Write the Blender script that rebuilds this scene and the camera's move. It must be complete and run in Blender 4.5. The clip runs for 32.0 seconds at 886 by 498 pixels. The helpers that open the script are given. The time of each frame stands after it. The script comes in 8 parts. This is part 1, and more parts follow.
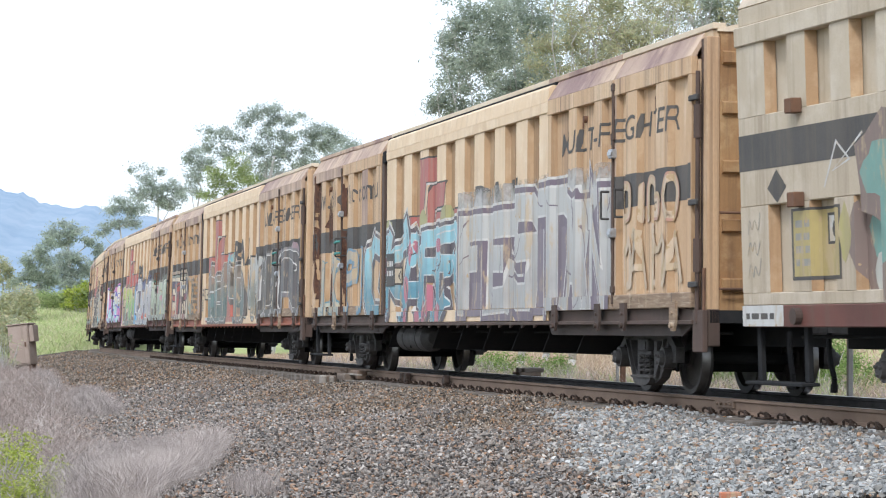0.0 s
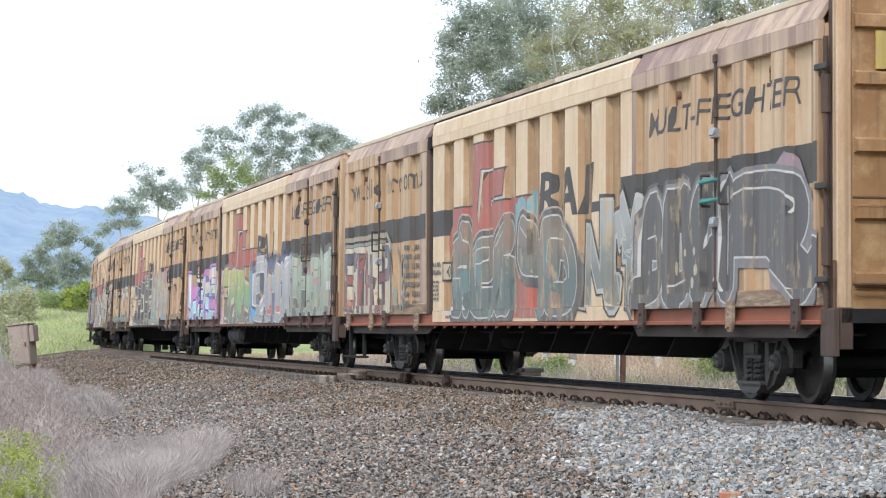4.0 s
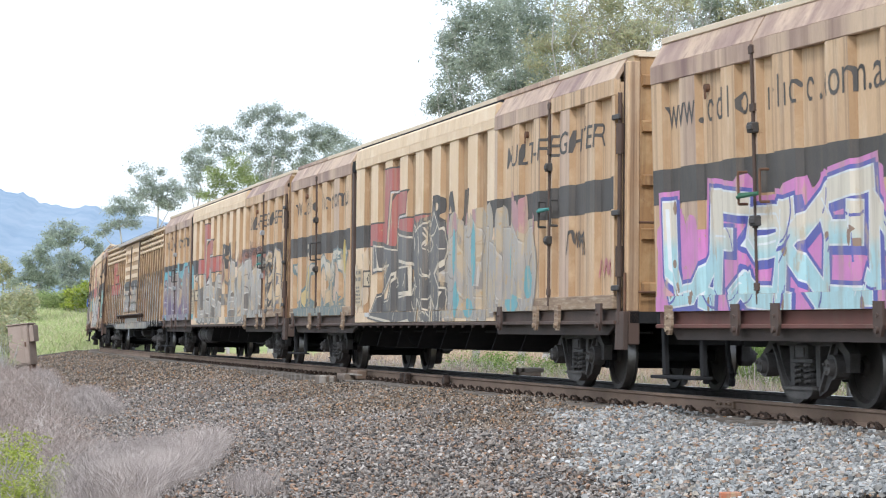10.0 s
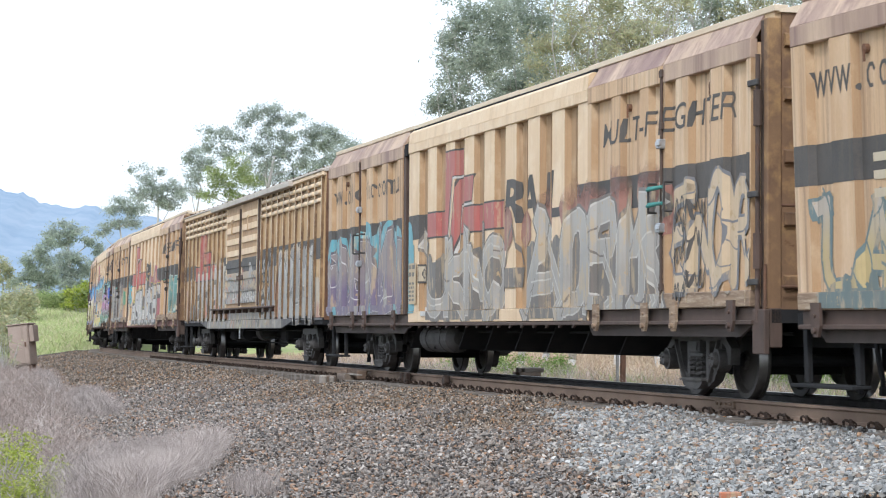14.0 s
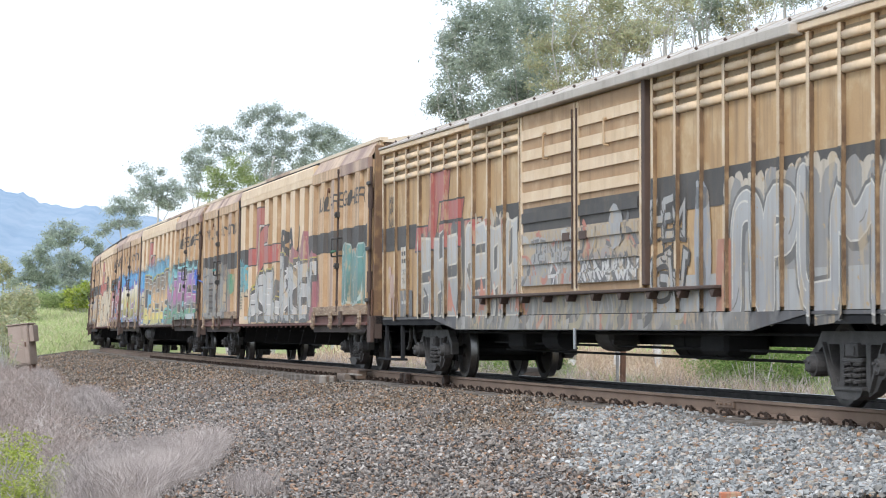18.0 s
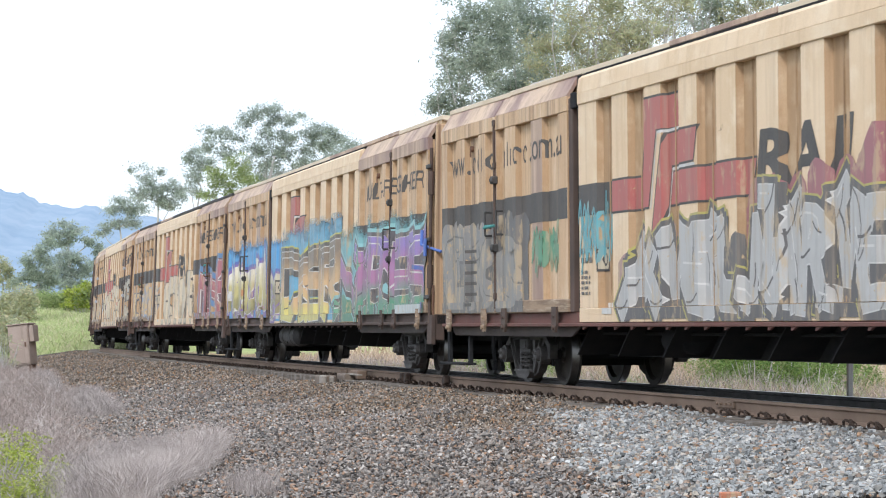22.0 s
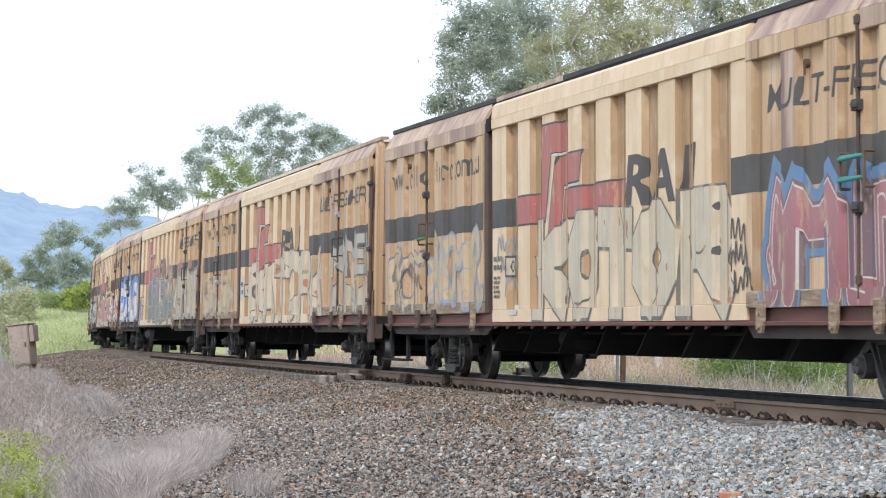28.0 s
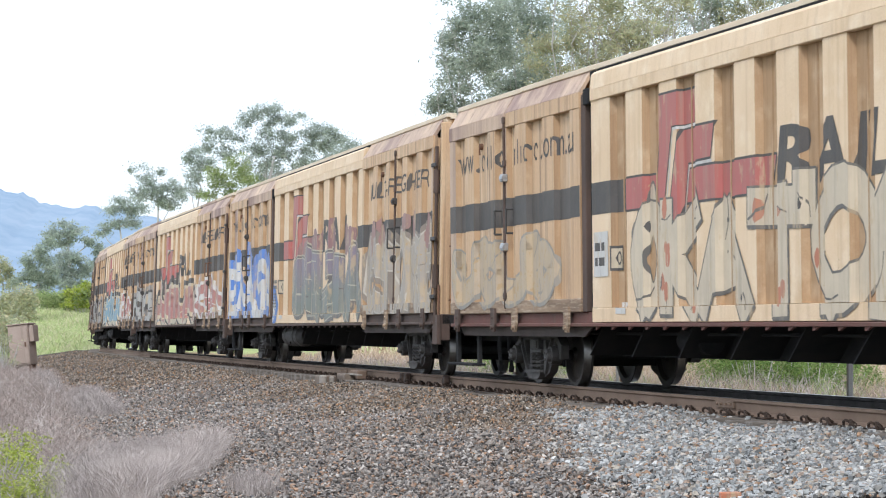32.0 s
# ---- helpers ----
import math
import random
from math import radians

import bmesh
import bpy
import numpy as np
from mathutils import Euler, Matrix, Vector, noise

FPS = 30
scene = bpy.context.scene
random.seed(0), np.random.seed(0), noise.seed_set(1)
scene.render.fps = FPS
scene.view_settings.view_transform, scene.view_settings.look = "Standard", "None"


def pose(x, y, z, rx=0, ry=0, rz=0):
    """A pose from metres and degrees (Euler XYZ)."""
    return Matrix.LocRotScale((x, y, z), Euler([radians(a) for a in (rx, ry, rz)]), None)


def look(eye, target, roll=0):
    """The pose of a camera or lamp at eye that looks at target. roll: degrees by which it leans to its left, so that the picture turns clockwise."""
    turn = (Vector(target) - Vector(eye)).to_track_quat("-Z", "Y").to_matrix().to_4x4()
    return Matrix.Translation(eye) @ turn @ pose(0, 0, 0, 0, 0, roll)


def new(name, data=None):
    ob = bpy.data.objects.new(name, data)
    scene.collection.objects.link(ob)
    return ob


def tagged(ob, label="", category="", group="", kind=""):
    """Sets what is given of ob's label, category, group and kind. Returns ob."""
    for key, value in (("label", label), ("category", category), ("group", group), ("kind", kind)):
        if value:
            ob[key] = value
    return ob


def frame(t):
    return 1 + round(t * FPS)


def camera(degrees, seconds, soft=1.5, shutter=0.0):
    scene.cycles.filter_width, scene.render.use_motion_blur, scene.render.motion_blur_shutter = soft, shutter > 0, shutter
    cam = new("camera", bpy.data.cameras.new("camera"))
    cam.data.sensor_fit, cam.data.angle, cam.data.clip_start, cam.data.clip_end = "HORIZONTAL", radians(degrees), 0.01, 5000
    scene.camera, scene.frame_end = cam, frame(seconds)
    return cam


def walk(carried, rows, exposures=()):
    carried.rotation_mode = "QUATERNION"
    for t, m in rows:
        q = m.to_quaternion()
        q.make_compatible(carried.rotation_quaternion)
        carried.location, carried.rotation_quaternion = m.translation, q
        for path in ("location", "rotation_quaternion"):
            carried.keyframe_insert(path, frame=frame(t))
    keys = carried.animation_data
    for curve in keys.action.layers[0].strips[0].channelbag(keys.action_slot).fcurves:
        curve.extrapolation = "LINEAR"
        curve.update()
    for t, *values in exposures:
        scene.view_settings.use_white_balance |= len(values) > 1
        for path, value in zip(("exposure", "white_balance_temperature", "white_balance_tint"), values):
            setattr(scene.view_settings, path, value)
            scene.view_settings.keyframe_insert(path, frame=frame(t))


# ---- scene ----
# ---------------------------------------------------------------- the line of the track
# s runs along the centre line, away from the viewer; lat is positive on the viewer's side
S_GRID = np.linspace(-140, 330, 4701)
_k = np.interp(S_GRID, [-20, 0, 20, 40, 65, 95], [0.001811, 0.002252, 0.000726, -0.000167, 0.001276, 0.002304])
_d = S_GRID[1] - S_GRID[0]
TH_GRID = np.concatenate([[0], np.cumsum((_k[1:] + _k[:-1]) / 2 * _d)])
TH_GRID += 1.312269 - np.interp(0, S_GRID, TH_GRID)
_cx, _cy = -np.cos(TH_GRID), np.sin(TH_GRID)
X_GRID = np.concatenate([[0], np.cumsum((_cx[1:] + _cx[:-1]) / 2 * _d)])
Y_GRID = np.concatenate([[0], np.cumsum((_cy[1:] + _cy[:-1]) / 2 * _d)])
X_GRID += 4.059835 - np.interp(0, S_GRID, X_GRID)
Y_GRID += 31.643051 - np.interp(0, S_GRID, Y_GRID)


def cant(s):
    return np.interp(s, [-18, 10, 40, 80], [-0.031295, 0.007627, 0.021113, 0.06205])


def grade(s):
    s = np.clip(s, -30, 120)
    return -0.000455 * s - 0.000023 * s * s


def track(s, lat=0.0, z=0.0):
    """World place of a point of the track: along, across and above the rails."""
    th, c = np.interp(s, S_GRID, TH_GRID), cant(s)
    l, h = lat * np.cos(c) - z * np.sin(c), z * np.cos(c) + lat * np.sin(c)
    return np.array([np.interp(s, S_GRID, X_GRID) - l * np.sin(th), np.interp(s, S_GRID, Y_GRID) - l * np.cos(th), h + grade(s)])


def ran(t):
    """How far the train has run at t seconds."""
    return 7.580318 * (t - 12) + 0.0063815 * (t - 12) ** 2


BOGIE = 8.9          # bogie centre to wagon middle


def on_track(s):
    """Pose of a wagon whose middle is at s: x points the way it runs."""
    a, b = Vector(track(s - BOGIE)), Vector(track(s + BOGIE))
    x = (a - b).normalized()
    y = Vector((0, 0, 1)).cross(x).normalized()
    m = Matrix((x, y, x.cross(y))).transposed().to_4x4()
    m.translation = (a + b) / 2
    return m @ pose(0, 0, 0, -math.degrees(float(cant(s))))


cam = camera(20.0, 32.0, soft=1.1, shutter=0.1)
EYE = Vector((0, 0, 0.881836))
walk(cam, [(0.0, pose(*EYE, 90 + math.degrees(0.030418), math.degrees(0.000187) * 0, 0)), (32.0, pose(*EYE, 90 + math.degrees(0.030418), 0, 0))],
     exposures=[(0.0, 0.46, 6080, 10), (32.0, 0.46, 6080, 10)])

# ---------------------------------------------------------------- light: a bright overcast day
world = bpy.data.worlds.new("sky")
scene.world = world
world.use_nodes = True
wn = world.node_tree
wn.nodes.clear()
w_out = wn.nodes.new("ShaderNodeOutputWorld")
w_bg = wn.nodes.new("ShaderNodeBackground")
w_sky = wn.nodes.new("ShaderNodeTexSky")
w_sky.sky_type, w_sky.sun_disc = "NISHITA", False
w_sky.sun_elevation, w_sky.sun_rotation = radians(43), radians(197)
w_sky.air_density, w_sky.dust_density = 1.0, 4.0
w_mix = wn.nodes.new("ShaderNodeMix")
w_mix.data_type = "RGBA"
w_mix.inputs[0].default_value = 0.8
w_mix.inputs[7].default_value = (8.4, 9.05, 9.9, 1)
wn.links.new(w_sky.outputs[0], w_mix.inputs[6])
wn.links.new(w_mix.outputs[2], w_bg.inputs[0])
w_bg.inputs[1].default_value = 0.12
wn.links.new(w_bg.outputs[0], w_out.inputs[0])
sun = new("sun", bpy.data.lights.new("sun", "SUN"))
sun.data.energy, sun.data.angle, sun.data.color = 1.5, radians(12), (1.0, 0.98, 0.95)
sun.matrix_world = look((-22, -52, 66), (0, 20, 0))

# ---------------------------------------------------------------- materials


def surface(name, colors, scale=4.0, rough=0.7, metal=0.0, bump=0.15, fine=60.0, streak=0.0, rust=0.0, stretch=(1, 1, 1), random_tint=0.0,
            rust_color=(0.16, 0.075, 0.04), dirt=(0.12, 0.09, 0.065), space="Object", spec=0.35):
    """A weathered surface: two scales of colour, fine grain, run-down streaks and rust spots."""
    m = bpy.data.materials.new(name)
    m.use_nodes = True
    nt = m.node_tree
    nd, ln = nt.nodes, nt.links
    b = nd["Principled BSDF"]
    b.inputs["Roughness"].default_value, b.inputs["Metallic"].default_value = rough, metal
    b.inputs["Specular IOR Level"].default_value = spec
    tc = nd.new("ShaderNodeTexCoord")
    mp = nd.new("ShaderNodeMapping")
    mp.inputs["Scale"].default_value = stretch
    ln.new(tc.outputs[space], mp.inputs[0])
    info = nd.new("ShaderNodeObjectInfo")
    shift = nd.new("ShaderNodeVectorMath")
    shift.operation = "ADD"
    mul = nd.new("ShaderNodeMath")
    mul.operation = "MULTIPLY"
    mul.inputs[1].default_value = 37.0
    ln.new(info.outputs["Random"], mul.inputs[0])
    ln.new(mp.outputs[0], shift.inputs[0])
    ln.new(mul.outputs[0], shift.inputs[1])

    def tex(sc, detail=4.0, vec=None, rgh=0.6):
        n = nd.new("ShaderNodeTexNoise")
        n.inputs["Scale"].default_value, n.inputs["Detail"].default_value, n.inputs["Roughness"].default_value = sc, detail, rgh
        ln.new(vec or shift.outputs[0], n.inputs["Vector"])
        return n

    def mix(fac, a, c, blend="MIX"):
        n = nd.new("ShaderNodeMix")
        n.data_type, n.blend_type = "RGBA", blend
        if isinstance(fac, float):
            n.inputs[0].default_value = fac
        else:
            ln.new(fac, n.inputs[0])
        for i, v in ((6, a), (7, c)):
            if isinstance(v, tuple):
                n.inputs[i].default_value = (*v[:3], 1)
            else:
                ln.new(v, n.inputs[i])
        return n.outputs[2]

    def ramp(src, lo, hi):
        n = nd.new("ShaderNodeMapRange")
        n.inputs[1].default_value, n.inputs[2].default_value = lo, hi
        ln.new(src, n.inputs[0])
        return n.outputs[0]

    big, small = tex(scale), tex(fine, 3.0)
    col = mix(ramp(big.outputs[0], 0.35, 0.65), colors[0], colors[1])
    if len(colors) > 2:
        col = mix(ramp(tex(scale * 3.1).outputs[0], 0.5, 0.68), col, colors[2])
    col = mix(ramp(small.outputs[0], 0.3, 0.75), col, mix(0.22, col, dirt))
    if random_tint:
        tint = nd.new("ShaderNodeHueSaturation")
        ln.new(ramp(info.outputs["Random"], 0.0, 1.0), tint.inputs["Fac"])
        val = nd.new("ShaderNodeMapRange")
        val.inputs[3].default_value, val.inputs[4].default_value = 1 - random_tint, 1 + random_tint
        ln.new(info.outputs["Random"], val.inputs[0])
        ln.new(val.outputs[0], tint.inputs["Value"])
        tint.inputs["Fac"].default_value = 1.0
        for l in list(tint.inputs["Fac"].links):
            ln.remove(l)
        ln.new(col, tint.inputs["Color"])
        col = tint.outputs[0]
    if streak:
        m2 = nd.new("ShaderNodeMapping")
        m2.inputs["Scale"].default_value = (5.0, 5.0, 0.22)
        ln.new(shift.outputs[0], m2.inputs[0])
        run = tex(1.0, 5.0, m2.outputs[0], 0.7)
        r = nd.new("ShaderNodeMath")
        r.operation = "MULTIPLY"
        r.inputs[1].default_value = streak
        ln.new(ramp(run.outputs[0], 0.5, 0.72), r.inputs[0])
        col = mix(r.outputs[0], col, dirt)
    if rust:
        spots = tex(2.3, 8.0, None, 0.72)
        f = ramp(spots.outputs[0], 0.72 - 0.25 * rust, 0.78 - 0.25 * rust)
        col = mix(f, col, mix(ramp(small.outputs[0], 0.3, 0.7), rust_color, tuple(0.5 * v for v in rust_color)))
    ln.new(col, b.inputs["Base Color"])
    if bump:
        bp = nd.new("ShaderNodeBump")
        bp.inputs["Strength"].default_value, bp.inputs["Distance"].default_value = bump, 0.02
        ln.new(small.outputs[0], bp.inputs["Height"])
        ln.new(bp.outputs[0], b.inputs["Normal"])
    return m


M = {}
M["tan"] = surface("tan_paint", [(0.58, 0.415, 0.25), (0.51, 0.345, 0.195), (0.64, 0.49, 0.335)], 0.7, 0.62, streak=0.7, rust=0.15, dirt=(0.2, 0.12, 0.065))
M["cream"] = surface("cream_paint", [(0.77, 0.59, 0.40), (0.70, 0.515, 0.325), (0.80, 0.64, 0.455)], 0.7, 0.55, streak=0.32, rust=0.08, dirt=(0.34, 0.2, 0.095))
M["beige"] = surface("beige_paint", [(0.55, 0.465, 0.355), (0.47, 0.385, 0.28), (0.6, 0.52, 0.415)], 0.6, 0.6, streak=0.6, rust=0.05, dirt=(0.26, 0.19, 0.125))
M["stained"] = surface("rust_stained_paint", [(0.62, 0.46, 0.32), (0.26, 0.165, 0.145), (0.60, 0.44, 0.32)], 0.62, 0.6, streak=0.7, dirt=(0.16, 0.09, 0.08), stretch=(1.0, 1, 0.12))
M["roof"] = surface("roof_sheet", [(0.76, 0.64, 0.49), (0.66, 0.53, 0.38)], 0.8, 0.6, rust=0.14)
M["band"] = surface("black_band_paint", [(0.05, 0.05, 0.052), (0.085, 0.08, 0.078)], 1.2, 0.6, streak=0.3, dirt=(0.2, 0.15, 0.1))
M["sill"] = surface("brown_sill_steel", [(0.10, 0.064, 0.052), (0.062, 0.043, 0.036)], 1.5, 0.75, rust=0.3, streak=0.4)
M["dark"] = surface("sooty_steel_and_shade", [(0.021, 0.022, 0.024), (0.03, 0.03, 0.031)], 3.0, 0.9, dirt=(0.05, 0.045, 0.042), spec=0.1)
M["bogie"] = surface("dusty_cast_steel", [(0.07, 0.066, 0.064), (0.035, 0.034, 0.033)], 5.0, 0.7, dirt=(0.15, 0.13, 0.115))
M["wheel"] = surface("worn_wheel_steel", [(0.022, 0.021, 0.021), (0.036, 0.033, 0.031)], 6.0, 0.55)
M["tread"] = surface("polished_tread", [(0.2, 0.195, 0.19), (0.14, 0.137, 0.134)], 9.0, 0.35, metal=1.0, bump=0.03)
M["clip"] = surface("rusty_clip", [(0.06, 0.038, 0.028), (0.032, 0.022, 0.018)], 9.0, 0.8)
M["bright"] = surface("polished_rail_head", [(0.5, 0.49, 0.48), (0.4, 0.39, 0.38)], 9.0, 0.3, metal=1.0, bump=0.03)
# oil stain and the train's shade, both in this dark colour
M["greasy_shaded"] = surface("oil_fouled_shaded_bed", [(0.05, 0.044, 0.04), (0.03, 0.027, 0.025), (0.08, 0.07, 0.06)], 7.0, 0.9, bump=0.9, fine=28.0)
M["rust"] = surface("rusty_steel", [(0.19, 0.095, 0.055), (0.11, 0.06, 0.04)], 3.0, 0.85, streak=0.3)
M["rail"] = surface("rusty_rail_web", [(0.26, 0.185, 0.135), (0.2, 0.138, 0.1)], 1.5, 0.85, dirt=(0.1, 0.07, 0.05))
# bed of dark fines, darkened further for the shade between stones
M["ballast"] = surface("old_ballast_bed", [(0.055, 0.045, 0.037), (0.033, 0.027, 0.023), (0.09, 0.073, 0.06)], 9.0, 0.95, bump=0.9, fine=28.0)
M["sleeper"] = surface("weathered_timber", [(0.22, 0.195, 0.17), (0.12, 0.103, 0.088)], 3.0, 0.9, stretch=(1, 8, 8))
M["slope"] = surface("dry_slope_soil", [(0.13, 0.105, 0.085), (0.10, 0.083, 0.064), (0.19, 0.16, 0.13)], 1.5, 0.95, bump=0.6, fine=9.0)
M["straw_soil"] = surface("straw_soil", [(0.38, 0.30, 0.22), (0.33, 0.29, 0.16), (0.46, 0.37, 0.29)], 0.3, 0.95, bump=0.6, fine=9.0)
M["soil"] = surface("grassy_soil", [(0.27, 0.34, 0.105), (0.36, 0.41, 0.15), (0.40, 0.39, 0.2)], 0.25, 0.95, bump=0.6, fine=9.0)


# ---------------------------------------------------------------- helpers for building


def part(name, bm, material, parent=None, label="", smooth=False):
    me = bpy.data.meshes.new(name)
    bm.to_mesh(me)
    bm.free()
    return mesh_part(name, me, material, parent, label, smooth)


def mesh_part(name, me, material, parent=None, label="", smooth=False):
    if material is not None and not me.materials:
        me.materials.append(material)
    if smooth:
        me.polygons.foreach_set("use_smooth", [True] * len(me.polygons))
    ob = new(name, me)
    ob.parent = parent
    if label:
        ob["label"] = label
    return ob


def box(bm, x0, x1, y0, y1, z0, z1, bevel=0.0):
    r = bmesh.ops.create_cube(bm, size=1)
    bmesh.ops.transform(bm, matrix=Matrix.Translation(((x0 + x1) / 2, (y0 + y1) / 2, (z0 + z1) / 2)) @ Matrix.Diagonal((x1 - x0, y1 - y0, z1 - z0, 1)), verts=r["verts"])
    if bevel:
        e = list({e for v in r["verts"] for e in v.link_edges})
        bmesh.ops.bevel(bm, geom=e, offset=bevel, segments=1, affect="EDGES")
    return r["verts"]


def tube(bm, a, b, r, n=10, r2=None):
    a, b = Vector(a), Vector(b)
    d = b - a
    c = bmesh.ops.create_cone(bm, cap_ends=True, segments=n, radius1=r, radius2=r if r2 is None else r2, depth=d.length)
    bmesh.ops.transform(bm, matrix=Matrix.Translation((a + b) / 2) @ d.to_track_quat("Z", "Y").to_matrix().to_4x4(), verts=c["verts"])


def prism(bm, outline, y0, y1):
    """An outline in x and z, swept from y0 to y1."""
    a = [bm.verts.new((x, y0, z)) for x, z in outline]
    b = [bm.verts.new((x, y1, z)) for x, z in outline]
    bm.faces.new(a)
    bm.faces.new(b[::-1])
    for i in range(len(a)):
        j = (i + 1) % len(a)
        bm.faces.new((a[j], a[i], b[i], b[j]))
    bmesh.ops.recalc_face_normals(bm, faces=bm.faces)


def sheet(verts, faces, name):
    me = bpy.data.meshes.new(name)
    me.from_pydata([tuple(v) for v in verts], [], [tuple(f) for f in faces])
    me.update()
    return me

# ---------------------------------------------------------------- the ground


def bed(lat):
    """Height of the ground over the rails, by the distance across the track."""
    return np.interp(lat, [-60, -30, -9, -5.5, -3.2, -1.7, 0, 1.55, 2.4, 4.5, 6.5, 9.0, 14, 30, 110],
                     [-0.5, -0.5, -0.75, -0.75, -0.62, -0.26, -0.235, -0.255, -0.29, -0.5, -0.72, -0.9, -1.1, -1.3, -1.6])


def shoulder(s, lat):
    """The dip beside the sleeper ends, where the ballast has run down the bank."""
    along_it = np.interp(s, [12, 17, 21, 32, 42], [0.0, 0.25, 1.0, 1.0, 0.3])
    return -0.05 * along_it * np.interp(lat, [1.05, 1.3, 1.8, 2.6], [0.0, 1.0, 1.0, 0.0])


def ripple(x, y):
    return 0.035 * np.sin(1.3 * x + 0.5 * y) + 0.03 * np.sin(0.9 * y - 1.1 * x + 1)


def strip(name, lats, s0, s1, ds, lift=0.0, rough=0.0):
    ss = np.arange(s0, s1 + ds / 2, ds)
    verts, faces = [], []
    n = len(lats)
    for s in ss:
        th = float(np.interp(s, S_GRID, TH_GRID))
        x, y, g = float(np.interp(s, S_GRID, X_GRID)), float(np.interp(s, S_GRID, Y_GRID)), float(grade(s))
        for l in lats:
            px, py = x - l * math.sin(th), y - l * math.cos(th)
            c = float(cant(s)) * max(0.0, 1 - abs(l) / 4)
            h = float(ripple(px, py)) if abs(l) > 1.3 else 0
            verts.append((px, py, float(bed(l)) + float(shoulder(s, l)) + g + c * l + lift + h))
    for i in range(len(ss) - 1):
        for j in range(n - 1):
            a = i * n + j
            faces.append((a, a + 1, a + n + 1, a + n))
    return sheet(verts, faces, name)


ground_mesh = bpy.data.meshes.new("ground")
gb = bmesh.new()
gv = {}
xs = [-2500, -1200, -500, -250, -120, -60, -30, -15, 0, 15, 30, 60, 120, 250, 500, 1200, 2500]
ys = [-2500, -900, -300, -100, -40, -15, 0, 20, 45, 70, 100, 115, 130, 145, 160, 175, 190, 205, 220, 240, 300, 400, 800, 1600, 3500]


def paddock(y):
    """Height of the open ground: it climbs gently beyond the curve."""
    f = min(1.0, max(0.0, (y - 105) / 130))
    return -2.2 + 4.6 * f * f * (3 - 2 * f)



for j, y in enumerate(ys):
    for i, x in enumerate(xs):
        gv[i, j] = gb.verts.new((x, y, paddock(y)))
for j in range(len(ys) - 1):
    for i in range(len(xs) - 1):
        gb.faces.new((gv[i, j], gv[i + 1, j], gv[i + 1, j + 1], gv[i, j + 1]))
gb.to_mesh(ground_mesh)
gb.free()
tagged(mesh_part("ground", ground_mesh, M["soil"]), "grassy green paddock round the railway line", "ground", kind="structure")
verge = mesh_part("verge", strip("verge", [-40, -25, -15, -9, -7, -5.5, -4.2, -3.2], -40, 170, 2.0, 0.0, 0.12), M["straw_soil"])
tagged(verge, "rough grassy verge beside the railway bank", "verge", kind="structure")
bank = mesh_part("ballast_bank", strip("ballast_bank", [-3.2, -2.5, -1.7, -0.8, 0, 0.8, 1.3, 1.55, 2.0, 2.4, 3, 3.6, 4.5, 5.5, 6.5, 7.2], -40, 230, 0.6, -0.02, 0.05), M["ballast"])
tagged(bank, "brown and grey crushed stone ballast bank under the track", "ballast", kind="structure")
slope = mesh_part("near_slope", strip("near_slope", [7.2, 8, 9, 11, 14, 20, 30], -40, 110, 1.5, -0.02, 0.05), M["slope"])
tagged(slope, "dry grassy slope below the ballast", "slope", kind="structure")

four_foot = mesh_part("track_bed", strip("track_bed", [-0.66, -0.3, 0, 0.3, 0.66], -40, 180, 0.6, 0.02, 0.02), M["greasy_shaded"])
tagged(four_foot, "oil-fouled stones between the rails, darkened for train shade", "ballast", kind="structure")

# ---------------------------------------------------------------- the track
track_thing = tagged(new("railway_track"), "rusty steel railway track on weathered timber sleepers", "railway track", kind="structure")
RAIL_SECTION = [(-0.035, 0), (0.035, 0), (0.037, -0.035), (0.012, -0.052), (0.009, -0.15), (0.03, -0.168), (0.073, -0.185), (0.073, -0.198), (-0.073, -0.198), (-0.073, -0.185), (-0.03, -0.168),
                (-0.009, -0.15), (-0.012, -0.052), (-0.037, -0.035)]
for lat in (0.7525, -0.7525):
    verts, faces = [], []
    ss = np.arange(-40, 180, 1.0)
    n = len(RAIL_SECTION)
    for s in ss:
        for a, b in RAIL_SECTION:
            verts.append(track(s, lat + a, b))
    for i in range(len(ss) - 1):
        for j in range(n):
            k = (j + 1) % n
            faces.append((i * n + j, i * n + k, (i + 1) * n + k, (i + 1) * n + j))
    me = sheet(verts, faces, "rail")
    # the far rail's web is darker: grease, and shade put into its colour
    me.materials.append(M["rail"] if lat > 0 else M["bogie"])
    me.materials.append(M["tread"] if lat > 0 else M["bright"])
    for f in me.polygons:
        if f.index % n == 0:
            f.material_index = 1
    mesh_part("rail", me, None, track_thing, "steel rail with a worn bright head, its web rusty near, shade-dark far")


def along(s, lat, z, turn=0.0):
    """Pose on the track: x runs across towards the viewer, y back along the line."""
    th = float(np.interp(s, S_GRID, TH_GRID))
    x = Vector((-math.sin(th), -math.cos(th), 0))
    y = Vector((math.cos(th), -math.sin(th), 0))
    m = Matrix((x, y, Vector((0, 0, 1)))).transposed().to_4x4()
    m = m @ pose(0, 0, 0, 0, -math.degrees(float(cant(s))), turn)
    m.translation = Vector(track(s, lat, z))
    return m


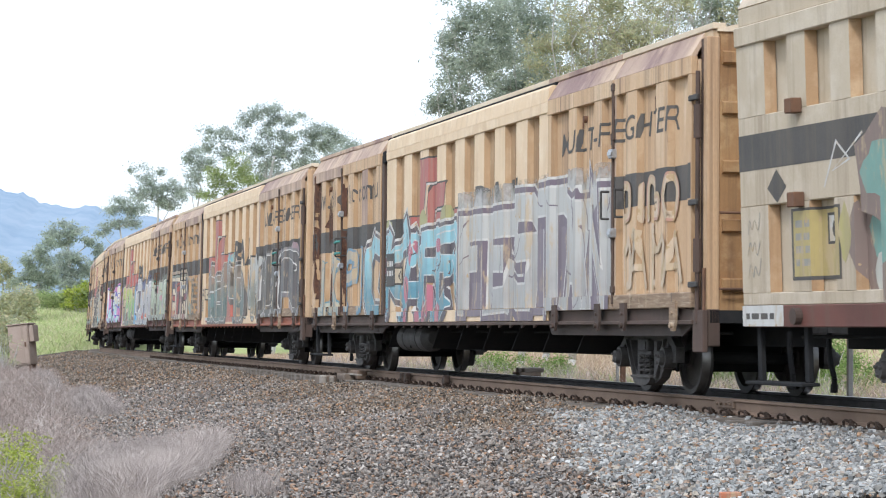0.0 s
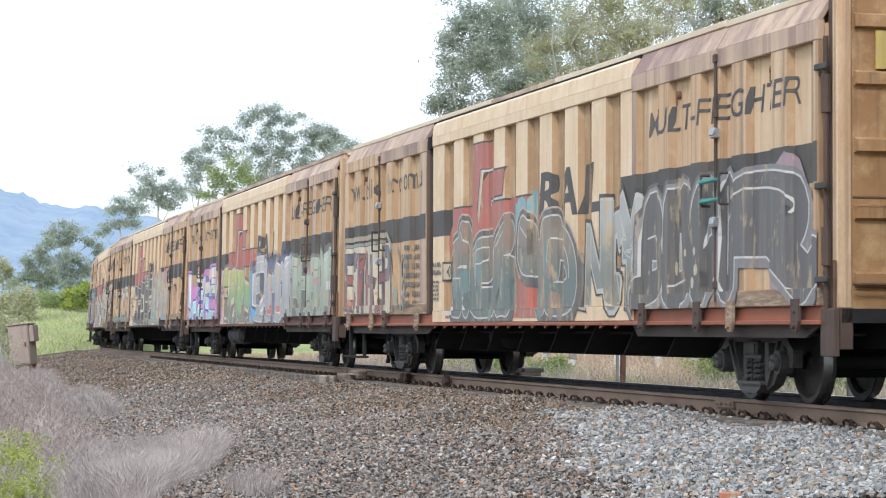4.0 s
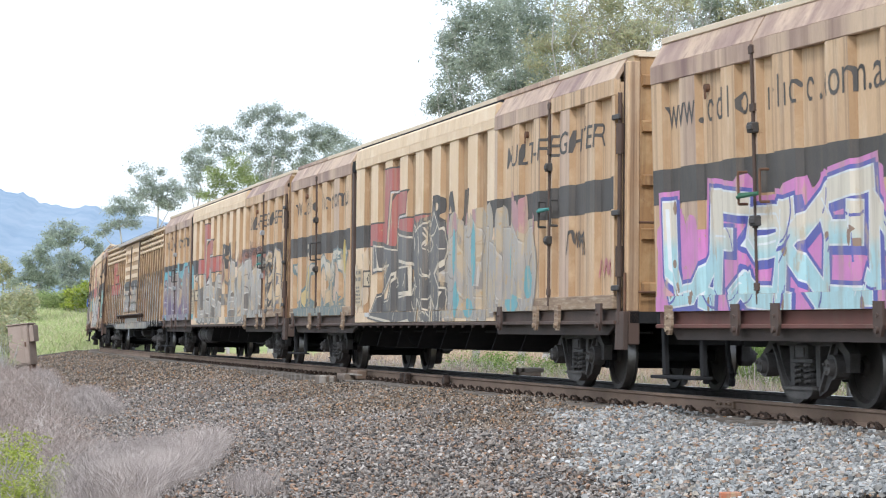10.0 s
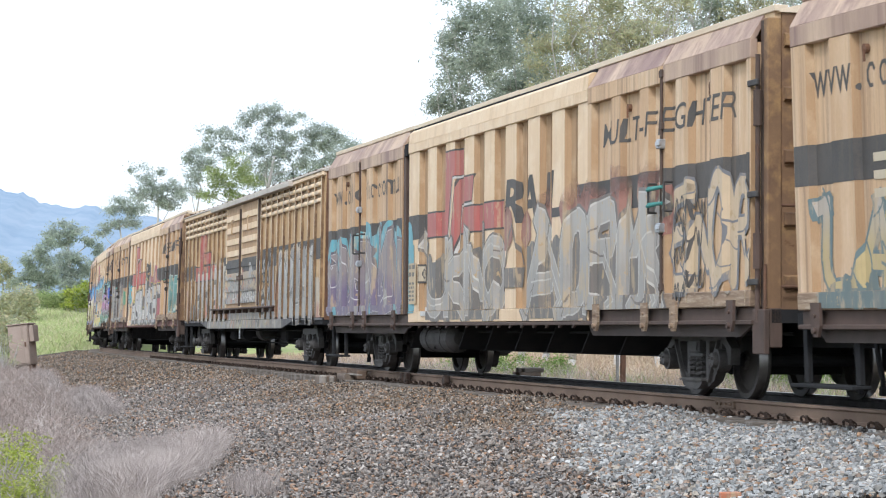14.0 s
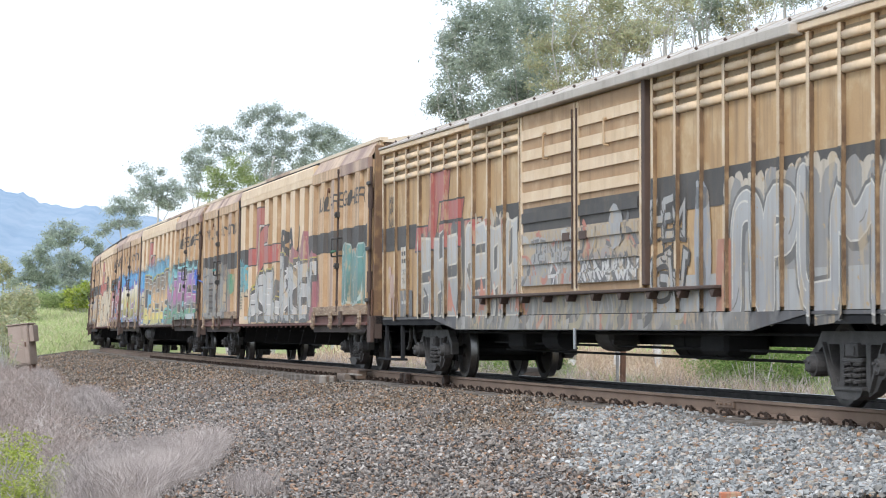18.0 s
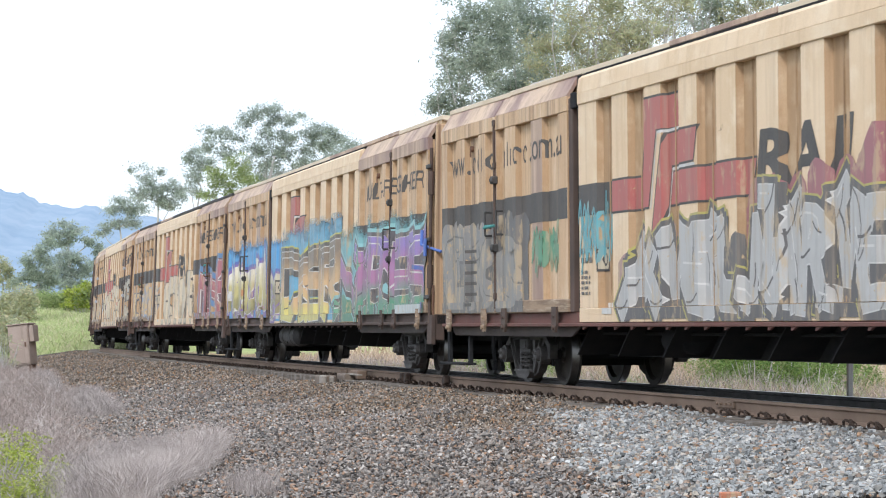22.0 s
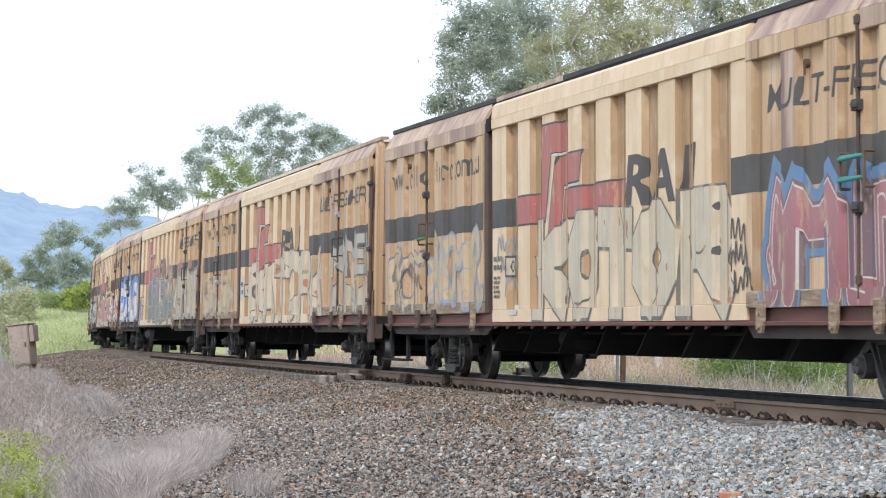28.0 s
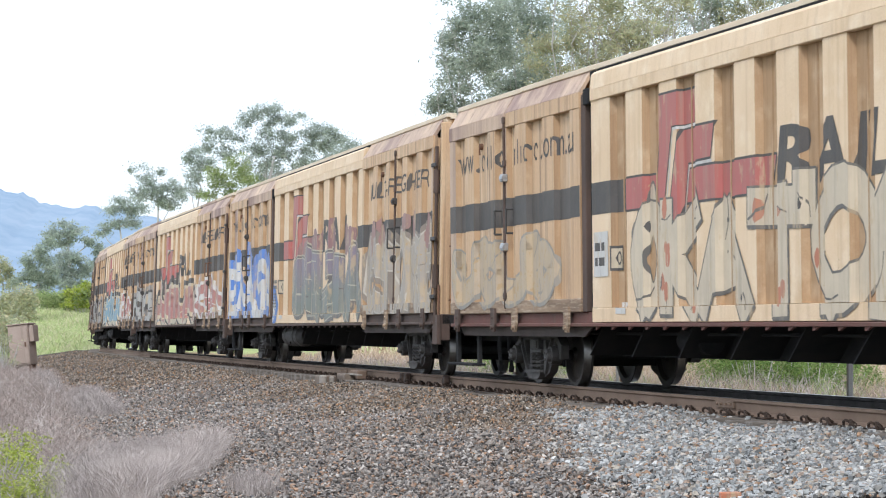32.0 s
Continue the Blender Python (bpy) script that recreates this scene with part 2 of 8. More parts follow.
rnd = random.Random(5)
bm = bmesh.new()
box(bm, -1.28, 1.36, -0.115, 0.115, -0.16, 0, 0.012)
sleeper_mesh = bpy.data.meshes.new("sleeper")
bm.to_mesh(sleeper_mesh)
bm.free()
SLEEPERS = [-16 + 0.602 * i + rnd.uniform(-0.03, 0.03) for i in range(225)]
for s in SLEEPERS:
    ob = mesh_part("sleeper", sleeper_mesh, M["sleeper"], track_thing)
    ob.matrix_basis = along(s, rnd.uniform(-0.03, 0.03), -0.202 + rnd.uniform(-0.008, 0.004), rnd.uniform(-1.2, 1.2))

# ---------------------------------------------------------------- the wagons
HALF = 12.4
BOGIES = (-8.62, 9.25)
REAR = -12.12
DOORS = [(REAR, -8.98), (-8.94, -5.36), (5.86, 8.98), (9.02, 12.05)]
PANEL = (-4.93, 5.82)
V_PANEL = [(-4.10 + 1.262 * i, -3.56 + 1.262 * i) for i in range(8)]
V_DOOR = [[(-11.72, -11.24), (-10.65, -9.95), (-9.45, -9.08)], [(-8.84, -8.48), (-7.83, -7.13), (-6.49, -5.84)],
          [(6.08, 6.86), (7.35, 8.05), (8.5, 8.86)], [(9.14, 9.44), (10.0, 10.66), (11.22, 11.86)]]
FACE, DEEP, FOOT = -1.42, -1.335, 0.05       # raised face, valley, width of a rib's sloped flank
D_FACE, D_DEEP = -1.445, -1.365


def raised(a, b, valleys):
    """The raised stretches between the valleys of a sheet from a to b."""
    out, x = [], a
    for u, v in valleys:
        out.append((x, u))
        x = v
    return out + [(x, b)]


RIBS = [(u, v) for u, v in raised(*PANEL, V_PANEL)]
D_RIBS = [raised(a, b, v) for (a, b), v in zip(DOORS, V_DOOR)]
# the line of the side, seen from above: x and y of each bend
LINE = []
for ribs, deep, face in ((D_RIBS[0], D_DEEP, D_FACE), (D_RIBS[1], D_DEEP, D_FACE), (RIBS, DEEP, FACE), (D_RIBS[2], D_DEEP, D_FACE), (D_RIBS[3], D_DEEP, D_FACE)):
    for i, (u, v) in enumerate(ribs):
        LINE += [(u if i == 0 else u - FOOT * 0.0, face if i == 0 else deep), (u + FOOT, face), (v - FOOT, face), (v, face if i == len(ribs) - 1 else deep)]
LINE_X, LINE_Y = [p[0] for p in LINE], [p[1] for p in LINE]
MESHES = {}


def shared(key, build, *args):
    """A mesh that is built once and used by every wagon."""
    if key not in MESHES:
        b = bmesh.new()
        build(b, *args)
        me = bpy.data.meshes.new(key)
        b.to_mesh(me)
        b.free()
        MESHES[key] = me
    return MESHES[key]


def use(key, name, material, parent, build, *args, at=None, label="", smooth=False):
    me = shared(key, build, *args)
    if not me.materials:
        me.materials.append(material)
        if smooth:
            me.polygons.foreach_set("use_smooth", [True] * len(me.polygons))
    ob = new(name, me)
    ob.parent = parent
    if at is not None:
        ob.matrix_basis = at
    # rib flanks take the valley paint, dirt and shade in one colour
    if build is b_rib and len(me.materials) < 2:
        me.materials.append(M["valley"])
    if me.materials[0] is not material:
        ob.material_slots[0].link = "OBJECT"
        ob.material_slots[0].material = material
    if label:
        ob["label"] = label
    return ob


def b_rib(bm, a, b, z0, z1, deep, face, end_a=True, end_b=True):
    """A pressed rib from x = a to b, its flanks sloped where end_a, end_b."""
    o = [(a, deep), (a + (FOOT if end_a else 0), face), (b - (FOOT if end_b else 0), face), (b, deep)]
    lo = [bm.verts.new((x, y, z0)) for x, y in o]
    hi = [bm.verts.new((x, y, z1)) for x, y in o]
    for i in range(3):
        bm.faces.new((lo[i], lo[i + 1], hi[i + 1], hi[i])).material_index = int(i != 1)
    bm.faces.new((lo[0], lo[3], lo[2], lo[1]))
    bm.faces.new((hi[0], hi[1], hi[2], hi[3]))


def b_box(bm, *a):
    box(bm, *a)


def b_tube(bm, a, b, r, n=12):
    tube(bm, a, b, r, n)


def b_slope(bm, a, b):
    prof = [(-1.452, 4.1), (-1.262, 4.41), (-1.22, 4.39), (-1.40, 4.08)]
    p = [bm.verts.new((a, y, z)) for y, z in prof]
    q = [bm.verts.new((b, y, z)) for y, z in prof]
    bm.faces.new(p)
    bm.faces.new(q[::-1])
    for i in range(4):
        j = (i + 1) % 4
        bm.faces.new((p[j], p[i], q[i], q[j]))
    bmesh.ops.recalc_face_normals(bm, faces=bm.faces)


def b_cornice(bm, a, b):
    """The smooth sheet that leans in from the side to the dark strip under the roof."""
    prof = [(-1.437, 4.09), (-1.415, 4.29), (-1.36, 4.335), (-1.24, 4.335), (-1.24, 4.09)]
    p = [bm.verts.new((a, y, z)) for y, z in prof]
    q = [bm.verts.new((b, y, z)) for y, z in prof]
    bm.faces.new(p)
    bm.faces.new(q[::-1])
    for i in range(5):
        j = (i + 1) % 5
        bm.faces.new((p[j], p[i], q[i], q[j]))
    bmesh.ops.recalc_face_normals(bm, faces=bm.faces)


def b_arch(bm, x0, x1, half, z0, rise, skirt):
    n = 10
    prof = [(-half + 2 * half * i / n, z0 + rise * math.sin(math.pi * i / n)) for i in range(n + 1)]
    prof += [(half, z0 - skirt), (-half, z0 - skirt)]
    a = [bm.verts.new((x0, y, z)) for y, z in prof]
    b = [bm.verts.new((x1, y, z)) for y, z in prof]
    bm.faces.new(a[::-1])
    bm.faces.new(b)
    for i in range(len(a)):
        j = (i + 1) % len(a)
        bm.faces.new((a[i], a[j], b[j], b[i]))
    bmesh.ops.recalc_face_normals(bm, faces=bm.faces)


def b_spring(bm):
    tube(bm, (0, 0, 0), (0, 0, 0.25), 0.055, 12)
    n = 10
    for i in range(4):
        z = 0.03 + i * 0.062
        for j in range(n):
            a, b = 2 * math.pi * j / n, 2 * math.pi * (j + 1) / n
            tube(bm, (0.095 * math.cos(a), 0.095 * math.sin(a), z + 0.062 * j / n - 0.03), (0.095 * math.cos(b), 0.095 * math.sin(b), z + 0.062 * (j + 1) / n - 0.03), 0.021, 5)


def b_sideframe(bm):
    """Cast bogie side frame in the x-z plane, with its windows and the spring seat."""
    t0, t1 = -0.06, 0.06
    prism(bm, [(-1.13, 0.40), (-1.15, 0.60), (-1.0, 0.70), (-0.88, 0.82), (0.88, 0.82), (1.0, 0.70), (1.15, 0.60), (1.13, 0.40), (1.02, 0.40), (0.98, 0.60), (0.82, 0.68), (-0.82, 0.68), (-0.98, 0.60), (-1.02, 0.40)], t0, t1)
    for s in (-1, 1):
        prism(bm, [(s * x, z) for x, z in ((0.86, 0.72), (0.70, 0.70), (0.62, 0.52), (0.50, 0.33), (0.30, 0.22), (0.36, 0.13), (0.56, 0.2), (0.72, 0.36), (0.82, 0.52))][::s], t0, t1)
        prism(bm, [(s * x, z) for x, z in ((0.80, 0.70), (0.77, 0.70), (0.42, 0.20), (0.46, 0.18))][::s], t0 - 0.045, t0)
    prism(bm, [(-0.34, 0.235), (0.34, 0.235), (0.37, 0.2), (0.31, 0.14), (0.2, 0.1), (-0.2, 0.1), (-0.31, 0.14), (-0.37, 0.2)], t0 - 0.08, t1 + 0.02)
    prism(bm, [(-0.39, 0.225), (0.39, 0.225), (0.39, 0.2), (-0.39, 0.2)], t0 - 0.1, t0 - 0.05)
    for x in (-0.34, 0.34):
        prism(bm, [(x - 0.05, 0.24), (x + 0.05, 0.24), (x + 0.06, 0.7), (x - 0.06, 0.7)], t0, t1)


def b_hat(bm):
    box(bm, -0.27, 0.27, -0.1, 0.1, 0.49, 0.54, 0.01)
    box(bm, -0.16, 0.16, -0.11, 0.1, 0.54, 0.70, 0.015)
    box(bm, -0.11, 0.11, -0.125, -0.11, 0.565, 0.665)


def b_journal(bm):
    tube(bm, (0, 0.03, 0), (0, -0.13, 0), 0.135, 18)
    tube(bm, (0, -0.13, 0), (0, -0.19, 0), 0.1, 18, 0.085)
    for i in range(3):
        a = i * 2.0944 + 0.4
        tube(bm, (0.055 * math.cos(a), -0.18, 0.055 * math.sin(a)), (0.055 * math.cos(a), -0.215, 0.055 * math.sin(a)), 0.018, 6)


def b_wheel(bm):
    """A wheel about the y axis: flange, tread, dished web and hub."""
    prof = [(0.0, -0.1), (0.1, -0.1), (0.12, -0.055), (0.36, -0.02), (0.4, -0.065), (0.455, -0.065), (0.46, 0.045), (0.487, 0.06), (0.487, 0.075), (0.4, 0.075), (0.36, 0.02), (0.12, 0.06), (0.1, 0.1), (0.0, 0.1)]
    n = 36
    rings = [[bm.verts.new((r * math.cos(2 * math.pi * i / n), y, r * math.sin(2 * math.pi * i / n))) for i in range(n)] if r else [bm.verts.new((0, y, 0))] for r, y in prof]
    for k in range(len(rings) - 1):
        a, b = rings[k], rings[k + 1]
        for i in range(n):
            j = (i + 1) % n
            if len(a) == 1:
                bm.faces.new((a[0], b[i], b[j]))
            elif len(b) == 1:
                bm.faces.new((a[j], a[i], b[0]))
            else:
                f = bm.faces.new((a[i], b[i], b[j], a[j]))
                f.smooth = k in (5, 6, 7)
                if k == 5:
                    f.material_index = 1
    bmesh.ops.recalc_face_normals(bm, faces=bm.faces)


WHEELSETS = []


def bogie(wagon, x, step=1):
    """A three-piece bogie under the wagon at x."""
    for y, flip in ((-1.0, 0), (1.0, 180)):
        sf = use("sideframe", "bogie_frame", M["bogie"], wagon, b_sideframe, at=pose(x, y, 0, 0, 0, flip), label="dusty cast steel bogie side frame")
        for xx in (-0.13, 0.13):
            use("spring", "coil_spring", M["bogie"], sf, b_spring, at=pose(xx, -0.02, 0.24))
        for xx in (-0.9, 0.9):
            use("journal", "axle_box", M["bogie"], sf, b_journal, at=pose(xx, -0.03, 0.46))
        use("springhat", "bolster_end", M["bogie"], sf, b_hat)
    use("bolster", "bolster", M["dark"], wagon, b_box, -0.25, 0.25, -0.93, 0.93, 0.4, 0.75, 0.02, at=pose(x, 0, 0))
    for xx in (-0.42, 0.42):
        use("brakebeam", "brake_beam", M["dark"], wagon, b_box, -0.05, 0.05, -0.8, 0.8, 0.28, 0.4, 0.01, at=pose(x + xx, 0, 0))
    for xx in (-0.9, 0.9):
        ws = new("wheelset")
        ws.parent = wagon
        ws.matrix_basis = pose(x + xx, 0, 0.46)
        WHEELSETS.append((ws, x + xx))
        for y, flip in ((-0.715, 0), (0.715, 180)):
            w = use("wheel", "wheel", M["wheel"], ws, b_wheel, at=pose(0, y, 0, 0, 0, flip))
            if len(w.data.materials) < 2:
                w.data.materials.append(M["tread"])
        use("axle", "axle", M["dark"], ws, b_tube, (0, -0.93, 0), (0, 0.93, 0), 0.075)


def b_tank(b):
    tube(b, (-0.95, 0, 0), (0.95, 0, 0), 0.24, 22)
    for x in (-0.95, 0.95):
        tube(b, (x, 0, 0), (x + 0.13 * (1 if x > 0 else -1), 0, 0), 0.24, 22, 0.12)
    for x in (-0.5, 0.5):
        tube(b, (x - 0.03, 0, 0), (x + 0.03, 0, 0), 0.25, 22)


def b_step(bm):
    """A hanging shunter's step: two hangers, a tread board and a stay."""
    for x in (-0.62, 0.62):
        box(bm, x - 0.05, x + 0.05, -0.03, 0.03, 0.3, 0.92, 0.006)
    box(bm, -0.75, 0.75, -0.16, 0.06, 0.26, 0.3, 0.008)


def b_hose(bm):
    pts = [Vector((0, 0, 0.8)), Vector((0.03, -0.02, 0.6)), Vector((0.1, -0.03, 0.42)), Vector((0.14, -0.02, 0.3)), Vector((0.1, 0, 0.22))]
    for a, b in zip(pts, pts[1:]):
        tube(bm, a, b, 0.032, 8)
    tube(bm, pts[-1], pts[-1] + Vector((-0.02, 0, -0.09)), 0.045, 8)


def underframe(w, tank, sill, half=HALF, deep=True):
    use("floor_deck%g" % half, "floor_deck", M["dark"], w, b_box, -half, half, -1.33, 1.36, 0.9, 1.05)
    use("centre_sill%g" % half, "centre_sill", M["dark"], w, b_box, -half + 0.2, half - 0.2, -0.25, 0.25, 0.62, 0.9)
    for y in (-0.5, 0.5) if deep else ():
        use("truss", "fishbelly_sill", M["dark"], w, lambda b: prism(b, [(-7.4, 0.9), (-6.5, 0.46), (7.3, 0.46), (7.9, 0.9)], -0.03, 0.03), at=pose(0.2, y, 0))
    for i in range(8 if deep else 0):
        use("crossbeam", "cross_beam", M["dark"], w, lambda b: prism(b, [(-0.3, 0.48), (-0.26, 0.48), (0.3, 0.9), (0.26, 0.9)], -1.15, 1.15), at=pose(-5.6 + i * 1.75, 0, 0))
    if tank:
        use("tank", "air_tank", M["bogie"], w, b_tank, at=pose(-4.1, -0.95, 0.66), label="round steel air reservoir")
    else:
        use("brake_box", "brake_cylinder", M["dark"], w, lambda b: tube(b, (-0.4, 0, 0), (0.4, 0, 0), 0.18, 16), at=pose(-2.5, -0.8, 0.7))
    use("pipe", "brake_pipe", M["dark"], w, b_tube, (-half + 0.4, -0.9, 0.78), (half - 0.4, -0.9, 0.78), 0.02, 6)
    for x in (-half - 0.27, half + 0.27):
        use("coupler", "coupler", M["bogie"], w, b_box, -0.38, 0.38, -0.11, 0.11, 0.76, 0.98, 0.03, at=pose(x, 0, 0))
        use("hose", "brake_hose", M["dark"], w, b_hose, at=pose(x * 0.985, -0.35, 0))
    use("step", "step", M["dark"], w, b_step, at=pose(-half + 0.75, -1.28, 0), label="hanging steel step")


# ---------------------------------------------------------------- paint on the sides: it follows every rib
FOOT_DOORS = [(-99, -12.11), (-8.98, -8.94), (-5.36, 5.86), (8.98, 9.02), (12.04, 99)]
FOOT_PANEL = [(-99, -4.93), (5.82, 99)]
# letters as strokes on a grid of ten by ten, two digits a point; m, n, o, u: arches and rings of the rounder styles
GLYPHS = dict(A="0049 4990 2363", B="000969876505 6583816000", C="9879290702207091", D="00095988825000", E="99090090 0565", F="990900 0565", G="98792907022070919454", H="0009 9099 0595", I="5059",
              J="6961301002", K="0009 9905 0590", L="090090", M="0009459990", N="00099099", O="300306396996936030", P="000979877505", R="000979877505 4590", S="98791906258583702001", T="0999 5950",
              U="090320609399", V="095099", W="0920557099", X="0099 0990", Y="0955 9955 5550", Z="09990090", m="0007195759797990", n="000729698790", o="402013163969969340", u="090330609299", d="0509395985804000",
              a="20073989 8980 2464", e="2565686818130090", r="000979876505 4590", b="0900305062653505", y="0906356596 9980")


def cut(poly, x, keep_left):
    out = []
    for (ax, az), (bx, bz) in zip(poly, poly[1:] + poly[:1]):
        ia, ib = (ax <= x) == keep_left, (bx <= x) == keep_left
        if ia:
            out.append((ax, az))
        if ia != ib:
            f = (x - ax) / (bx - ax)
            out.append((x, az + f * (bz - az)))
    return out


def ribbon(pts, w, cap=0.5):
    """A band of width w along a line, as quads with mitred joints."""
    p = [Vector(q) for q in pts]
    closed = (p[0] - p[-1]).length < 1e-6
    if not closed:
        p[0] = p[0] + (p[0] - p[1]).normalized() * w * cap
        p[-1] = p[-1] + (p[-1] - p[-2]).normalized() * w * cap
    sides = []
    for i in range(len(p)):
        a = p[i - 1] if i else (p[-2] if closed else None)
        b = p[i + 1] if i < len(p) - 1 else (p[1] if closed else None)
        d1 = (p[i] - a).normalized() if a is not None else None
        d2 = (b - p[i]).normalized() if b is not None else None
        d1, d2 = d1 or d2, d2 or d1
        t = (d1 + d2)
        t = t.normalized() if t.length > 0.2 else d1
        nrm = Vector((-t.y, t.x))
        k = w / 2 / max(0.5, abs(nrm.dot(Vector((-d1.y, d1.x)))))
        sides.append((p[i] + nrm * k, p[i] - nrm * k))
    return [[tuple(a[0]), tuple(b[0]), tuple(b[1]), tuple(a[1])] for a, b in zip(sides, sides[1:])]


def soften(pts, times=1):
    for _ in range(times):
        q = [pts[0]]
        for a, b in zip(pts, pts[1:]):
            q += [(a[0] * 0.75 + b[0] * 0.25, a[1] * 0.75 + b[1] * 0.25), (a[0] * 0.25 + b[0] * 0.75, a[1] * 0.25 + b[1] * 0.75)]
        pts = q + [pts[-1]]
    return pts


class Paint:
    """Collects painted shapes in x and z and lays them on a wagon's side, each a hair over the last."""

    def __init__(self, line_x=LINE_X, line_y=LINE_Y, z0=0.93, z1=4.3):
        self.verts, self.faces, self.slot, self.mats, self.lift = [], [], [], [], 0.003
        self.owners, self.owner, self.tops = [], 0, {}
        self.lx, self.ly, self.z0, self.z1 = line_x, line_y, z0, z1
        self.skip = [(-99, -12.11), (-5.36, -4.93), (5.82, 5.86), (12.04, 99)] if line_x is LINE_X else []

    def poly(self, pts, mat, gap=0.00003):
        self.lift += gap
        pts = [(z, x) for x, z in pts]
        if min(q[0] for q in pts) < self.z0:
            pts = cut(pts, self.z0, False)
        if len(pts) > 2 and max(q[0] for q in pts) > self.z1:
            pts = cut(pts, self.z1, True)
        if len(pts) < 3:
            return
        pts = [(x, z) for z, x in pts]
        lo, hi = min(p[0] for p in pts), max(p[0] for p in pts)
        for b in range(math.floor(lo * 2), math.floor(hi * 2) + 1):
            self.tops[b] = max(self.tops.get(b, 0.0), self.lift)
        if mat not in self.mats:
            self.mats.append(mat)
        rest, seen = pts, {}
        for x in [b for b in self.lx if lo < b < hi] + [None]:
            piece = cut(rest, x, True) if x is not None else rest
            if x is not None:
                rest = cut(rest, x, False)
            if len(piece) < 3:
                continue
            mid = sum(p[0] for p in piece) / len(piece)
            if any(a < mid < b for a, b in self.skip):
                continue
            j = min(max(int(np.searchsorted(self.lx, mid)) - 1, 0), len(self.lx) - 2)
            run = (self.ly[j + 1] - self.ly[j]) / max(1e-9, self.lx[j + 1] - self.lx[j])
            face = []
            for px, pz in piece:
                v = (px, self.ly[j] + (px - self.lx[j]) * run - self.lift, pz)
                key = (round(v[0], 5), round(v[1], 6), round(v[2], 5))
                if key not in seen:
                    seen[key] = len(self.verts)
                    self.verts.append(v)
                if seen[key] not in face:
                    face.append(seen[key])
            if len(face) < 3:
                continue
            self.faces.append(tuple(face))
            self.slot.append(self.mats.index(mat))
            self.owners.append(self.owner)

    def rect(self, x0, x1, z0, z1, mat):
        self.poly([(x0, z0), (x1, z0), (x1, z1), (x0, z1)], mat)

    def line(self, pts, w, mat, cap=0.5, round_ends=False):
        self.lift += 0.00003
        for q in ribbon(pts, w, 0 if round_ends else cap):
            self.poly(q, mat, 0.0000015)
        if round_ends:
            for x, z in (pts[0], pts[-1]):
                self.poly([(x + w / 2 * math.cos(0.5236 * i), z + w / 2 * math.sin(0.5236 * i)) for i in range(12)], mat, 0.000003)

    def settle(self, x0, x1, least=0.007):
        """Go on just over the paint that lies between x0 and x1."""
        self.lift = max([least] + [self.tops.get(b, 0.0) + 0.0001 for b in range(math.floor(x0 * 2), math.floor(x1 * 2) + 1)])

    def next(self):
        """What follows is a part of its own."""
        self.owner = max(self.owners + [self.owner]) + 1
        return self.owner

    def blob(self, x, z, rx, rz, mat, n=12, seed=0, uneven=0.15):
        r = random.Random(seed)
        k = [1 + r.uniform(-uneven, uneven) for _ in range(n)]
        self.poly([(x + rx * k[i] * math.cos(2 * math.pi * i / n), z + rz * k[i] * math.sin(2 * math.pi * i / n)) for i in range(n)], mat)

    def put(self, name, parent, label=""):
        if not self.faces:
            return None
        me = sheet(self.verts, self.faces, name)
        for m in self.mats:
            me.materials.append(m)
        me.polygons.foreach_set("material_index", self.slot)
        nrm = [p.normal.y for p in me.polygons]
        if sum(nrm) > 0:
            me.flip_normals()
        ob = new(name, me)
        ob.parent = parent
        if label:
            ob["label"] = label
        return ob


def put_words(p, parent, label):
    """Every painted letter and patch as a part of its own."""
    first = None
    for own in sorted(set(p.owners)):
        faces = [i for i, o in enumerate(p.owners) if o == own]
        q, used = Paint(), sorted({p.slot[i] for i in faces})
        q.mats, q.slot = [p.mats[i] for i in used], [used.index(p.slot[i]) for i in faces]
        known = {}
        for i in faces:
            for v in p.faces[i]:
                if v not in known:
                    known[v] = len(q.verts)
                    q.verts.append(p.verts[v])
            q.faces.append(tuple(known[v] for v in p.faces[i]))
        ob = q.put("graffiti", parent, label)
        first = first or ob
    return first


INK = M["band"]


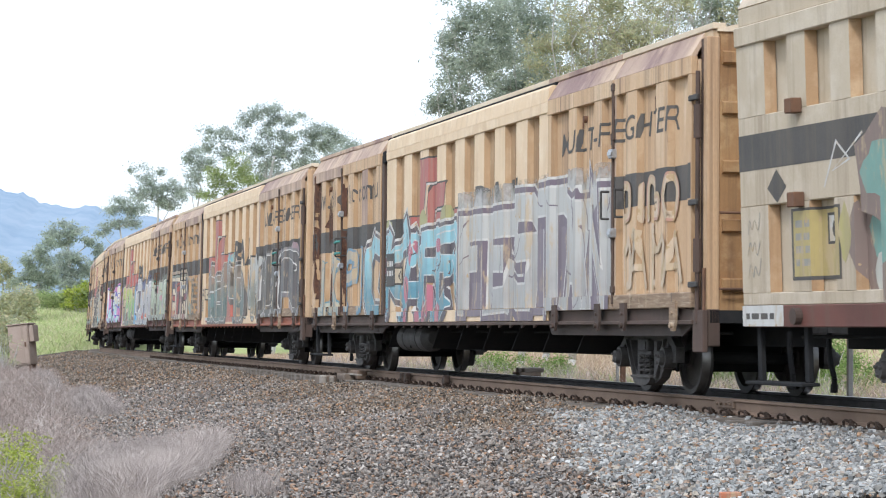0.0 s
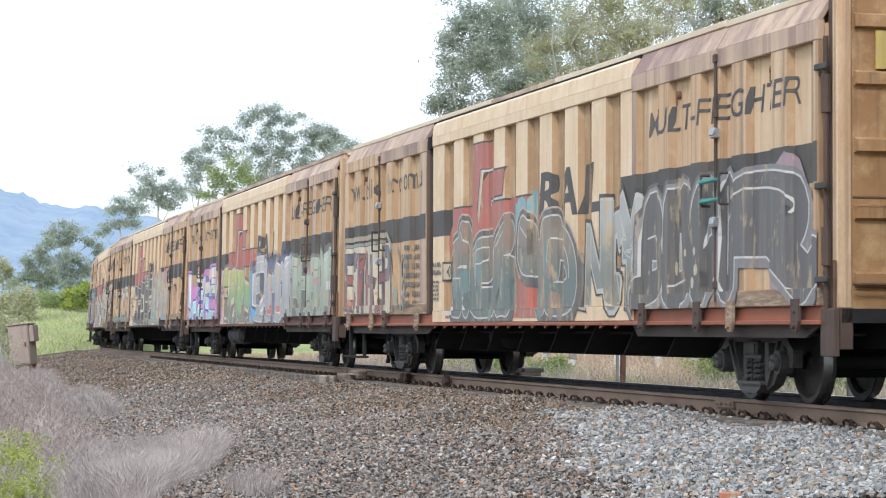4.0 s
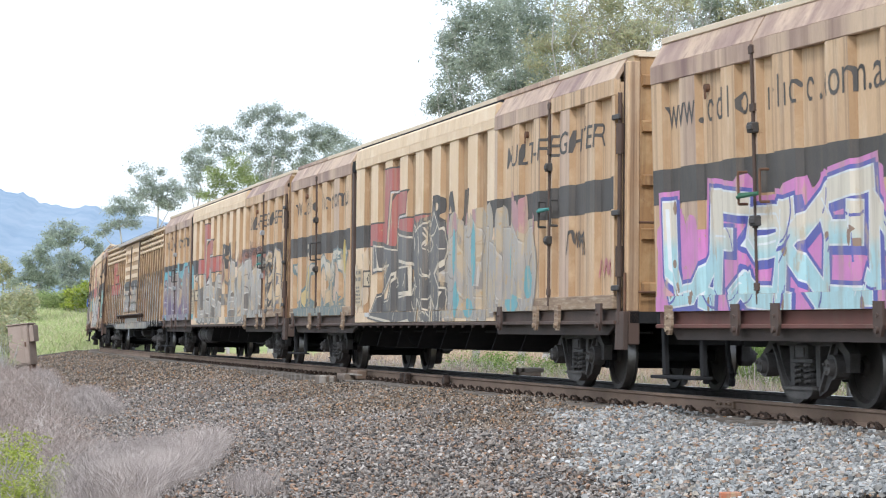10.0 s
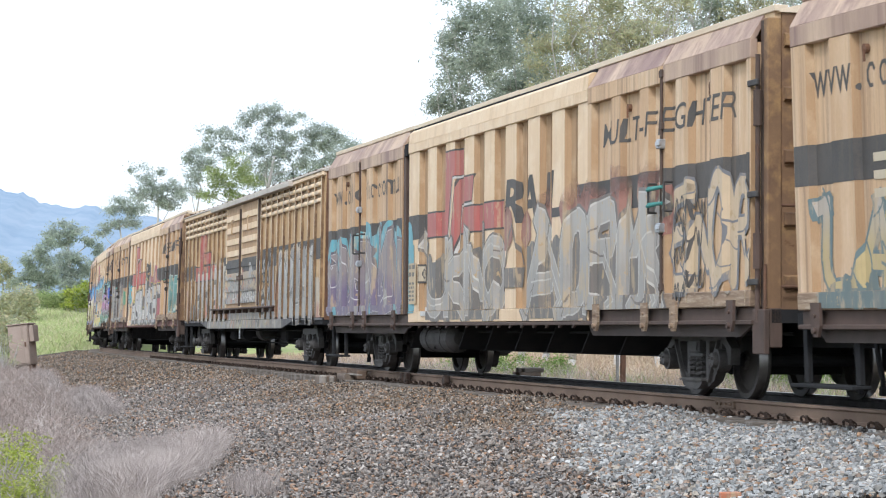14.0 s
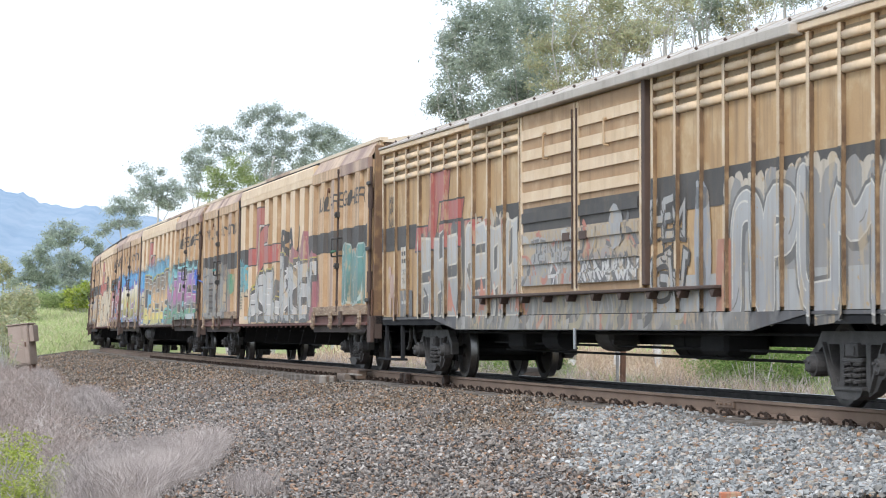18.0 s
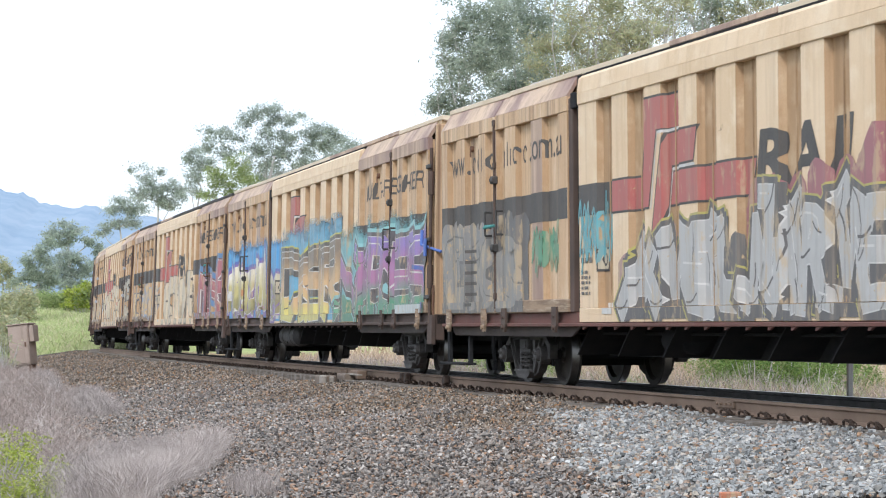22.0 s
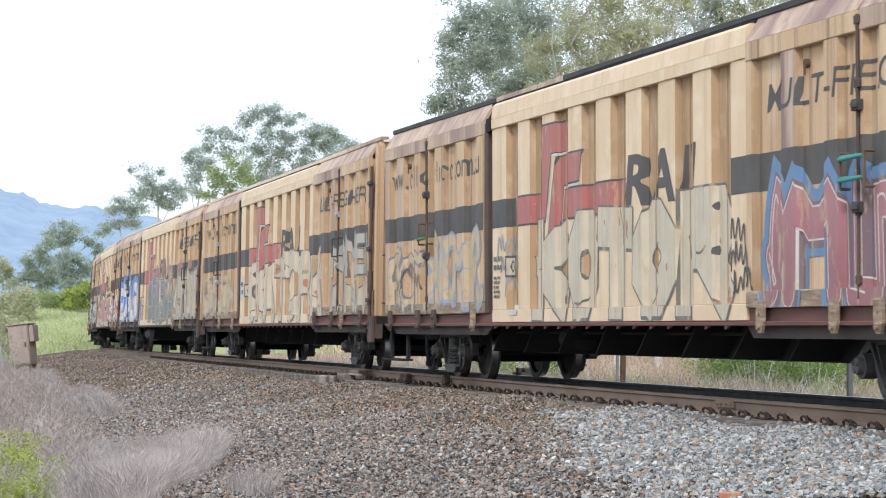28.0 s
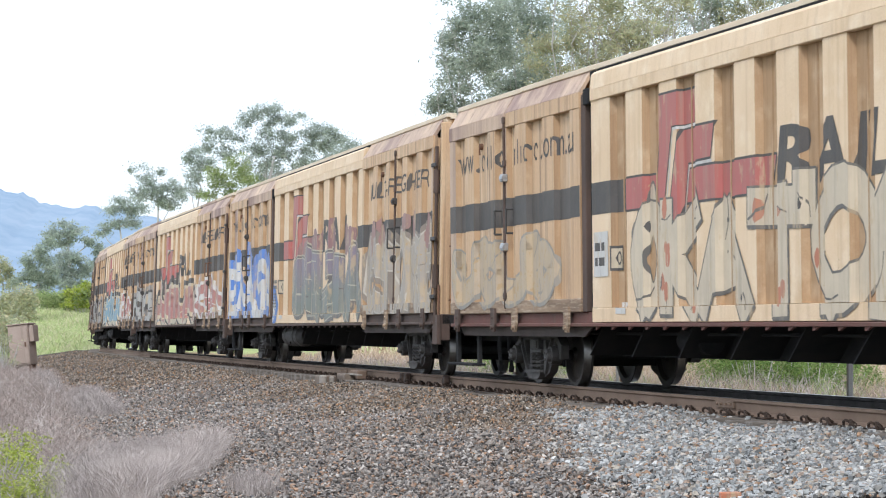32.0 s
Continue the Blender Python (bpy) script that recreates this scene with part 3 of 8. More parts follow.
def piece(p, word, x0, x1, z0, z1, fill, line=None, glow=None, shine=None, w=0.3, seed=0, soft=1, slant=0.06, wob=0.05, edge=0.09, blobs=(), spread=0.3, at=None, bubble=False, thin=0.05, folds=1, gloss=0.5, wild=0.55, over=0.1, back=None):
    """A spray-painted word: glow, cast edge, outline, fill, shade and shine for every letter; at: where each letter begins and the last one ends."""
    r = random.Random(seed)
    base = p.next()
    n = len(word)
    at = at or [x0 + (x1 - x0) * i / n for i in range(n + 1)]
    p.settle(at[0] - 0.5, at[-1] + 0.8)
    if back:
        cloud(p, at[0] + 0.1, at[-1] - 0.1, z0 + 0.68 * (z1 - z0), 0.03, back, n * 2, 0.2, seed, z0)
        base = p.next()
    strokes = []
    for i, ch in enumerate(word):
        top = r.uniform(-0.08, 0.08) * (z1 - z0)
        pad = min(w / 2 + edge * 0.5 - over * (at[i + 1] - at[i]), 0.42 * (at[i + 1] - at[i]))
        for st in GLYPHS[ch].split():
            q = []
            for j in range(0, len(st), 2):
                x = at[i] + pad + (at[i + 1] - at[i] - 2 * pad) * int(st[j]) / 9 + r.uniform(-wob, wob) * 0.7
                z = z0 + w / 2 + edge * 0.6 + (z1 - z0 - w - edge * 1.7 - (0.4 * spread if glow else 0) + top) * int(st[j + 1]) / 9 + r.uniform(-wob, wob)
                q.append((x + slant * (z - z0), z))
            ends = ((q[0], q[1]), (q[-1], q[-2]))
            if len(q) > 2 and soft:
                q = soften(q, soft)
            strokes.append((base + i, q))
            # serifs, kicks and arrow barbs at the ends of a stroke
            for e, f in ends:
                if r.random() < wild:
                    a = math.atan2(e[1] - f[1], e[0] - f[0]) + r.choice((-1, 1)) * r.uniform(0.9, 1.9)
                    ln = w * r.uniform(0.7, 1.2)
                    g = (e[0] + math.cos(a) * ln, min(z1 - w * 0.3, max(z0 + w * 0.3, e[1] + math.sin(a) * ln)))
                    if (g[0] - e[0]) ** 2 + (g[1] - e[1]) ** 2 > 0.002:
                        strokes.append((base + i, [e, g]))

    def lay(width, mat, dx=0.0, dz=0.0):
        for own, q in strokes:
            p.owner = own
            p.line([(x + dx, z + dz) for x, z in q], width, mat, 0.5, bubble)

    if glow:
        lay(w + edge * 2 + spread, glow)
    if line:
        lay(w + edge * 2, line, edge * 0.8, -edge * 0.7)
        lay(w + edge * 2, line)
    if shine and line:
        lay(w + thin, shine)
    lay(w, fill)
    for m, rad, cnt in blobs:
        for _ in range(cnt):
            p.owner, q = r.choice(strokes)
            q = r.choice(q)
            p.blob(q[0] + r.uniform(-0.1, 0.1), q[1] + r.uniform(-0.1, 0.1), rad * r.uniform(0.5, 1), rad * r.uniform(0.6, 1.5), m, 8, r.random())
    cuts = line or INK
    for p.owner, q in strokes:
        # folds inside the letters: short bent strokes
        for _ in range(folds):
            m_ = r.choice(q)
            a = r.uniform(-0.6, 2.2)
            ln_ = r.uniform(0.1, 0.26)
            c_, s_ = math.cos(a) * ln_, math.sin(a) * ln_
            p.line(soften([(m_[0] - c_, m_[1] - s_), (m_[0] + 0.3 * s_, m_[1] - 0.3 * c_), (m_[0] + c_, m_[1] + s_)], 1), r.uniform(0.016, 0.035), cuts, 0)
        if shine and r.random() < gloss:
            p.line([(x - w * 0.3, z + w * 0.15) for x, z in q[:max(2, len(q) * 2 // 3)]], 0.026, shine, 0)
        # runs of thin paint
        if r.random() < 0.3:
            x, z = r.choice(q)
            p.line([(x, z), (x + 0.01, z - r.uniform(0.3, 0.7))], 0.014, r.choice((fill, cuts)), 0)
    p.owner = base + n


def tag(p, x, z, size, mat, seed, n=7, w=0.03):
    """A quick scribbled tag: one nervous line that cannot be read."""
    p.next()
    r = random.Random(seed)
    pts = [(x + size * i / n * 1.3 + r.uniform(-0.1, 0.1) * size, z + (size * 0.5 if i % 2 else -size * 0.5) * r.uniform(0.4, 1)) for i in range(n)]
    p.line(soften(pts, 2), w, mat)


FONT_CACHE = {}


def lettering(p, text, x0, x1, z0, z1, mat, slant=0.0, bold=0.0):
    """Painted words in the built-in letters, stretched to their field."""
    key = text
    if key not in FONT_CACHE:
        cu = bpy.data.curves.new("letters", "FONT")
        cu.body, cu.resolution_u, cu.offset = text, 3, bold
        ob = bpy.data.objects.new("letters", cu)
        scene.collection.objects.link(ob)
        me = ob.to_mesh()
        FONT_CACHE[key] = ([(v.co.x, v.co.y) for v in me.vertices], [tuple(f.vertices) for f in me.polygons])
        ob.to_mesh_clear()
        bpy.data.objects.remove(ob)
        bpy.data.curves.remove(cu)
    vs, fs = FONT_CACHE[key]
    lx, hx, lz, hz = min(v[0] for v in vs), max(v[0] for v in vs), min(v[1] for v in vs), max(v[1] for v in vs)
    for f in fs:
        q = []
        for i in f:
            z = z0 + (vs[i][1] - lz) / (hz - lz) * (z1 - z0)
            q.append((x0 + (vs[i][0] - lx) / (hx - lx) * (x1 - x0) + slant * (z - z0), z))
        p.poly(q, mat, 0.000002)


def bars(p, x0, x1, z0, z1, mat, rows, seed=1):
    """Small writing that cannot be read, as plain bars."""
    r = random.Random(seed)
    h = (z1 - z0) / rows
    for i in range(rows):
        x = x0
        while x < x1 - 0.05:
            e = min(x1, x + r.uniform(0.08, 0.22) * max(1.0, h * 6))
            p.rect(x, e, z0 + h * i + h * 0.22, z0 + h * (i + 0.78), mat)
            x = e + 0.05


def spray(c, c2=None, z0=1.2, z1=2.5, wear=0.35, rough=0.5, fade=None, c3=None):
    """Spray paint, worn through to the wagon's tan in places; c2 fades in towards the top."""
    m = bpy.data.materials.new("spray_paint")
    m.use_nodes = True
    nd, ln = m.node_tree.nodes, m.node_tree.links
    b = nd["Principled BSDF"]
    b.inputs["Roughness"].default_value, b.inputs["Specular IOR Level"].default_value = rough, 0.3
    tc = nd.new("ShaderNodeTexCoord")

    def tex(sc, det, stretch=None):
        n = nd.new("ShaderNodeTexNoise")
        n.inputs["Scale"].default_value, n.inputs["Detail"].default_value, n.inputs["Roughness"].default_value = sc, det, 0.65
        if stretch:
            mp = nd.new("ShaderNodeMapping")
            mp.inputs["Scale"].default_value = stretch
            ln.new(tc.outputs["Object"], mp.inputs[0])
            ln.new(mp.outputs[0], n.inputs["Vector"])
        else:
            ln.new(tc.outputs["Object"], n.inputs["Vector"])
        return n.outputs[0]

    def mix(f, a, c_):
        n = nd.new("ShaderNodeMix")
        n.data_type = "RGBA"
        ln.new(f, n.inputs[0])
        for i, v in ((6, a), (7, c_)):
            if isinstance(v, tuple):
                n.inputs[i].default_value = (*v[:3], 1)
            else:
                ln.new(v, n.inputs[i])
        return n.outputs[2]

    def rng(src, lo, hi, a=0.0, z=1.0):
        n = nd.new("ShaderNodeMapRange")
        for i, v in enumerate((lo, hi, a, z)):
            n.inputs[i + 1].default_value = v
        ln.new(src, n.inputs[0])
        return n.outputs[0]

    col = mix(rng(tex(3.0, 4), 0.3, 0.7), c, tuple(v * 0.82 for v in c))
    if c2:
        sx = nd.new("ShaderNodeSeparateXYZ")
        ln.new(tc.outputs["Object"], sx.inputs[0])
        ad = nd.new("ShaderNodeMath")
        ad.operation = "ADD"
        ln.new(sx.outputs[2], ad.inputs[0])
        ln.new(rng(tex(1.2, 3), 0.2, 0.8, -0.35, 0.35), ad.inputs[1])
        mid = (z0 + z1) / 2
        if c3:
            col = mix(rng(ad.outputs[0], z0 + (z1 - z0) * 0.12, z0 + (z1 - z0) * 0.4), col, c2)
            col = mix(rng(ad.outputs[0], z0 + (z1 - z0) * 0.55, z0 + (z1 - z0) * 0.85), col, c3)
        else:
            col = mix(rng(ad.outputs[0], mid - (z1 - z0) * 0.22, mid + (z1 - z0) * 0.22), col, c2)
    col = mix(rng(tex(1.0, 5, (6, 6, 0.35)), 0.5, 0.72, 0.0, 0.55), col, (0.27, 0.21, 0.15))
    col = mix(rng(tex(1.0, 6, (9, 9, 0.5)), 0.55, 0.7, 0.0, 0.4), col, (0.08, 0.065, 0.055))
    chalk = nd.new("ShaderNodeValue")
    chalk.outputs[0].default_value = 0.16
    col = mix(chalk.outputs[0], col, (0.52, 0.48, 0.42))
    col = mix(rng(tex(2.2, 9, (2.5, 2.5, 0.8)), 0.59 - 0.13 * wear, 0.66 - 0.13 * wear, 0.0, 0.65), col, (0.46, 0.35, 0.22))
    col = mix(rng(tex(7.0, 8), 0.70 - 0.14 * wear, 0.73 - 0.14 * wear), col, (0.42, 0.3, 0.17))
    ln.new(col, b.inputs["Base Color"])
    if fade:
        # a mist of paint that thins out upwards
        sx = nd.new("ShaderNodeSeparateXYZ")
        ln.new(tc.outputs["Object"], sx.inputs[0])
        ad = nd.new("ShaderNodeMath")
        ad.operation = "ADD"
        ln.new(sx.outputs[2], ad.inputs[0])
        ln.new(rng(tex(1.6, 6), 0.25, 0.75, -0.3, 0.3), ad.inputs[1])
        ln.new(rng(ad.outputs[0], fade[0], fade[1], 0.92, 0.0), b.inputs["Alpha"])
    return m


# paints used over and over
WHITE, BLACK = spray((0.60, 0.59, 0.57), wear=0.5), spray((0.035, 0.034, 0.036), wear=0.3)
RED = spray((0.40, 0.055, 0.05), (0.36, 0.06, 0.05), 2.2, 3.4, wear=0.25)
GREY = spray((0.33, 0.33, 0.33), (0.42, 0.42, 0.41), wear=0.4)
SILVER = spray((0.38, 0.38, 0.38), (0.33, 0.325, 0.32), wear=0.45)
GLOOM = spray((0.09, 0.083, 0.08), wear=0.55)
BLUE, SKY, TEAL = spray((0.03, 0.12, 0.42)), spray((0.05, 0.32, 0.62)), spray((0.07, 0.36, 0.42))
PINK, PLUM, ORANGE = spray((0.62, 0.18, 0.5)), spray((0.12, 0.075, 0.13)), spray((0.5, 0.13, 0.04))
YELLOW, GREEN, BEIGE = spray((0.58, 0.42, 0.06)), spray((0.05, 0.26, 0.14)), spray((0.56, 0.47, 0.33), wear=0.2)
FAINT = spray((0.055, 0.05, 0.047), wear=0.35)
DULL, ROSE = spray((0.26, 0.25, 0.22), wear=0.8), spray((0.45, 0.12, 0.14))
RUSTY = surface("peeled_rust", [(0.12, 0.052, 0.032), (0.055, 0.03, 0.023), (0.17, 0.08, 0.045)], 5.0, 0.9, bump=0.5, fine=40)


def livery(p, band=(2.39, 2.82), www=True, mf=True, logo=True, tone=RED):
    """Band, arrow sign and words that every van of the train carries."""
    lo, hi = band
    p.rect(-12.11, -5.38, lo, hi, INK)
    p.rect(-4.92, -3.62, lo, hi, INK)
    p.poly([(5.2, lo), (12.02, lo), (12.02, hi), (5.3, hi)], INK)
    if www:
        lettering(p, "www.", -11.75, -10.62, 3.3, 3.58, INK)
        # the maker's word as plain rings and stems
        for i, x in enumerate((-10.5, -10.22, -9.95, -9.76, -9.5, -9.2, -8.78, -8.6, -8.35, -8.18, -8.0, -7.72)):
            if i in (2, 3, 6, 8, 9):
                p.line([(x + 0.06, 3.3), (x + 0.06, 3.66 if i in (2, 3, 8) else 3.55)], 0.042, INK, 0)
            else:
                ring = [(x + 0.1 + 0.085 * math.cos(a * 0.7854 + 0.4), 3.435 + 0.115 * math.sin(a * 0.7854 + 0.4)) for a in range(9 if i in (4, 5) else 7)]
                p.line(ring, 0.042, INK, 0)
        lettering(p, ".com.au", -7.4, -5.62, 3.3, 3.58, INK)
    if mf:
        lettering(p, "MULTI-FREIGHTER", 6.32, 11.4, 3.26, 3.58, INK, 0.22, 0.004)
    if logo:
        quads = ([(-2.42, 3.36), (-1.22, 3.36), (-1.14, 3.77), (-2.35, 3.77)], [(-2.62, 2.4), (-2.1, 2.4), (-1.8, 3.37), (-2.42, 3.37)], [(-3.6, 2.4), (-2.58, 2.4), (-2.52, 2.8), (-3.52, 2.8)],
                 [(-1.72, 2.88), (-0.5, 2.9), (-0.38, 3.29), (-1.58, 3.29)], [(-1.98, 2.05), (-1.66, 2.05), (-1.45, 2.9), (-1.72, 2.9)], [(-1.5, 2.4), (1.18, 2.4), (1.32, 2.8), (-1.4, 2.8)])
        for q in quads:
            p.line([*q, q[0]], 0.06, INK)
        for q in quads:
            p.poly(q, tone)
        p.line([(-1.16, 3.34), (-1.76, 3.32), (-2.02, 2.36)], 0.035, WHITE, 0)
        p.line([(-0.45, 2.85), (-1.42, 2.84), (-1.62, 2.05)], 0.035, WHITE, 0)
        lettering(p, "RAIL", 1.5, 4.5, 2.42, 3.1, INK, 0.2, 0.03)


def cloud(p, x0, x1, z, rise, mat, n, size=0.3, seed=0, foot=1.0):
    """A puffy patch of paint: a field with a row of round tops."""
    p.next()
    p.settle(x0 - size, x1 + size)
    r = random.Random(seed)
    p.rect(x0, x1, foot, z, mat)
    for i in range(n):
        f = (i + 0.5) / n
        p.blob(x0 + (x1 - x0) * f, z - 0.05 + rise * math.sin(math.pi * f) + r.uniform(-0.06, 0.06), size * r.uniform(0.8, 1.2), size * r.uniform(0.8, 1.2), mat, 14, i + seed, 0.06)


def dots(p, x0, x1, z0, z1, mat, n, rad, seed):
    """Loose drops, one part together."""
    p.next()
    p.settle(x0 - 0.3, x1 + 0.3)
    r = random.Random(seed)
    for i in range(n):
        k = rad * r.uniform(0.6, 1.2)
        p.blob(r.uniform(x0, x1), r.uniform(z0, z1), k, k * r.uniform(0.9, 1.7), mat, 9, i, 0.1)


# what is sprayed on each van, by its number from the head of the train
def art(k, p):
    r = random.Random(40 + k)
    if k == 1:
        p.next()
        mist = spray((0.52, 0.51, 0.50), wear=0.3, fade=(2.75, 3.1))
        p.rect(0.5, 8.7, 2.2, 3.05, mist)
        olive = spray((0.36, 0.34, 0.12), wear=0.3)
        for x, z in ((-4.7, 2.52), (-3.5, 2.6), (-2.0, 2.6), (-0.4, 2.62), (0.2, 2.4)):
            p.next()
            p.blob(x, z, 0.34, 0.3, olive, 14, x, 0.08)
        piece(p, "CKARR", -6.4, 0.4, 1.0, 2.72, spray((0.06, 0.26, 0.36), (0.24, 0.50, 0.58), 1.2, 2.4, 0.3), spray((0.04, 0.03, 0.06)), WHITE, spray((0.60, 0.62, 0.62)), 0.28, 8, 0, 0.08, 0.1, 0.085,
              ((spray((0.46, 0.11, 0.18)), 0.2, 14),), 0.1, [-6.5, -5.0, -3.5, -2.0, -0.8, 0.55], thin=0.04, over=0.2, wild=0.9)
        piece(p, "FESTAN", 0.6, 8.6, 1.02, 2.86, spray((0.40, 0.40, 0.40), (0.45, 0.45, 0.44), wear=0.35), spray((0.11, 0.075, 0.125), wear=0.25), WHITE, WHITE, 0.36, 3, 0, 0.02, 0.03, 0.12, (), 0.08, [0.6, 2.2, 3.75, 5.2, 6.6, 7.65, 8.75], thin=0.07, gloss=0.2, wild=0.25, over=0.03, back=spray((0.16, 0.12, 0.17), wear=0.3))
        piece(p, "IIKI", -11.3, -8.9, 1.15, 2.35, spray((0.38, 0.44, 0.40), (0.52, 0.42, 0.28), wear=0.8), spray((0.08, 0.24, 0.32), wear=0.6), None, None, 0.2, 9, 1, 0.02, 0.1, 0.03, ((ORANGE, 0.08, 6), (BEIGE, 0.14, 6)))
        piece(p, "PI", -8.6, -6.7, 1.2, 2.4, spray((0.42, 0.36, 0.28), wear=0.7), spray((0.06, 0.22, 0.36), wear=0.4), None, None, 0.17, 19, 2, 0.04, 0.06, 0.05)
        rose2, pale = spray((0.48, 0.24, 0.17), wear=0.9), spray((0.6, 0.45, 0.31), wear=1.0)
        piece(p, "DInbO", 9.4, 11.4, 2.15, 2.75, pale, None, None, None, 0.12, 10, 2, 0.02, 0.02, 0.03, bubble=True, folds=0, wild=0)
        piece(p, "DInbO", 9.4, 11.4, 2.15, 2.75, rose2, None, None, None, 0.035, 10, 2, 0.02, 0.03, 0.03, bubble=True, folds=0, wild=0)
        piece(p, "MAIMA", 9.3, 11.5, 1.35, 2.1, pale, None, None, None, 0.09, 11, 1, 0.02, 0.03, 0.02, folds=0, wild=0.2)
        for x in (-11.75, -11.5, -10.35, -9.2, -8.8, -11.6):
            p.next()
            for _ in range(11):
                p.blob(x + r.gauss(0, 0.1), r.uniform(1.3, 3.85), r.uniform(0.03, 0.13), r.uniform(0.08, 0.4), RUSTY, 15, r.random(), 0.6)
        p.next()
        p.rect(-4.86, -4.2, 1.6, 2.2, INK)
        bars(p, -4.78, -4.3, 1.75, 2.1, WHITE, 2)
    elif k == 2:
        cloud(p, -4.0, 2.4, 2.2, 0.25, spray((0.42, 0.075, 0.05), wear=0.2), 9, 0.4, 2)
        dots(p, 0.0, 2.6, 2.35, 2.65, spray((0.14, 0.38, 0.46)), 4, 0.28, 4)
        piece(p, "aebyd", -3.8, 3.4, 0.98, 2.5, spray((0.08, 0.13, 0.13), (0.19, 0.15, 0.12)), spray((0.045, 0.045, 0.055)), spray((0.50, 0.42, 0.34)), WHITE, 0.46, 4, 2, 0.1, 0.05, 0.11, ((spray((0.11, 0.2, 0.2)), 0.2, 9), (spray((0.24, 0.16, 0.12)), 0.2, 9)), 0.06, [-3.9, -2.4, -1.0, 0.4, 1.9, 3.4], True, 0.055, 0)
        piece(p, "NCY", 3.7, 6.0, 1.1, 2.55, spray((0.17, 0.19, 0.17), (0.36, 0.37, 0.36)), spray((0.5, 0.48, 0.44)), INK, None, 0.24, 5, 1, 0.06, 0.06, 0.04, (), 0.1, [3.6, 4.6, 5.3, 6.1])
        piece(p, "Bmo", 6.1, 9.0, 1.1, 2.62, spray((0.045, 0.045, 0.05), wear=0.2), spray((0.2, 0.2, 0.21)), spray((0.055, 0.05, 0.055)), WHITE, 0.42, 6, 2, 0.05, 0.05, 0.07, (), 0.1, [6.1, 7.1, 8.0, 9.0], True, 0.05, 0)
        dots(p, 6.5, 8.7, 1.2, 1.9, BEIGE, 7, 0.06, 6)
        p.next()
        p.blob(11.0, 2.0, 0.75, 0.75, spray((0.30, 0.2, 0.24), wear=0.4), 18, 3)
        piece(p, "R", 9.3, 11.7, 1.08, 2.75, spray((0.05, 0.05, 0.065), wear=0.2), spray((0.16, 0.15, 0.17)), None, WHITE, 0.5, 7, 2, 0.05, 0.05, 0.08, bubble=True, folds=0)
        p.next()
        p.rect(-12.0, -8.0, 1.12, 2.4, spray((0.60, 0.52, 0.40), wear=0.4))
        p.line([(-12.0, 1.15), (-12.0, 2.44), (-8.5, 2.44), (-7.95, 2.1), (-7.8, 1.15)], 0.06, spray((0.2, 0.24, 0.22)))
        p.line([(-12.05, 2.56), (-8.3, 2.56), (-7.7, 2.2), (-7.35, 1.7)], 0.09, spray((0.33, 0.26, 0.2)))
        piece(p, "ETHIP", -12.0, -8.0, 1.16, 2.36, spray((0.30, 0.06, 0.06), (0.05, 0.05, 0.10), 1.3, 2.3, 0.25), spray((0.035, 0.03, 0.045)), None, None, 0.16, 9, 0, 0, 0.05, 0.03, ((spray((0.30, 0.05, 0.05)), 0.12, 10), (BEIGE, 0.06, 12)))
        for i in range(4):
            tag(p, -7.5 + 0.1 * i, 1.3 + 0.25 * i, 0.5, spray((0.2, 0.22, 0.2)), 60 + i, 9, 0.04)
        p.next()
        bars(p, -6.9, -6.1, 1.2, 2.35, FAINT, 7)
    elif k == 3:
        p.next()
        p.poly([(-12.1, 1.02), (-4.6, 1.02), (-4.75, 1.6), (-5.6, 1.9), (-7.5, 1.6), (-12.0, 1.8)], PINK)
        for x, z, q in ((-11.5, 1.9, 0.5), (-9.4, 2.1, 0.6), (-8.0, 2.0, 0.6), (-6.3, 2.1, 0.6), (-5.2, 1.7, 0.5)):
            p.blob(x, z, q, q * 0.9, PINK, 16, x, 0.1)
        piece(p, "UFSKEM", -11.75, -5.3, 1.08, 2.5, spray((0.40, 0.66, 0.71), (0.66, 0.60, 0.49), 1.5, 2.2, 0.0), spray((0.04, 0.06, 0.40), wear=0.05), PINK, spray((0.74, 0.78, 0.8), wear=0.05), 0.23, 22, 0, 0.1, 0.07, 0.07, ((spray((0.24, 0.13, 0.08)), 0.07, 14),), 0.12, [-11.8, -10.4, -9.5, -8.4, -7.35, -6.3, -5.2], thin=0.045, wild=0.6, over=0.08, back=PINK)
        p.next()
        p.line([(-5.25, 1.2), (-5.2, 2.3), (-4.85, 2.35)], 0.2, spray((0.04, 0.1, 0.4)))
        cloud(p, -4.25, 0.5, 1.5, 0.1, spray((0.16, 0.15, 0.12), wear=0.4), 9, 0.2, 12, 0.98)
        piece(p, "VNPV", -4.2, 0.5, 0.98, 2.3, spray((0.05, 0.13, 0.14), (0.20, 0.33, 0.16), 1.0, 2.3, 0.1, c3=(0.38, 0.43, 0.13)), BEIGE, spray((0.16, 0.12, 0.11)), None, 0.34, 22, 0, 0.02, 0.08, 0.04, (), 0.12, [-4.2, -2.75, -1.8, -0.7, 0.55], folds=2, over=0.14)
        navy = spray((0.06, 0.085, 0.2), wear=0.2)
        navy_mist = spray((0.10, 0.13, 0.27), wear=0.2, fade=(2.35, 2.75))
        for x, z, q in ((0.9, 2.2, 0.5), (1.8, 2.4, 0.5), (3.0, 2.55, 0.55), (4.3, 2.4, 0.55), (5.4, 2.5, 0.5), (6.3, 2.45, 0.5)):
            p.next()
            p.blob(x, z - 0.1, q, q * 0.9, navy_mist, 16, x, 0.08)
        p.next()
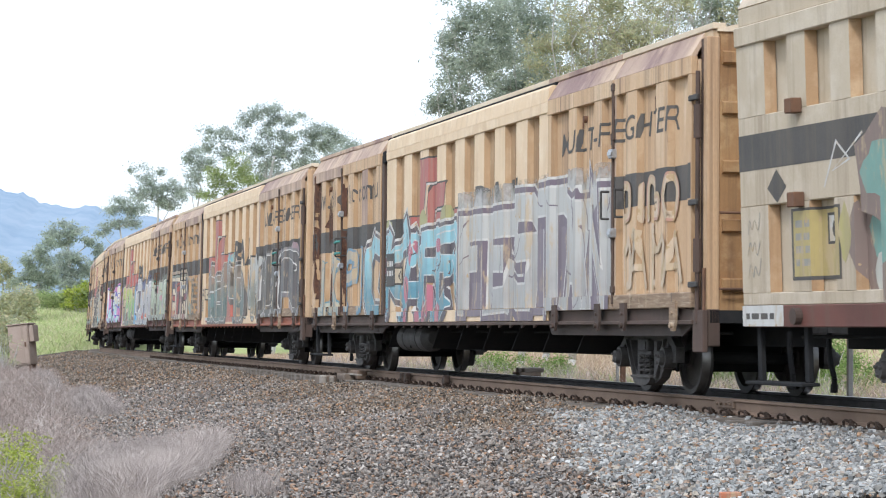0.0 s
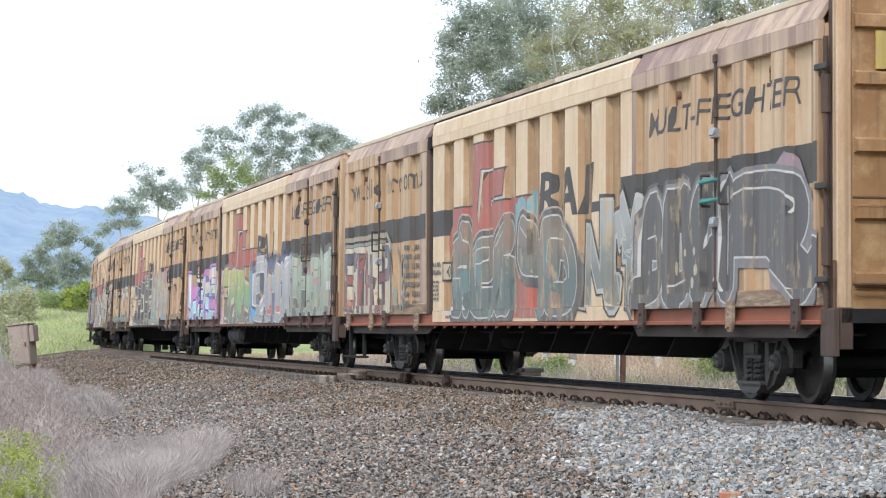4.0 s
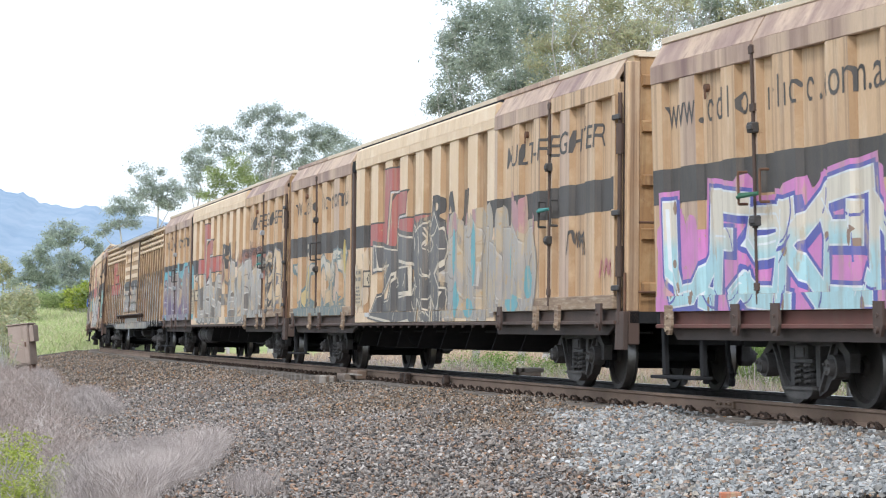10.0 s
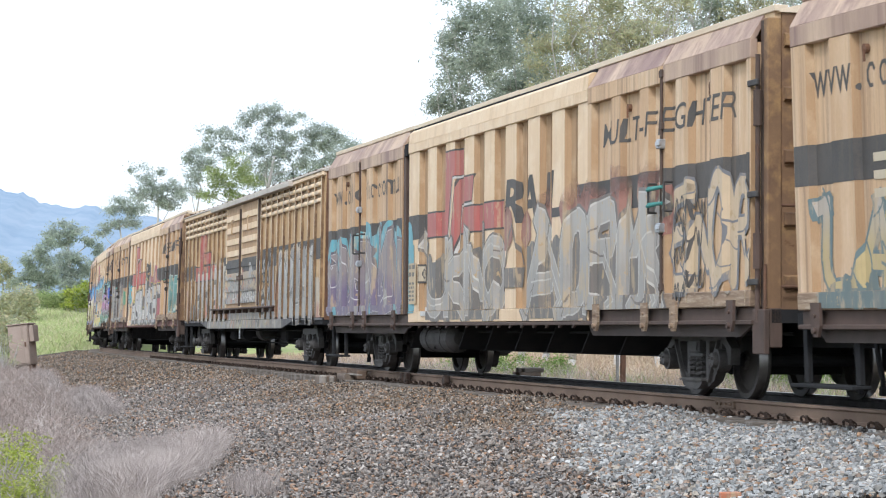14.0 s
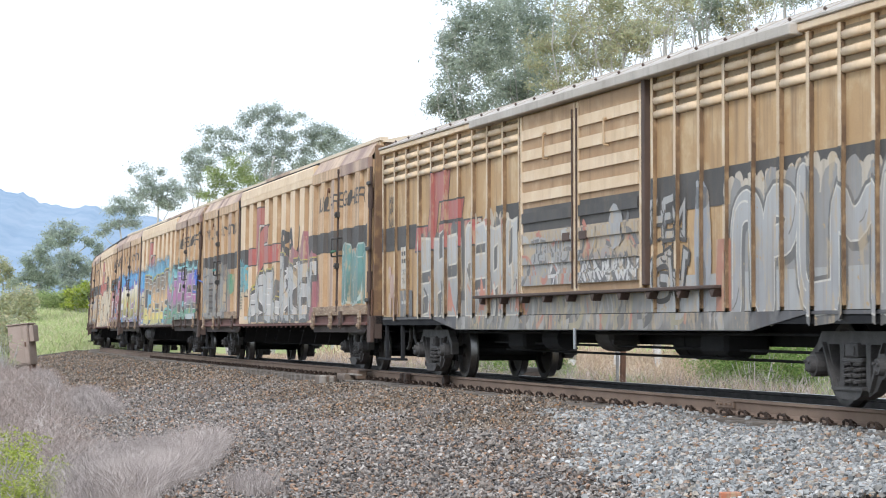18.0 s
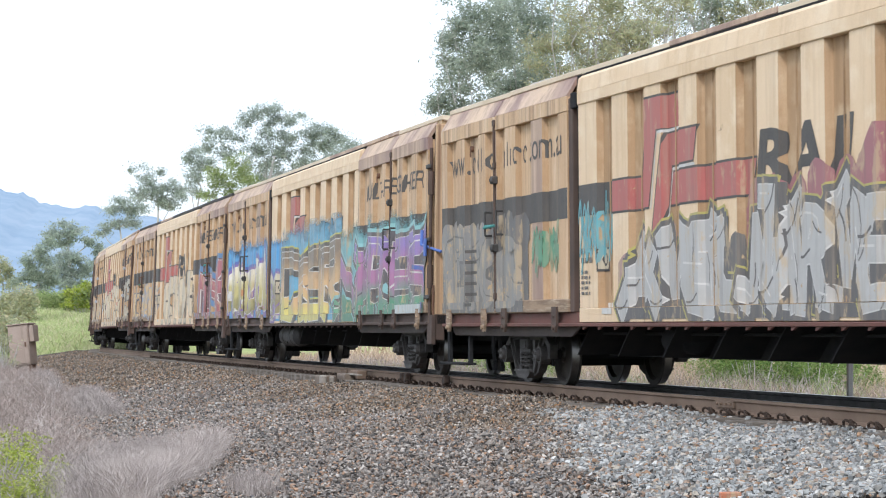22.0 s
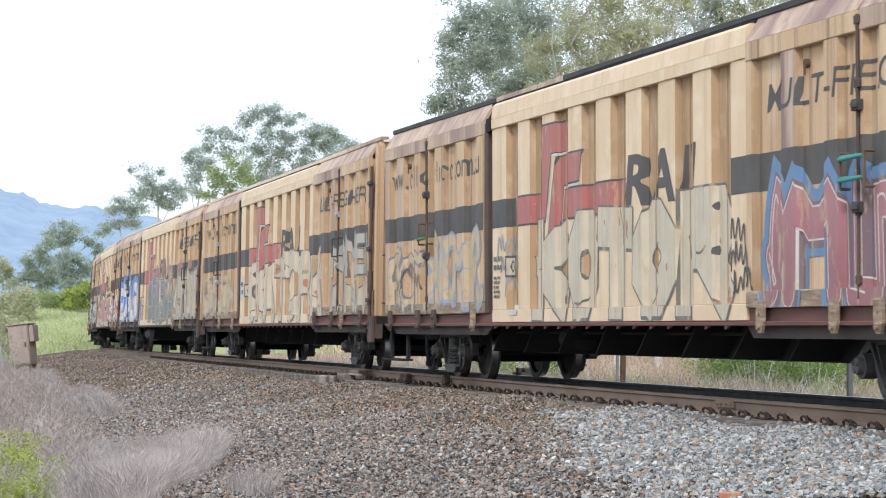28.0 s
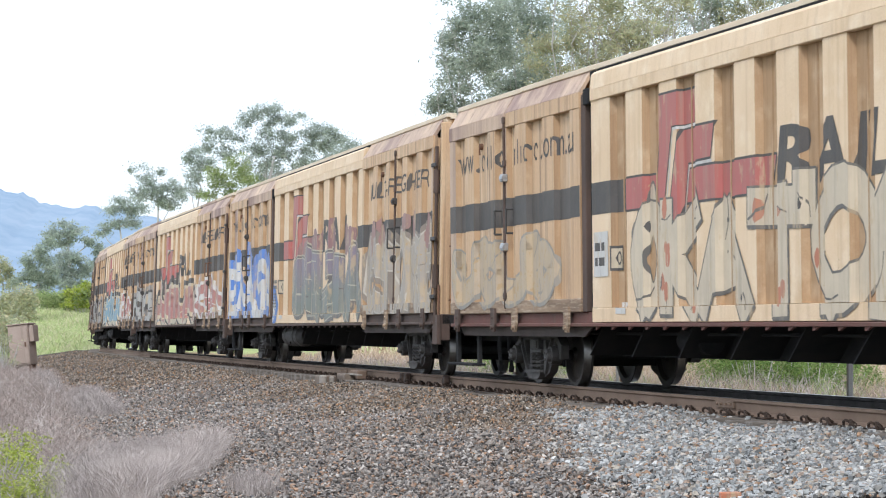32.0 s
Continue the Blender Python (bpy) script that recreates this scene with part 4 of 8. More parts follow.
        p.rect(0.5, 1.2, 0.98, 2.25, SKY)
        p.rect(6.2, 6.85, 0.98, 2.0, SKY)
        piece(p, "EAMOR", 1.0, 6.8, 0.98, 2.52, spray((0.36, 0.37, 0.40), (0.42, 0.42, 0.44), wear=0.2), spray((0.05, 0.06, 0.10)), None, spray((0.64, 0.64, 0.65), wear=0.1), 0.36, 23, 1, 0.04, 0.06, 0.09, ((spray((0.5, 0.1, 0.1)), 0.07, 26),), 0.2, [1.0, 2.4, 3.6, 4.8, 5.9, 6.9], thin=0.06, folds=0, back=navy)
        piece(p, "KHISOR", 7.0, 12.0, 1.08, 2.5, spray((0.28, 0.34, 0.27), (0.36, 0.42, 0.34)), spray((0.10, 0.12, 0.11)), None, spray((0.5, 0.53, 0.47)), 0.27, 24, 1, 0.02, 0.06, 0.10, ((spray((0.45, 0.25, 0.3)), 0.12, 6),), at=[7.0, 8.1, 9.0, 9.4, 10.2, 11.1, 12.0], thin=0.04, back=GLOOM)
        p.next()
        p.blob(6.95, 1.75, 0.2, 0.4, DULL, 14, 3, 0.05)
        p.blob(6.9, 1.9, 0.05, 0.07, INK, 8)
        p.blob(7.03, 1.9, 0.05, 0.07, INK, 8)
        p.next()
        p.rect(11.2, 11.8, 1.62, 1.8, WHITE)
    elif k == 4:
        ghost = spray((0.33, 0.30, 0.275), (0.37, 0.335, 0.30), wear=0.75)
        cloud(p, 2.0, 8.1, 2.2, 0.3, spray((0.36, 0.31, 0.25), wear=0.9), 8, 0.35, 5)
        for x, z in ((2.5, 2.5), (3.2, 2.45), (3.8, 2.5), (4.5, 2.45), (6.9, 2.6), (7.4, 2.5), (8.0, 2.3), (8.1, 1.9), (7.1, 2.45)):
            p.next()
            p.blob(x, z, 0.17, 0.3, spray((0.42, 0.19, 0.21), wear=0.5), 12, x, 0.1)
        piece(p, "HNYINOO", 2.1, 8.2, 1.0, 2.5, ghost, spray((0.22, 0.19, 0.17), wear=0.7), None, spray((0.48, 0.44, 0.39), wear=0.6), 0.34, 32, 1, 0.02, 0.08, 0.045)
        for x, z, a, b in ((3.2, 2.1, 0.1, 0.4), (4.5, 2.0, 0.14, 0.5), (6.75, 1.95, 0.17, 0.45), (7.6, 1.5, 0.22, 0.25), (3.3, 1.3, 0.15, 0.3), (7.0, 1.2, 0.4, 0.14), (4.2, 1.15, 0.3, 0.16)):
            p.next()
            p.blob(x, z, a, b, TEAL, 16, x, 0.1)
        piece(p, "ZEAK", -3.0, 2.1, 1.0, 2.62, spray((0.022, 0.022, 0.03), (0.05, 0.048, 0.055), wear=0.05), spray((0.62, 0.54, 0.42)), spray((0.035, 0.033, 0.04)), None, 0.42, 31, 0, 0.1, 0.1, 0.035, (), 0.16, [-3.1, -1.45, -0.1, 1.05, 2.15], folds=2)
        piece(p, "LAD", -11.6, -9.1, 1.15, 2.25, spray((0.5, 0.38, 0.16), (0.42, 0.36, 0.3)), spray((0.07, 0.14, 0.16)), None, None, 0.16, 33, 2, 0.06, 0.07, 0.04)
        piece(p, "OEY", -8.7, -5.8, 1.15, 2.4, spray((0.44, 0.32, 0.19), (0.5, 0.46, 0.38)), spray((0.07, 0.14, 0.16)), None, None, 0.17, 34, 2, 0.06, 0.07, 0.04)
        cloud(p, -11.6, -6.2, 1.3, 0.05, spray((0.07, 0.13, 0.14), wear=0.6), 12, 0.14, 9, 1.1)
        for x, z in ((-6.25, 2.3), (-10.0, 1.9)):
            p.next()
            p.blob(x, z, 0.16, 0.32, YELLOW, 9, x, 0.5)
        p.next()
        for z in (2.2, 2.38, 2.56):
            p.rect(-10.4, -9.95, z, z + 0.09, BEIGE)
        for x in (9.9, 10.2):
            tag(p, x, 2.05, 0.45, INK, 5 + int(x), 9, 0.03)
        for x in (11.2, 11.35):
            tag(p, x, 1.65, 0.5, ROSE, 6 + int(10 * x), 7, 0.03)
        for x, z in ((-4.8, 1.9), (-4.7, 1.4), (-4.1, 2.1), (-4.2, 1.5)):
            p.next()
            p.blob(x, z, 0.18, 0.25, spray((0.60, 0.46, 0.32), wear=0.6), 12, x, 0.5)
    elif k == 5:
        cloud(p, -12.1, -4.5, 2.3, 0.15, spray((0.07, 0.34, 0.42), wear=0.2), 9, 0.42, 3, 1.1)
        dots(p, -11.5, -6.0, 2.5, 2.8, spray((0.30, 0.52, 0.56)), 12, 0.07, 8)
        piece(p, "AMNAMN", -12.0, -5.4, 1.1, 2.5, spray((0.10, 0.068, 0.165), (0.19, 0.155, 0.165), 1.2, 2.2), spray((0.05, 0.04, 0.08)), None, spray((0.58, 0.56, 0.56)), 0.44, 41, 0, 0.02, 0.07, 0.06, ((spray((0.3, 0.28, 0.26)), 0.2, 6),), thin=0.02, folds=0, gloss=0.9)
        for x, z, q in ((2.6, 2.3, 0.4), (3.6, 2.5, 0.45), (5.0, 2.55, 0.5), (6.0, 2.5, 0.5), (7.1, 2.6, 0.5), (8.3, 2.55, 0.5), (9.0, 2.3, 0.4), (1.6, 2.35, 0.4)):
            p.next()
            p.blob(x, z, q, q * 0.8, spray((0.34, 0.1, 0.07), (0.30, 0.11, 0.08), wear=0.3, fade=(2.45, 2.95)), 16, x, 0.12)
        steel, soot = spray((0.31, 0.295, 0.275), (0.36, 0.34, 0.315), wear=0.6), spray((0.10, 0.085, 0.08), wear=0.4)
        piece(p, "UKNO", -3.7, 1.3, 0.98, 2.42, steel, soot, None, spray((0.52, 0.5, 0.46), wear=0.5), 0.29, 42, 1, 0.02, 0.05, 0.06, at=[-3.7, -2.2, -0.9, 0.15, 1.35], thin=0.05, back=GLOOM)
        p.next()
        p.poly([(1.5, 1.75), (2.4, 1.75), (2.3, 1.45), (1.6, 1.45)], soot)
        p.line([(1.6, 1.8), (1.75, 2.2), (1.95, 2.4), (2.15, 2.1), (2.35, 1.8)], 0.05, soot)
        piece(p, "ADRMK", 2.7, 9.0, 0.98, 2.55, steel, soot, None, spray((0.52, 0.5, 0.46), wear=0.5), 0.29, 43, 1, 0.04, 0.06, 0.07, at=[2.7, 4.6, 5.8, 7.2, 8.1, 8.95], thin=0.05, back=GLOOM)
        bare = spray((0.58, 0.43, 0.27), wear=0.7)
        piece(p, "ENOR", 9.3, 12.0, 1.3, 2.6, bare, spray((0.11, 0.12, 0.15), wear=0.4), None, None, 0.2, 44, 2, 0.02, 0.06, 0.035, bubble=True)
        for i in range(7):
            tag(p, 9.3 + r.uniform(0, 1.9), r.uniform(1.3, 2.6), 0.45, INK, 60 + i, 8, 0.03)
    elif k == 7:
        maroon = spray((0.30, 0.075, 0.10), wear=0.4)
        cloud(p, 1.0, 6.1, 2.25, 0.2, maroon, 8, 0.35, 7)
        cloud(p, -3.3, 1.0, 1.6, 0.3, spray((0.33, 0.17, 0.17), wear=0.8), 6, 0.3, 8)
        p.next()
        p.blob(4.7, 2.55, 0.45, 0.4, maroon, 14, 3)
        p.blob(6.1, 1.6, 0.4, 0.5, maroon, 14, 4)
        shade, lemon = spray((0.045, 0.045, 0.055)), spray((0.42, 0.36, 0.06))
        silver = spray((0.44, 0.435, 0.43), (0.40, 0.395, 0.39), wear=0.35)
        piece(p, "AVEL", -3.3, 1.2, 0.98, 2.15, silver, shade, lemon, WHITE, 0.36, 51, 1, 0.08, 0.05, 0.08, (), 0.06, [-3.2, -1.8, -0.9, 0.1, 1.2], thin=0.03, back=shade)
        piece(p, "NARVEN", 1.1, 5.7, 0.98, 2.42, silver, shade, lemon, WHITE, 0.26, 52, 1, 0.12, 0.05, 0.09, (), 0.05, thin=0.03, back=shade)
        dk = spray((0.075, 0.075, 0.08), (0.16, 0.16, 0.165), wear=0.6)
        cloud(p, -12.05, -9.0, 2.25, 0.08, dk, 7, 0.28, 5, 1.1)
        cloud(p, -8.9, -7.5, 2.3, 0.1, spray((0.07, 0.07, 0.08), wear=0.4), 3, 0.3, 6, 1.1)
        piece(p, "EIOB", -11.9, -7.8, 1.15, 2.25, spray((0.2, 0.195, 0.19), wear=0.6), spray((0.07, 0.07, 0.075)), None, None, 0.36, 54, 1, 0, 0.06, 0.03)
        p.next()
        for a in range(4):
            dx, dz = 0.1 * math.cos(a * 0.785), 0.24 * math.sin(a * 0.785)
            p.line([(-11.3 - dx, 1.85 - dz), (-11.3 + dx, 1.85 + dz)], 0.025, WHITE, 0)
        p.next()
        for i in range(6):
            p.rect(-10.7, -10.3, 1.2 + i * 0.17, 1.25 + i * 0.17, INK)
        for i in range(5):
            tag(p, -7.0 + 0.05 * i, 2.1 - 0.05 * i, 0.75, GREEN, 3 + i, 12, 0.05)
            tag(p, -4.95 + 0.05 * i, 2.35 - 0.1 * i, 0.85, TEAL, 14 + i, 12, 0.045)
        piece(p, "nnn", 9.45, 11.6, 1.3, 2.5, spray((0.045, 0.16, 0.15), (0.07, 0.22, 0.21), wear=0.45), spray((0.36, 0.46, 0.43)), None, None, 0.4, 53, 2, 0.02, 0.03, 0.03, ((spray((0.5, 0.5, 0.42)), 0.05, 5),), bubble=True, folds=1, wild=0, over=0.12, back=spray((0.05, 0.18, 0.17), wear=0.5))
    elif k == 8:
        p.next()
        p.rect(-11.9, -3.3, 1.0, 3.1, spray((0.05, 0.34, 0.68), wear=0.0, fade=(2.75, 3.05)))
        p.next()
        p.rect(-3.3, 4.0, 1.0, 3.2, spray((0.12, 0.40, 0.60), wear=0.05, fade=(2.75, 3.2)))
        lilac, deep_blue = spray((0.17, 0.09, 0.33), wear=0.15), spray((0.03, 0.1, 0.42), wear=0.1)
        piece(p, "nmBeRm", -11.8, -5.5, 1.1, 2.6, spray((0.20, 0.18, 0.06), (0.48, 0.42, 0.16), 1.1, 2.4, 0.1, c3=(0.72, 0.66, 0.52)), lilac, deep_blue, spray((0.72, 0.70, 0.66), wear=0.1), 0.34, 61, 1, 0.02, 0.1, 0.08, ((spray((0.5, 0.12, 0.34)), 0.07, 9), (spray((0.55, 0.22, 0.06)), 0.1, 7), (WHITE, 0.09, 14), (lilac, 0.1, 12)), 0.14, bubble=True, thin=0.04)
        piece(p, "oS", -5.1, -3.7, 1.1, 2.2, spray((0.22, 0.2, 0.07), (0.60, 0.55, 0.4)), lilac, deep_blue, WHITE, 0.26, 64, 1, 0.02, 0.08, 0.07, ((WHITE, 0.07, 5), (lilac, 0.1, 5)), 0.14)
        p.next()
        p.rect(-11.95, -11.5, 1.55, 1.8, WHITE)
        p.next()
        p.poly([(-3.9, 1.0), (-3.2, 1.0), (-3.3, 2.3), (-3.6, 2.6), (-3.9, 2.3)], SKY)
        piece(p, "DESR", -3.1, 3.7, 0.96, 2.6, spray((0.62, 0.55, 0.16), (0.56, 0.36, 0.18), 1.0, 2.5, 0.1, c3=(0.16, 0.12, 0.085)), spray((0.05, 0.05, 0.055)), spray((0.46, 0.46, 0.07)), WHITE, 0.36, 62, 0, 0.04, 0.08, 0.1, (), 0.07, [-3.15, -0.95, -0.05, 1.9, 3.75], thin=0.04, over=0.1, wild=0.8)
        p.next()
        p.rect(3.9, 11.8, 1.0, 3.0, spray((0.16, 0.42, 0.46), wear=0.2, fade=(2.55, 2.9)))
        p.next()
        p.rect(3.9, 11.9, 0.96, 1.5, spray((0.03, 0.20, 0.12), (0.08, 0.28, 0.2), 1.0, 1.6))
        piece(p, "NARVES", 4.0, 12.0, 0.98, 2.58, spray((0.05, 0.27, 0.16), (0.33, 0.13, 0.28), 1.1, 2.6, 0.15, c3=(0.21, 0.15, 0.42)), spray((0.055, 0.05, 0.07)), spray((0.22, 0.48, 0.50)), WHITE, 0.34, 63, 0, 0.06, 0.12, 0.09, ((WHITE, 0.05, 10), (spray((0.08, 0.32, 0.2)), 0.16, 8)), 0.14, [4.05, 5.8, 7.1, 8.4, 9.3, 10.7, 11.7], thin=0.03, folds=2, wild=1.0, over=0.22)
        p.next()
        p.line([(11.0, 1.9), (11.5, 1.85), (11.8, 1.2)], 0.07, deep_blue)
        p.next()
        p.rect(9.6, 11.7, 1.08, 1.24, spray((0.5, 0.55, 0.55)))
    elif k == 9:
        piece(p, "KOTOR", -2.7, 5.3, 0.98, 2.48, spray((0.60, 0.50, 0.36), wear=0.15), FAINT, None, None, 0.53, 71, 0, 0, 0.03, 0.028, ((spray((0.42, 0.17, 0.08)), 0.05, 16), (INK, 0.07, 5)), at=[-2.75, -1.0, 0.35, 1.8, 3.45, 5.35], folds=1, wild=0.0, over=0.0)
        wine = spray((0.28, 0.06, 0.085), (0.34, 0.10, 0.13))
        piece(p, "oMINEo", 6.4, 12.1, 1.06, 2.72, wine, spray((0.12, 0.05, 0.08)), spray((0.05, 0.18, 0.38), wear=0.2), spray((0.62, 0.58, 0.54)), 0.34, 72, 1, 0, 0.05, 0.06, (), 0.26, [6.35, 7.0, 8.5, 9.25, 10.8, 11.75, 12.2], True, 0.04, 0, wild=0.3, over=0.04)
        bare = spray((0.56, 0.4, 0.235), wear=0.9)
        piece(p, "aOm", -11.9, -9.1, 1.2, 2.2, bare, spray((0.12, 0.125, 0.15), wear=0.5), None, None, 0.14, 77, 2, 0, 0.1, 0.04)
        piece(p, "AOMR", -8.9, -5.6, 1.25, 2.5, bare, spray((0.24, 0.30, 0.40), wear=0.6), None, None, 0.18, 78, 2, 0.02, 0.1, 0.05)
        for i in range(5):
            tag(p, -11.6 + r.uniform(0, 5), r.uniform(1.3, 2.0), 0.45, r.choice((INK, GREY)), 80 + i, 9, 0.022)
        for i in range(3):
            tag(p, -4.6 + 0.2 * i, 2.1 - 0.25 * i, 0.6, spray((0.25, 0.28, 0.33)), 3 + i, 8, 0.04)
            tag(p, 5.2 + 0.1 * i, 2.0 - 0.3 * i, 0.5, INK, 24 + i, 9, 0.035)
    elif k == 10:
        cream, rust_drop = spray((0.58, 0.48, 0.345), wear=0.15), spray((0.46, 0.13, 0.05), wear=0.1)
        p.next()
        p.line([(-2.75, 2.45), (-2.8, 2.1), (-3.05, 1.75)], 0.03, FAINT)
        p.blob(-3.1, 2.05, 0.22, 0.2, FAINT, 14, 1, 0)
        p.blob(-3.1, 2.05, 0.17, 0.15, cream, 14, 1, 0)
        p.blob(-2.72, 2.5, 0.14, 0.24, FAINT, 14, 1, 0)
        p.blob(-2.72, 2.5, 0.1, 0.2, cream, 14, 1, 0)
        piece(p, "OKATORA", -3.3, 7.1, 0.98, 2.5, cream, FAINT, None, None, 0.42, 81, 1, 0.02, 0.05, 0.028, ((rust_drop, 0.1, 20), (INK, 0.05, 6)), at=[-3.3, -2.2, -0.95, 0.7, 2.3, 4.0, 5.75, 7.15], folds=1, wild=0.1, over=0.04)
        ash = spray((0.40, 0.36, 0.29), (0.36, 0.335, 0.285), wear=0.5)
        piece(p, "MOMEII", 8.2, 11.95, 1.85, 2.62, ash, FAINT, None, None, 0.18, 82, 0, 0.0, 0.02, 0.022, at=[8.2, 9.0, 9.75, 10.8, 11.4, 11.7, 12.0], folds=0, wild=0, over=0)
        piece(p, "AIMA", 8.2, 11.95, 1.12, 1.78, ash, FAINT, None, None, 0.2, 84, 0, 0.0, 0.02, 0.022, at=[8.2, 9.1, 9.8, 10.9, 11.95], folds=0, wild=0, over=0)
        piece(p, "UOUO", -11.9, -6.6, 1.2, 2.2, spray((0.44, 0.34, 0.235), wear=0.9), spray((0.24, 0.225, 0.2), wear=0.5), None, None, 0.36, 83, 2, 0, 0.06, 0.035, bubble=True)
        p.next()
        p.rect(-4.85, -4.25, 1.55, 2.15, WHITE)
        bars(p, -4.8, -4.4, 1.65, 2.05, INK, 2)
    elif k == 11:
        piece(p, "ENASA", -12.0, -4.9, 1.05, 2.6, WHITE, spray((0.03, 0.17, 0.55)), spray((0.03, 0.17, 0.55)), WHITE, 0.24, 91, 0, 0.03, 0.12, 0.1)
        dots(p, -2.0, 5.6, 2.3, 2.7, spray((0.22, 0.09, 0.10)), 14, 0.28, 4)
        piece(p, "SEUBA", -2.1, 5.6, 1.1, 2.45, spray((0.13, 0.16, 0.15), (0.15, 0.12, 0.17)), spray((0.06, 0.055, 0.06)), spray((0.42, 0.38, 0.28)), spray((0.4, 0.38, 0.3)), 0.44, 92, 1, 0.02, 0.06, 0.06, (), 0.06)
        piece(p, "ESMORE", 6.1, 12.0, 1.1, 2.6, spray((0.36, 0.31, 0.26), wear=0.8), spray((0.2, 0.16, 0.13)), None, spray((0.5, 0.45, 0.38)), 0.3, 93, 1)
        dots(p, 6.2, 11.8, 2.4, 2.75, spray((0.28, 0.13, 0.12)), 12, 0.16, 5)
    else:
        cs = [spray((0.36, 0.36, 0.35)), spray((0.15, 0.3, 0.4)), spray((0.36, 0.14, 0.13)), spray((0.2, 0.18, 0.17))]
        piece(p, "AKSUR", -4.6, 5.4, 1.05, 2.3, r.choice(cs), BEIGE, INK, None, 0.4, 100 + k, 1)
        piece(p, "NOME", -12.0, -6.0, 1.05, 2.3, r.choice(cs), INK, r.choice(cs), None, 0.3, 120 + k, 1)
        piece(p, "KRAN", 6.2, 11.8, 1.05, 2.2, r.choice(cs), WHITE, None, None, 0.26, 140 + k, 1)
    # data panel and loose scribbles
    p.next()
    if k not in (1, 8, 10):
        if k in (4, 5):
            p.rect(-4.86, -4.3, 1.26, 1.98, spray((0.55, 0.40, 0.22), wear=0.5))
        bars(p, -4.84, -4.36, 1.72, 1.98, FAINT, 2, k)
        bars(p, -4.84, -4.46, 1.3, 1.66, FAINT, 5, k)
    p.next()
    p.rect(-4.18, -3.88, 1.62, 1.95, INK)
    p.rect(-4.145, -3.915, 1.655, 1.915, BEIGE)
    p.blob(-4.03, 1.785, 0.085, 0.095, INK, 12, 1, 0.0)
    p.blob(-4.03, 1.785, 0.055, 0.06, BEIGE, 12, 1, 0.0)
    p.next()
    p.rect(-3.95, -3.55, 1.05, 1.2, WHITE)


M["door_tan"] = surface("door_paint", [(0.645, 0.445, 0.27), (0.545, 0.355, 0.205), (0.71, 0.535, 0.36)], 0.55, 0.6, streak=0.9, rust=0.17, dirt=(0.13, 0.072, 0.048), stretch=(1.5, 1, 0.25))
# valleys and rib flanks: dirt plus shade, put into a darker tan
M["valley"] = surface("dirty_shaded_tan_paint", [(0.46, 0.30, 0.168), (0.39, 0.245, 0.13), (0.53, 0.375, 0.23)], 0.7, 0.65, streak=0.5, rust=0.1, dirt=(0.16, 0.09, 0.05))
M["end_brown"] = surface("rusty_brown_end_paint", [(0.25, 0.15, 0.08), (0.16, 0.095, 0.06), (0.36, 0.22, 0.1)], 1.2, 0.75, streak=0.6, rust=0.3, dirt=(0.08, 0.05, 0.035))
# ends darker than the sides: dirt, and the neighbouring wagon's shade in the colour
M["end_tan"] = surface("rust_streaked_shaded_end_paint", [(0.42, 0.25, 0.115), (0.31, 0.17, 0.075), (0.50, 0.33, 0.17)], 0.9, 0.65, streak=0.8, rust=0.25, dirt=(0.12, 0.07, 0.045))
M["orange_sill"] = surface("orange_sill_paint", [(0.33, 0.1, 0.05), (0.26, 0.075, 0.04)], 1.2, 0.6, streak=0.4, rust=0.15)
M["red_sill"] = surface("red_oxide_sill", [(0.16, 0.06, 0.047), (0.11, 0.045, 0.037)], 1.2, 0.7, streak=0.5, rust=0.2)
M["kick"] = surface("splintered_board", [(0.38, 0.27, 0.18), (0.21, 0.145, 0.1), (0.47, 0.37, 0.27)], 1.6, 0.85, stretch=(0.6, 1, 5), rust=0.3, bump=0.5, fine=25)
M["zinc"] = surface("galvanised_latch", [(0.55, 0.57, 0.6), (0.42, 0.44, 0.47)], 20, 0.4, metal=0.7)
M["under_brown"] = surface("grimy_brown_steel", [(0.075, 0.056, 0.05), (0.05, 0.04, 0.036)], 1.5, 0.8, rust=0.2)
M["tarp"] = surface("black_tarpaulin", [(0.03, 0.03, 0.032), (0.05, 0.05, 0.05)], 2, 0.7)
M["silver"] = surface("silver_roof_sheet", [(0.54, 0.49, 0.43), (0.44, 0.385, 0.33)], 1.0, 0.55, rust=0.25, streak=0.3)


def b_handle(bm):
    tube(bm, (0, 0, 0), (0, 0, 0.36), 0.016, 8)
    for z in (0, 0.36):
        tube(bm, (0, 0, z), (0, 0.11, z), 0.016, 8)


def b_bracket(bm):
    prism(bm, [(-0.11, 1.16), (0.11, 1.16), (0.11, 0.92), (0.05, 0.80), (-0.05, 0.80), (-0.11, 0.92)], -0.035, 0.0)
    tube(bm, (0, -0.03, 0.87), (0, -0.07, 0.87), 0.035, 10)
    tube(bm, (0, -0.03, 1.02), (0, -0.055, 1.02), 0.02, 8)


def b_lockbar(bm):
    tube(bm, (0, 0, 1.15), (0, 0, 4.05), 0.022, 8)
    for z in (1.3, 2.0, 3.3, 3.95):
        box(bm, -0.06, 0.06, -0.02, 0.04, z, z + 0.09, 0.006)


def b_lock(bm):
    box(bm, -0.075, 0.075, -0.05, 0.04, 0, 0.12, 0.012)
    box(bm, -0.04, 0.1, -0.07, -0.045, 0.03, 0.09, 0.008)


def b_eye(bm):
    tube(bm, (0, 0, 0), (0, -0.05, 0), 0.05, 10)
    box(bm, -0.012, 0.012, -0.06, -0.04, -0.13, 0.0)


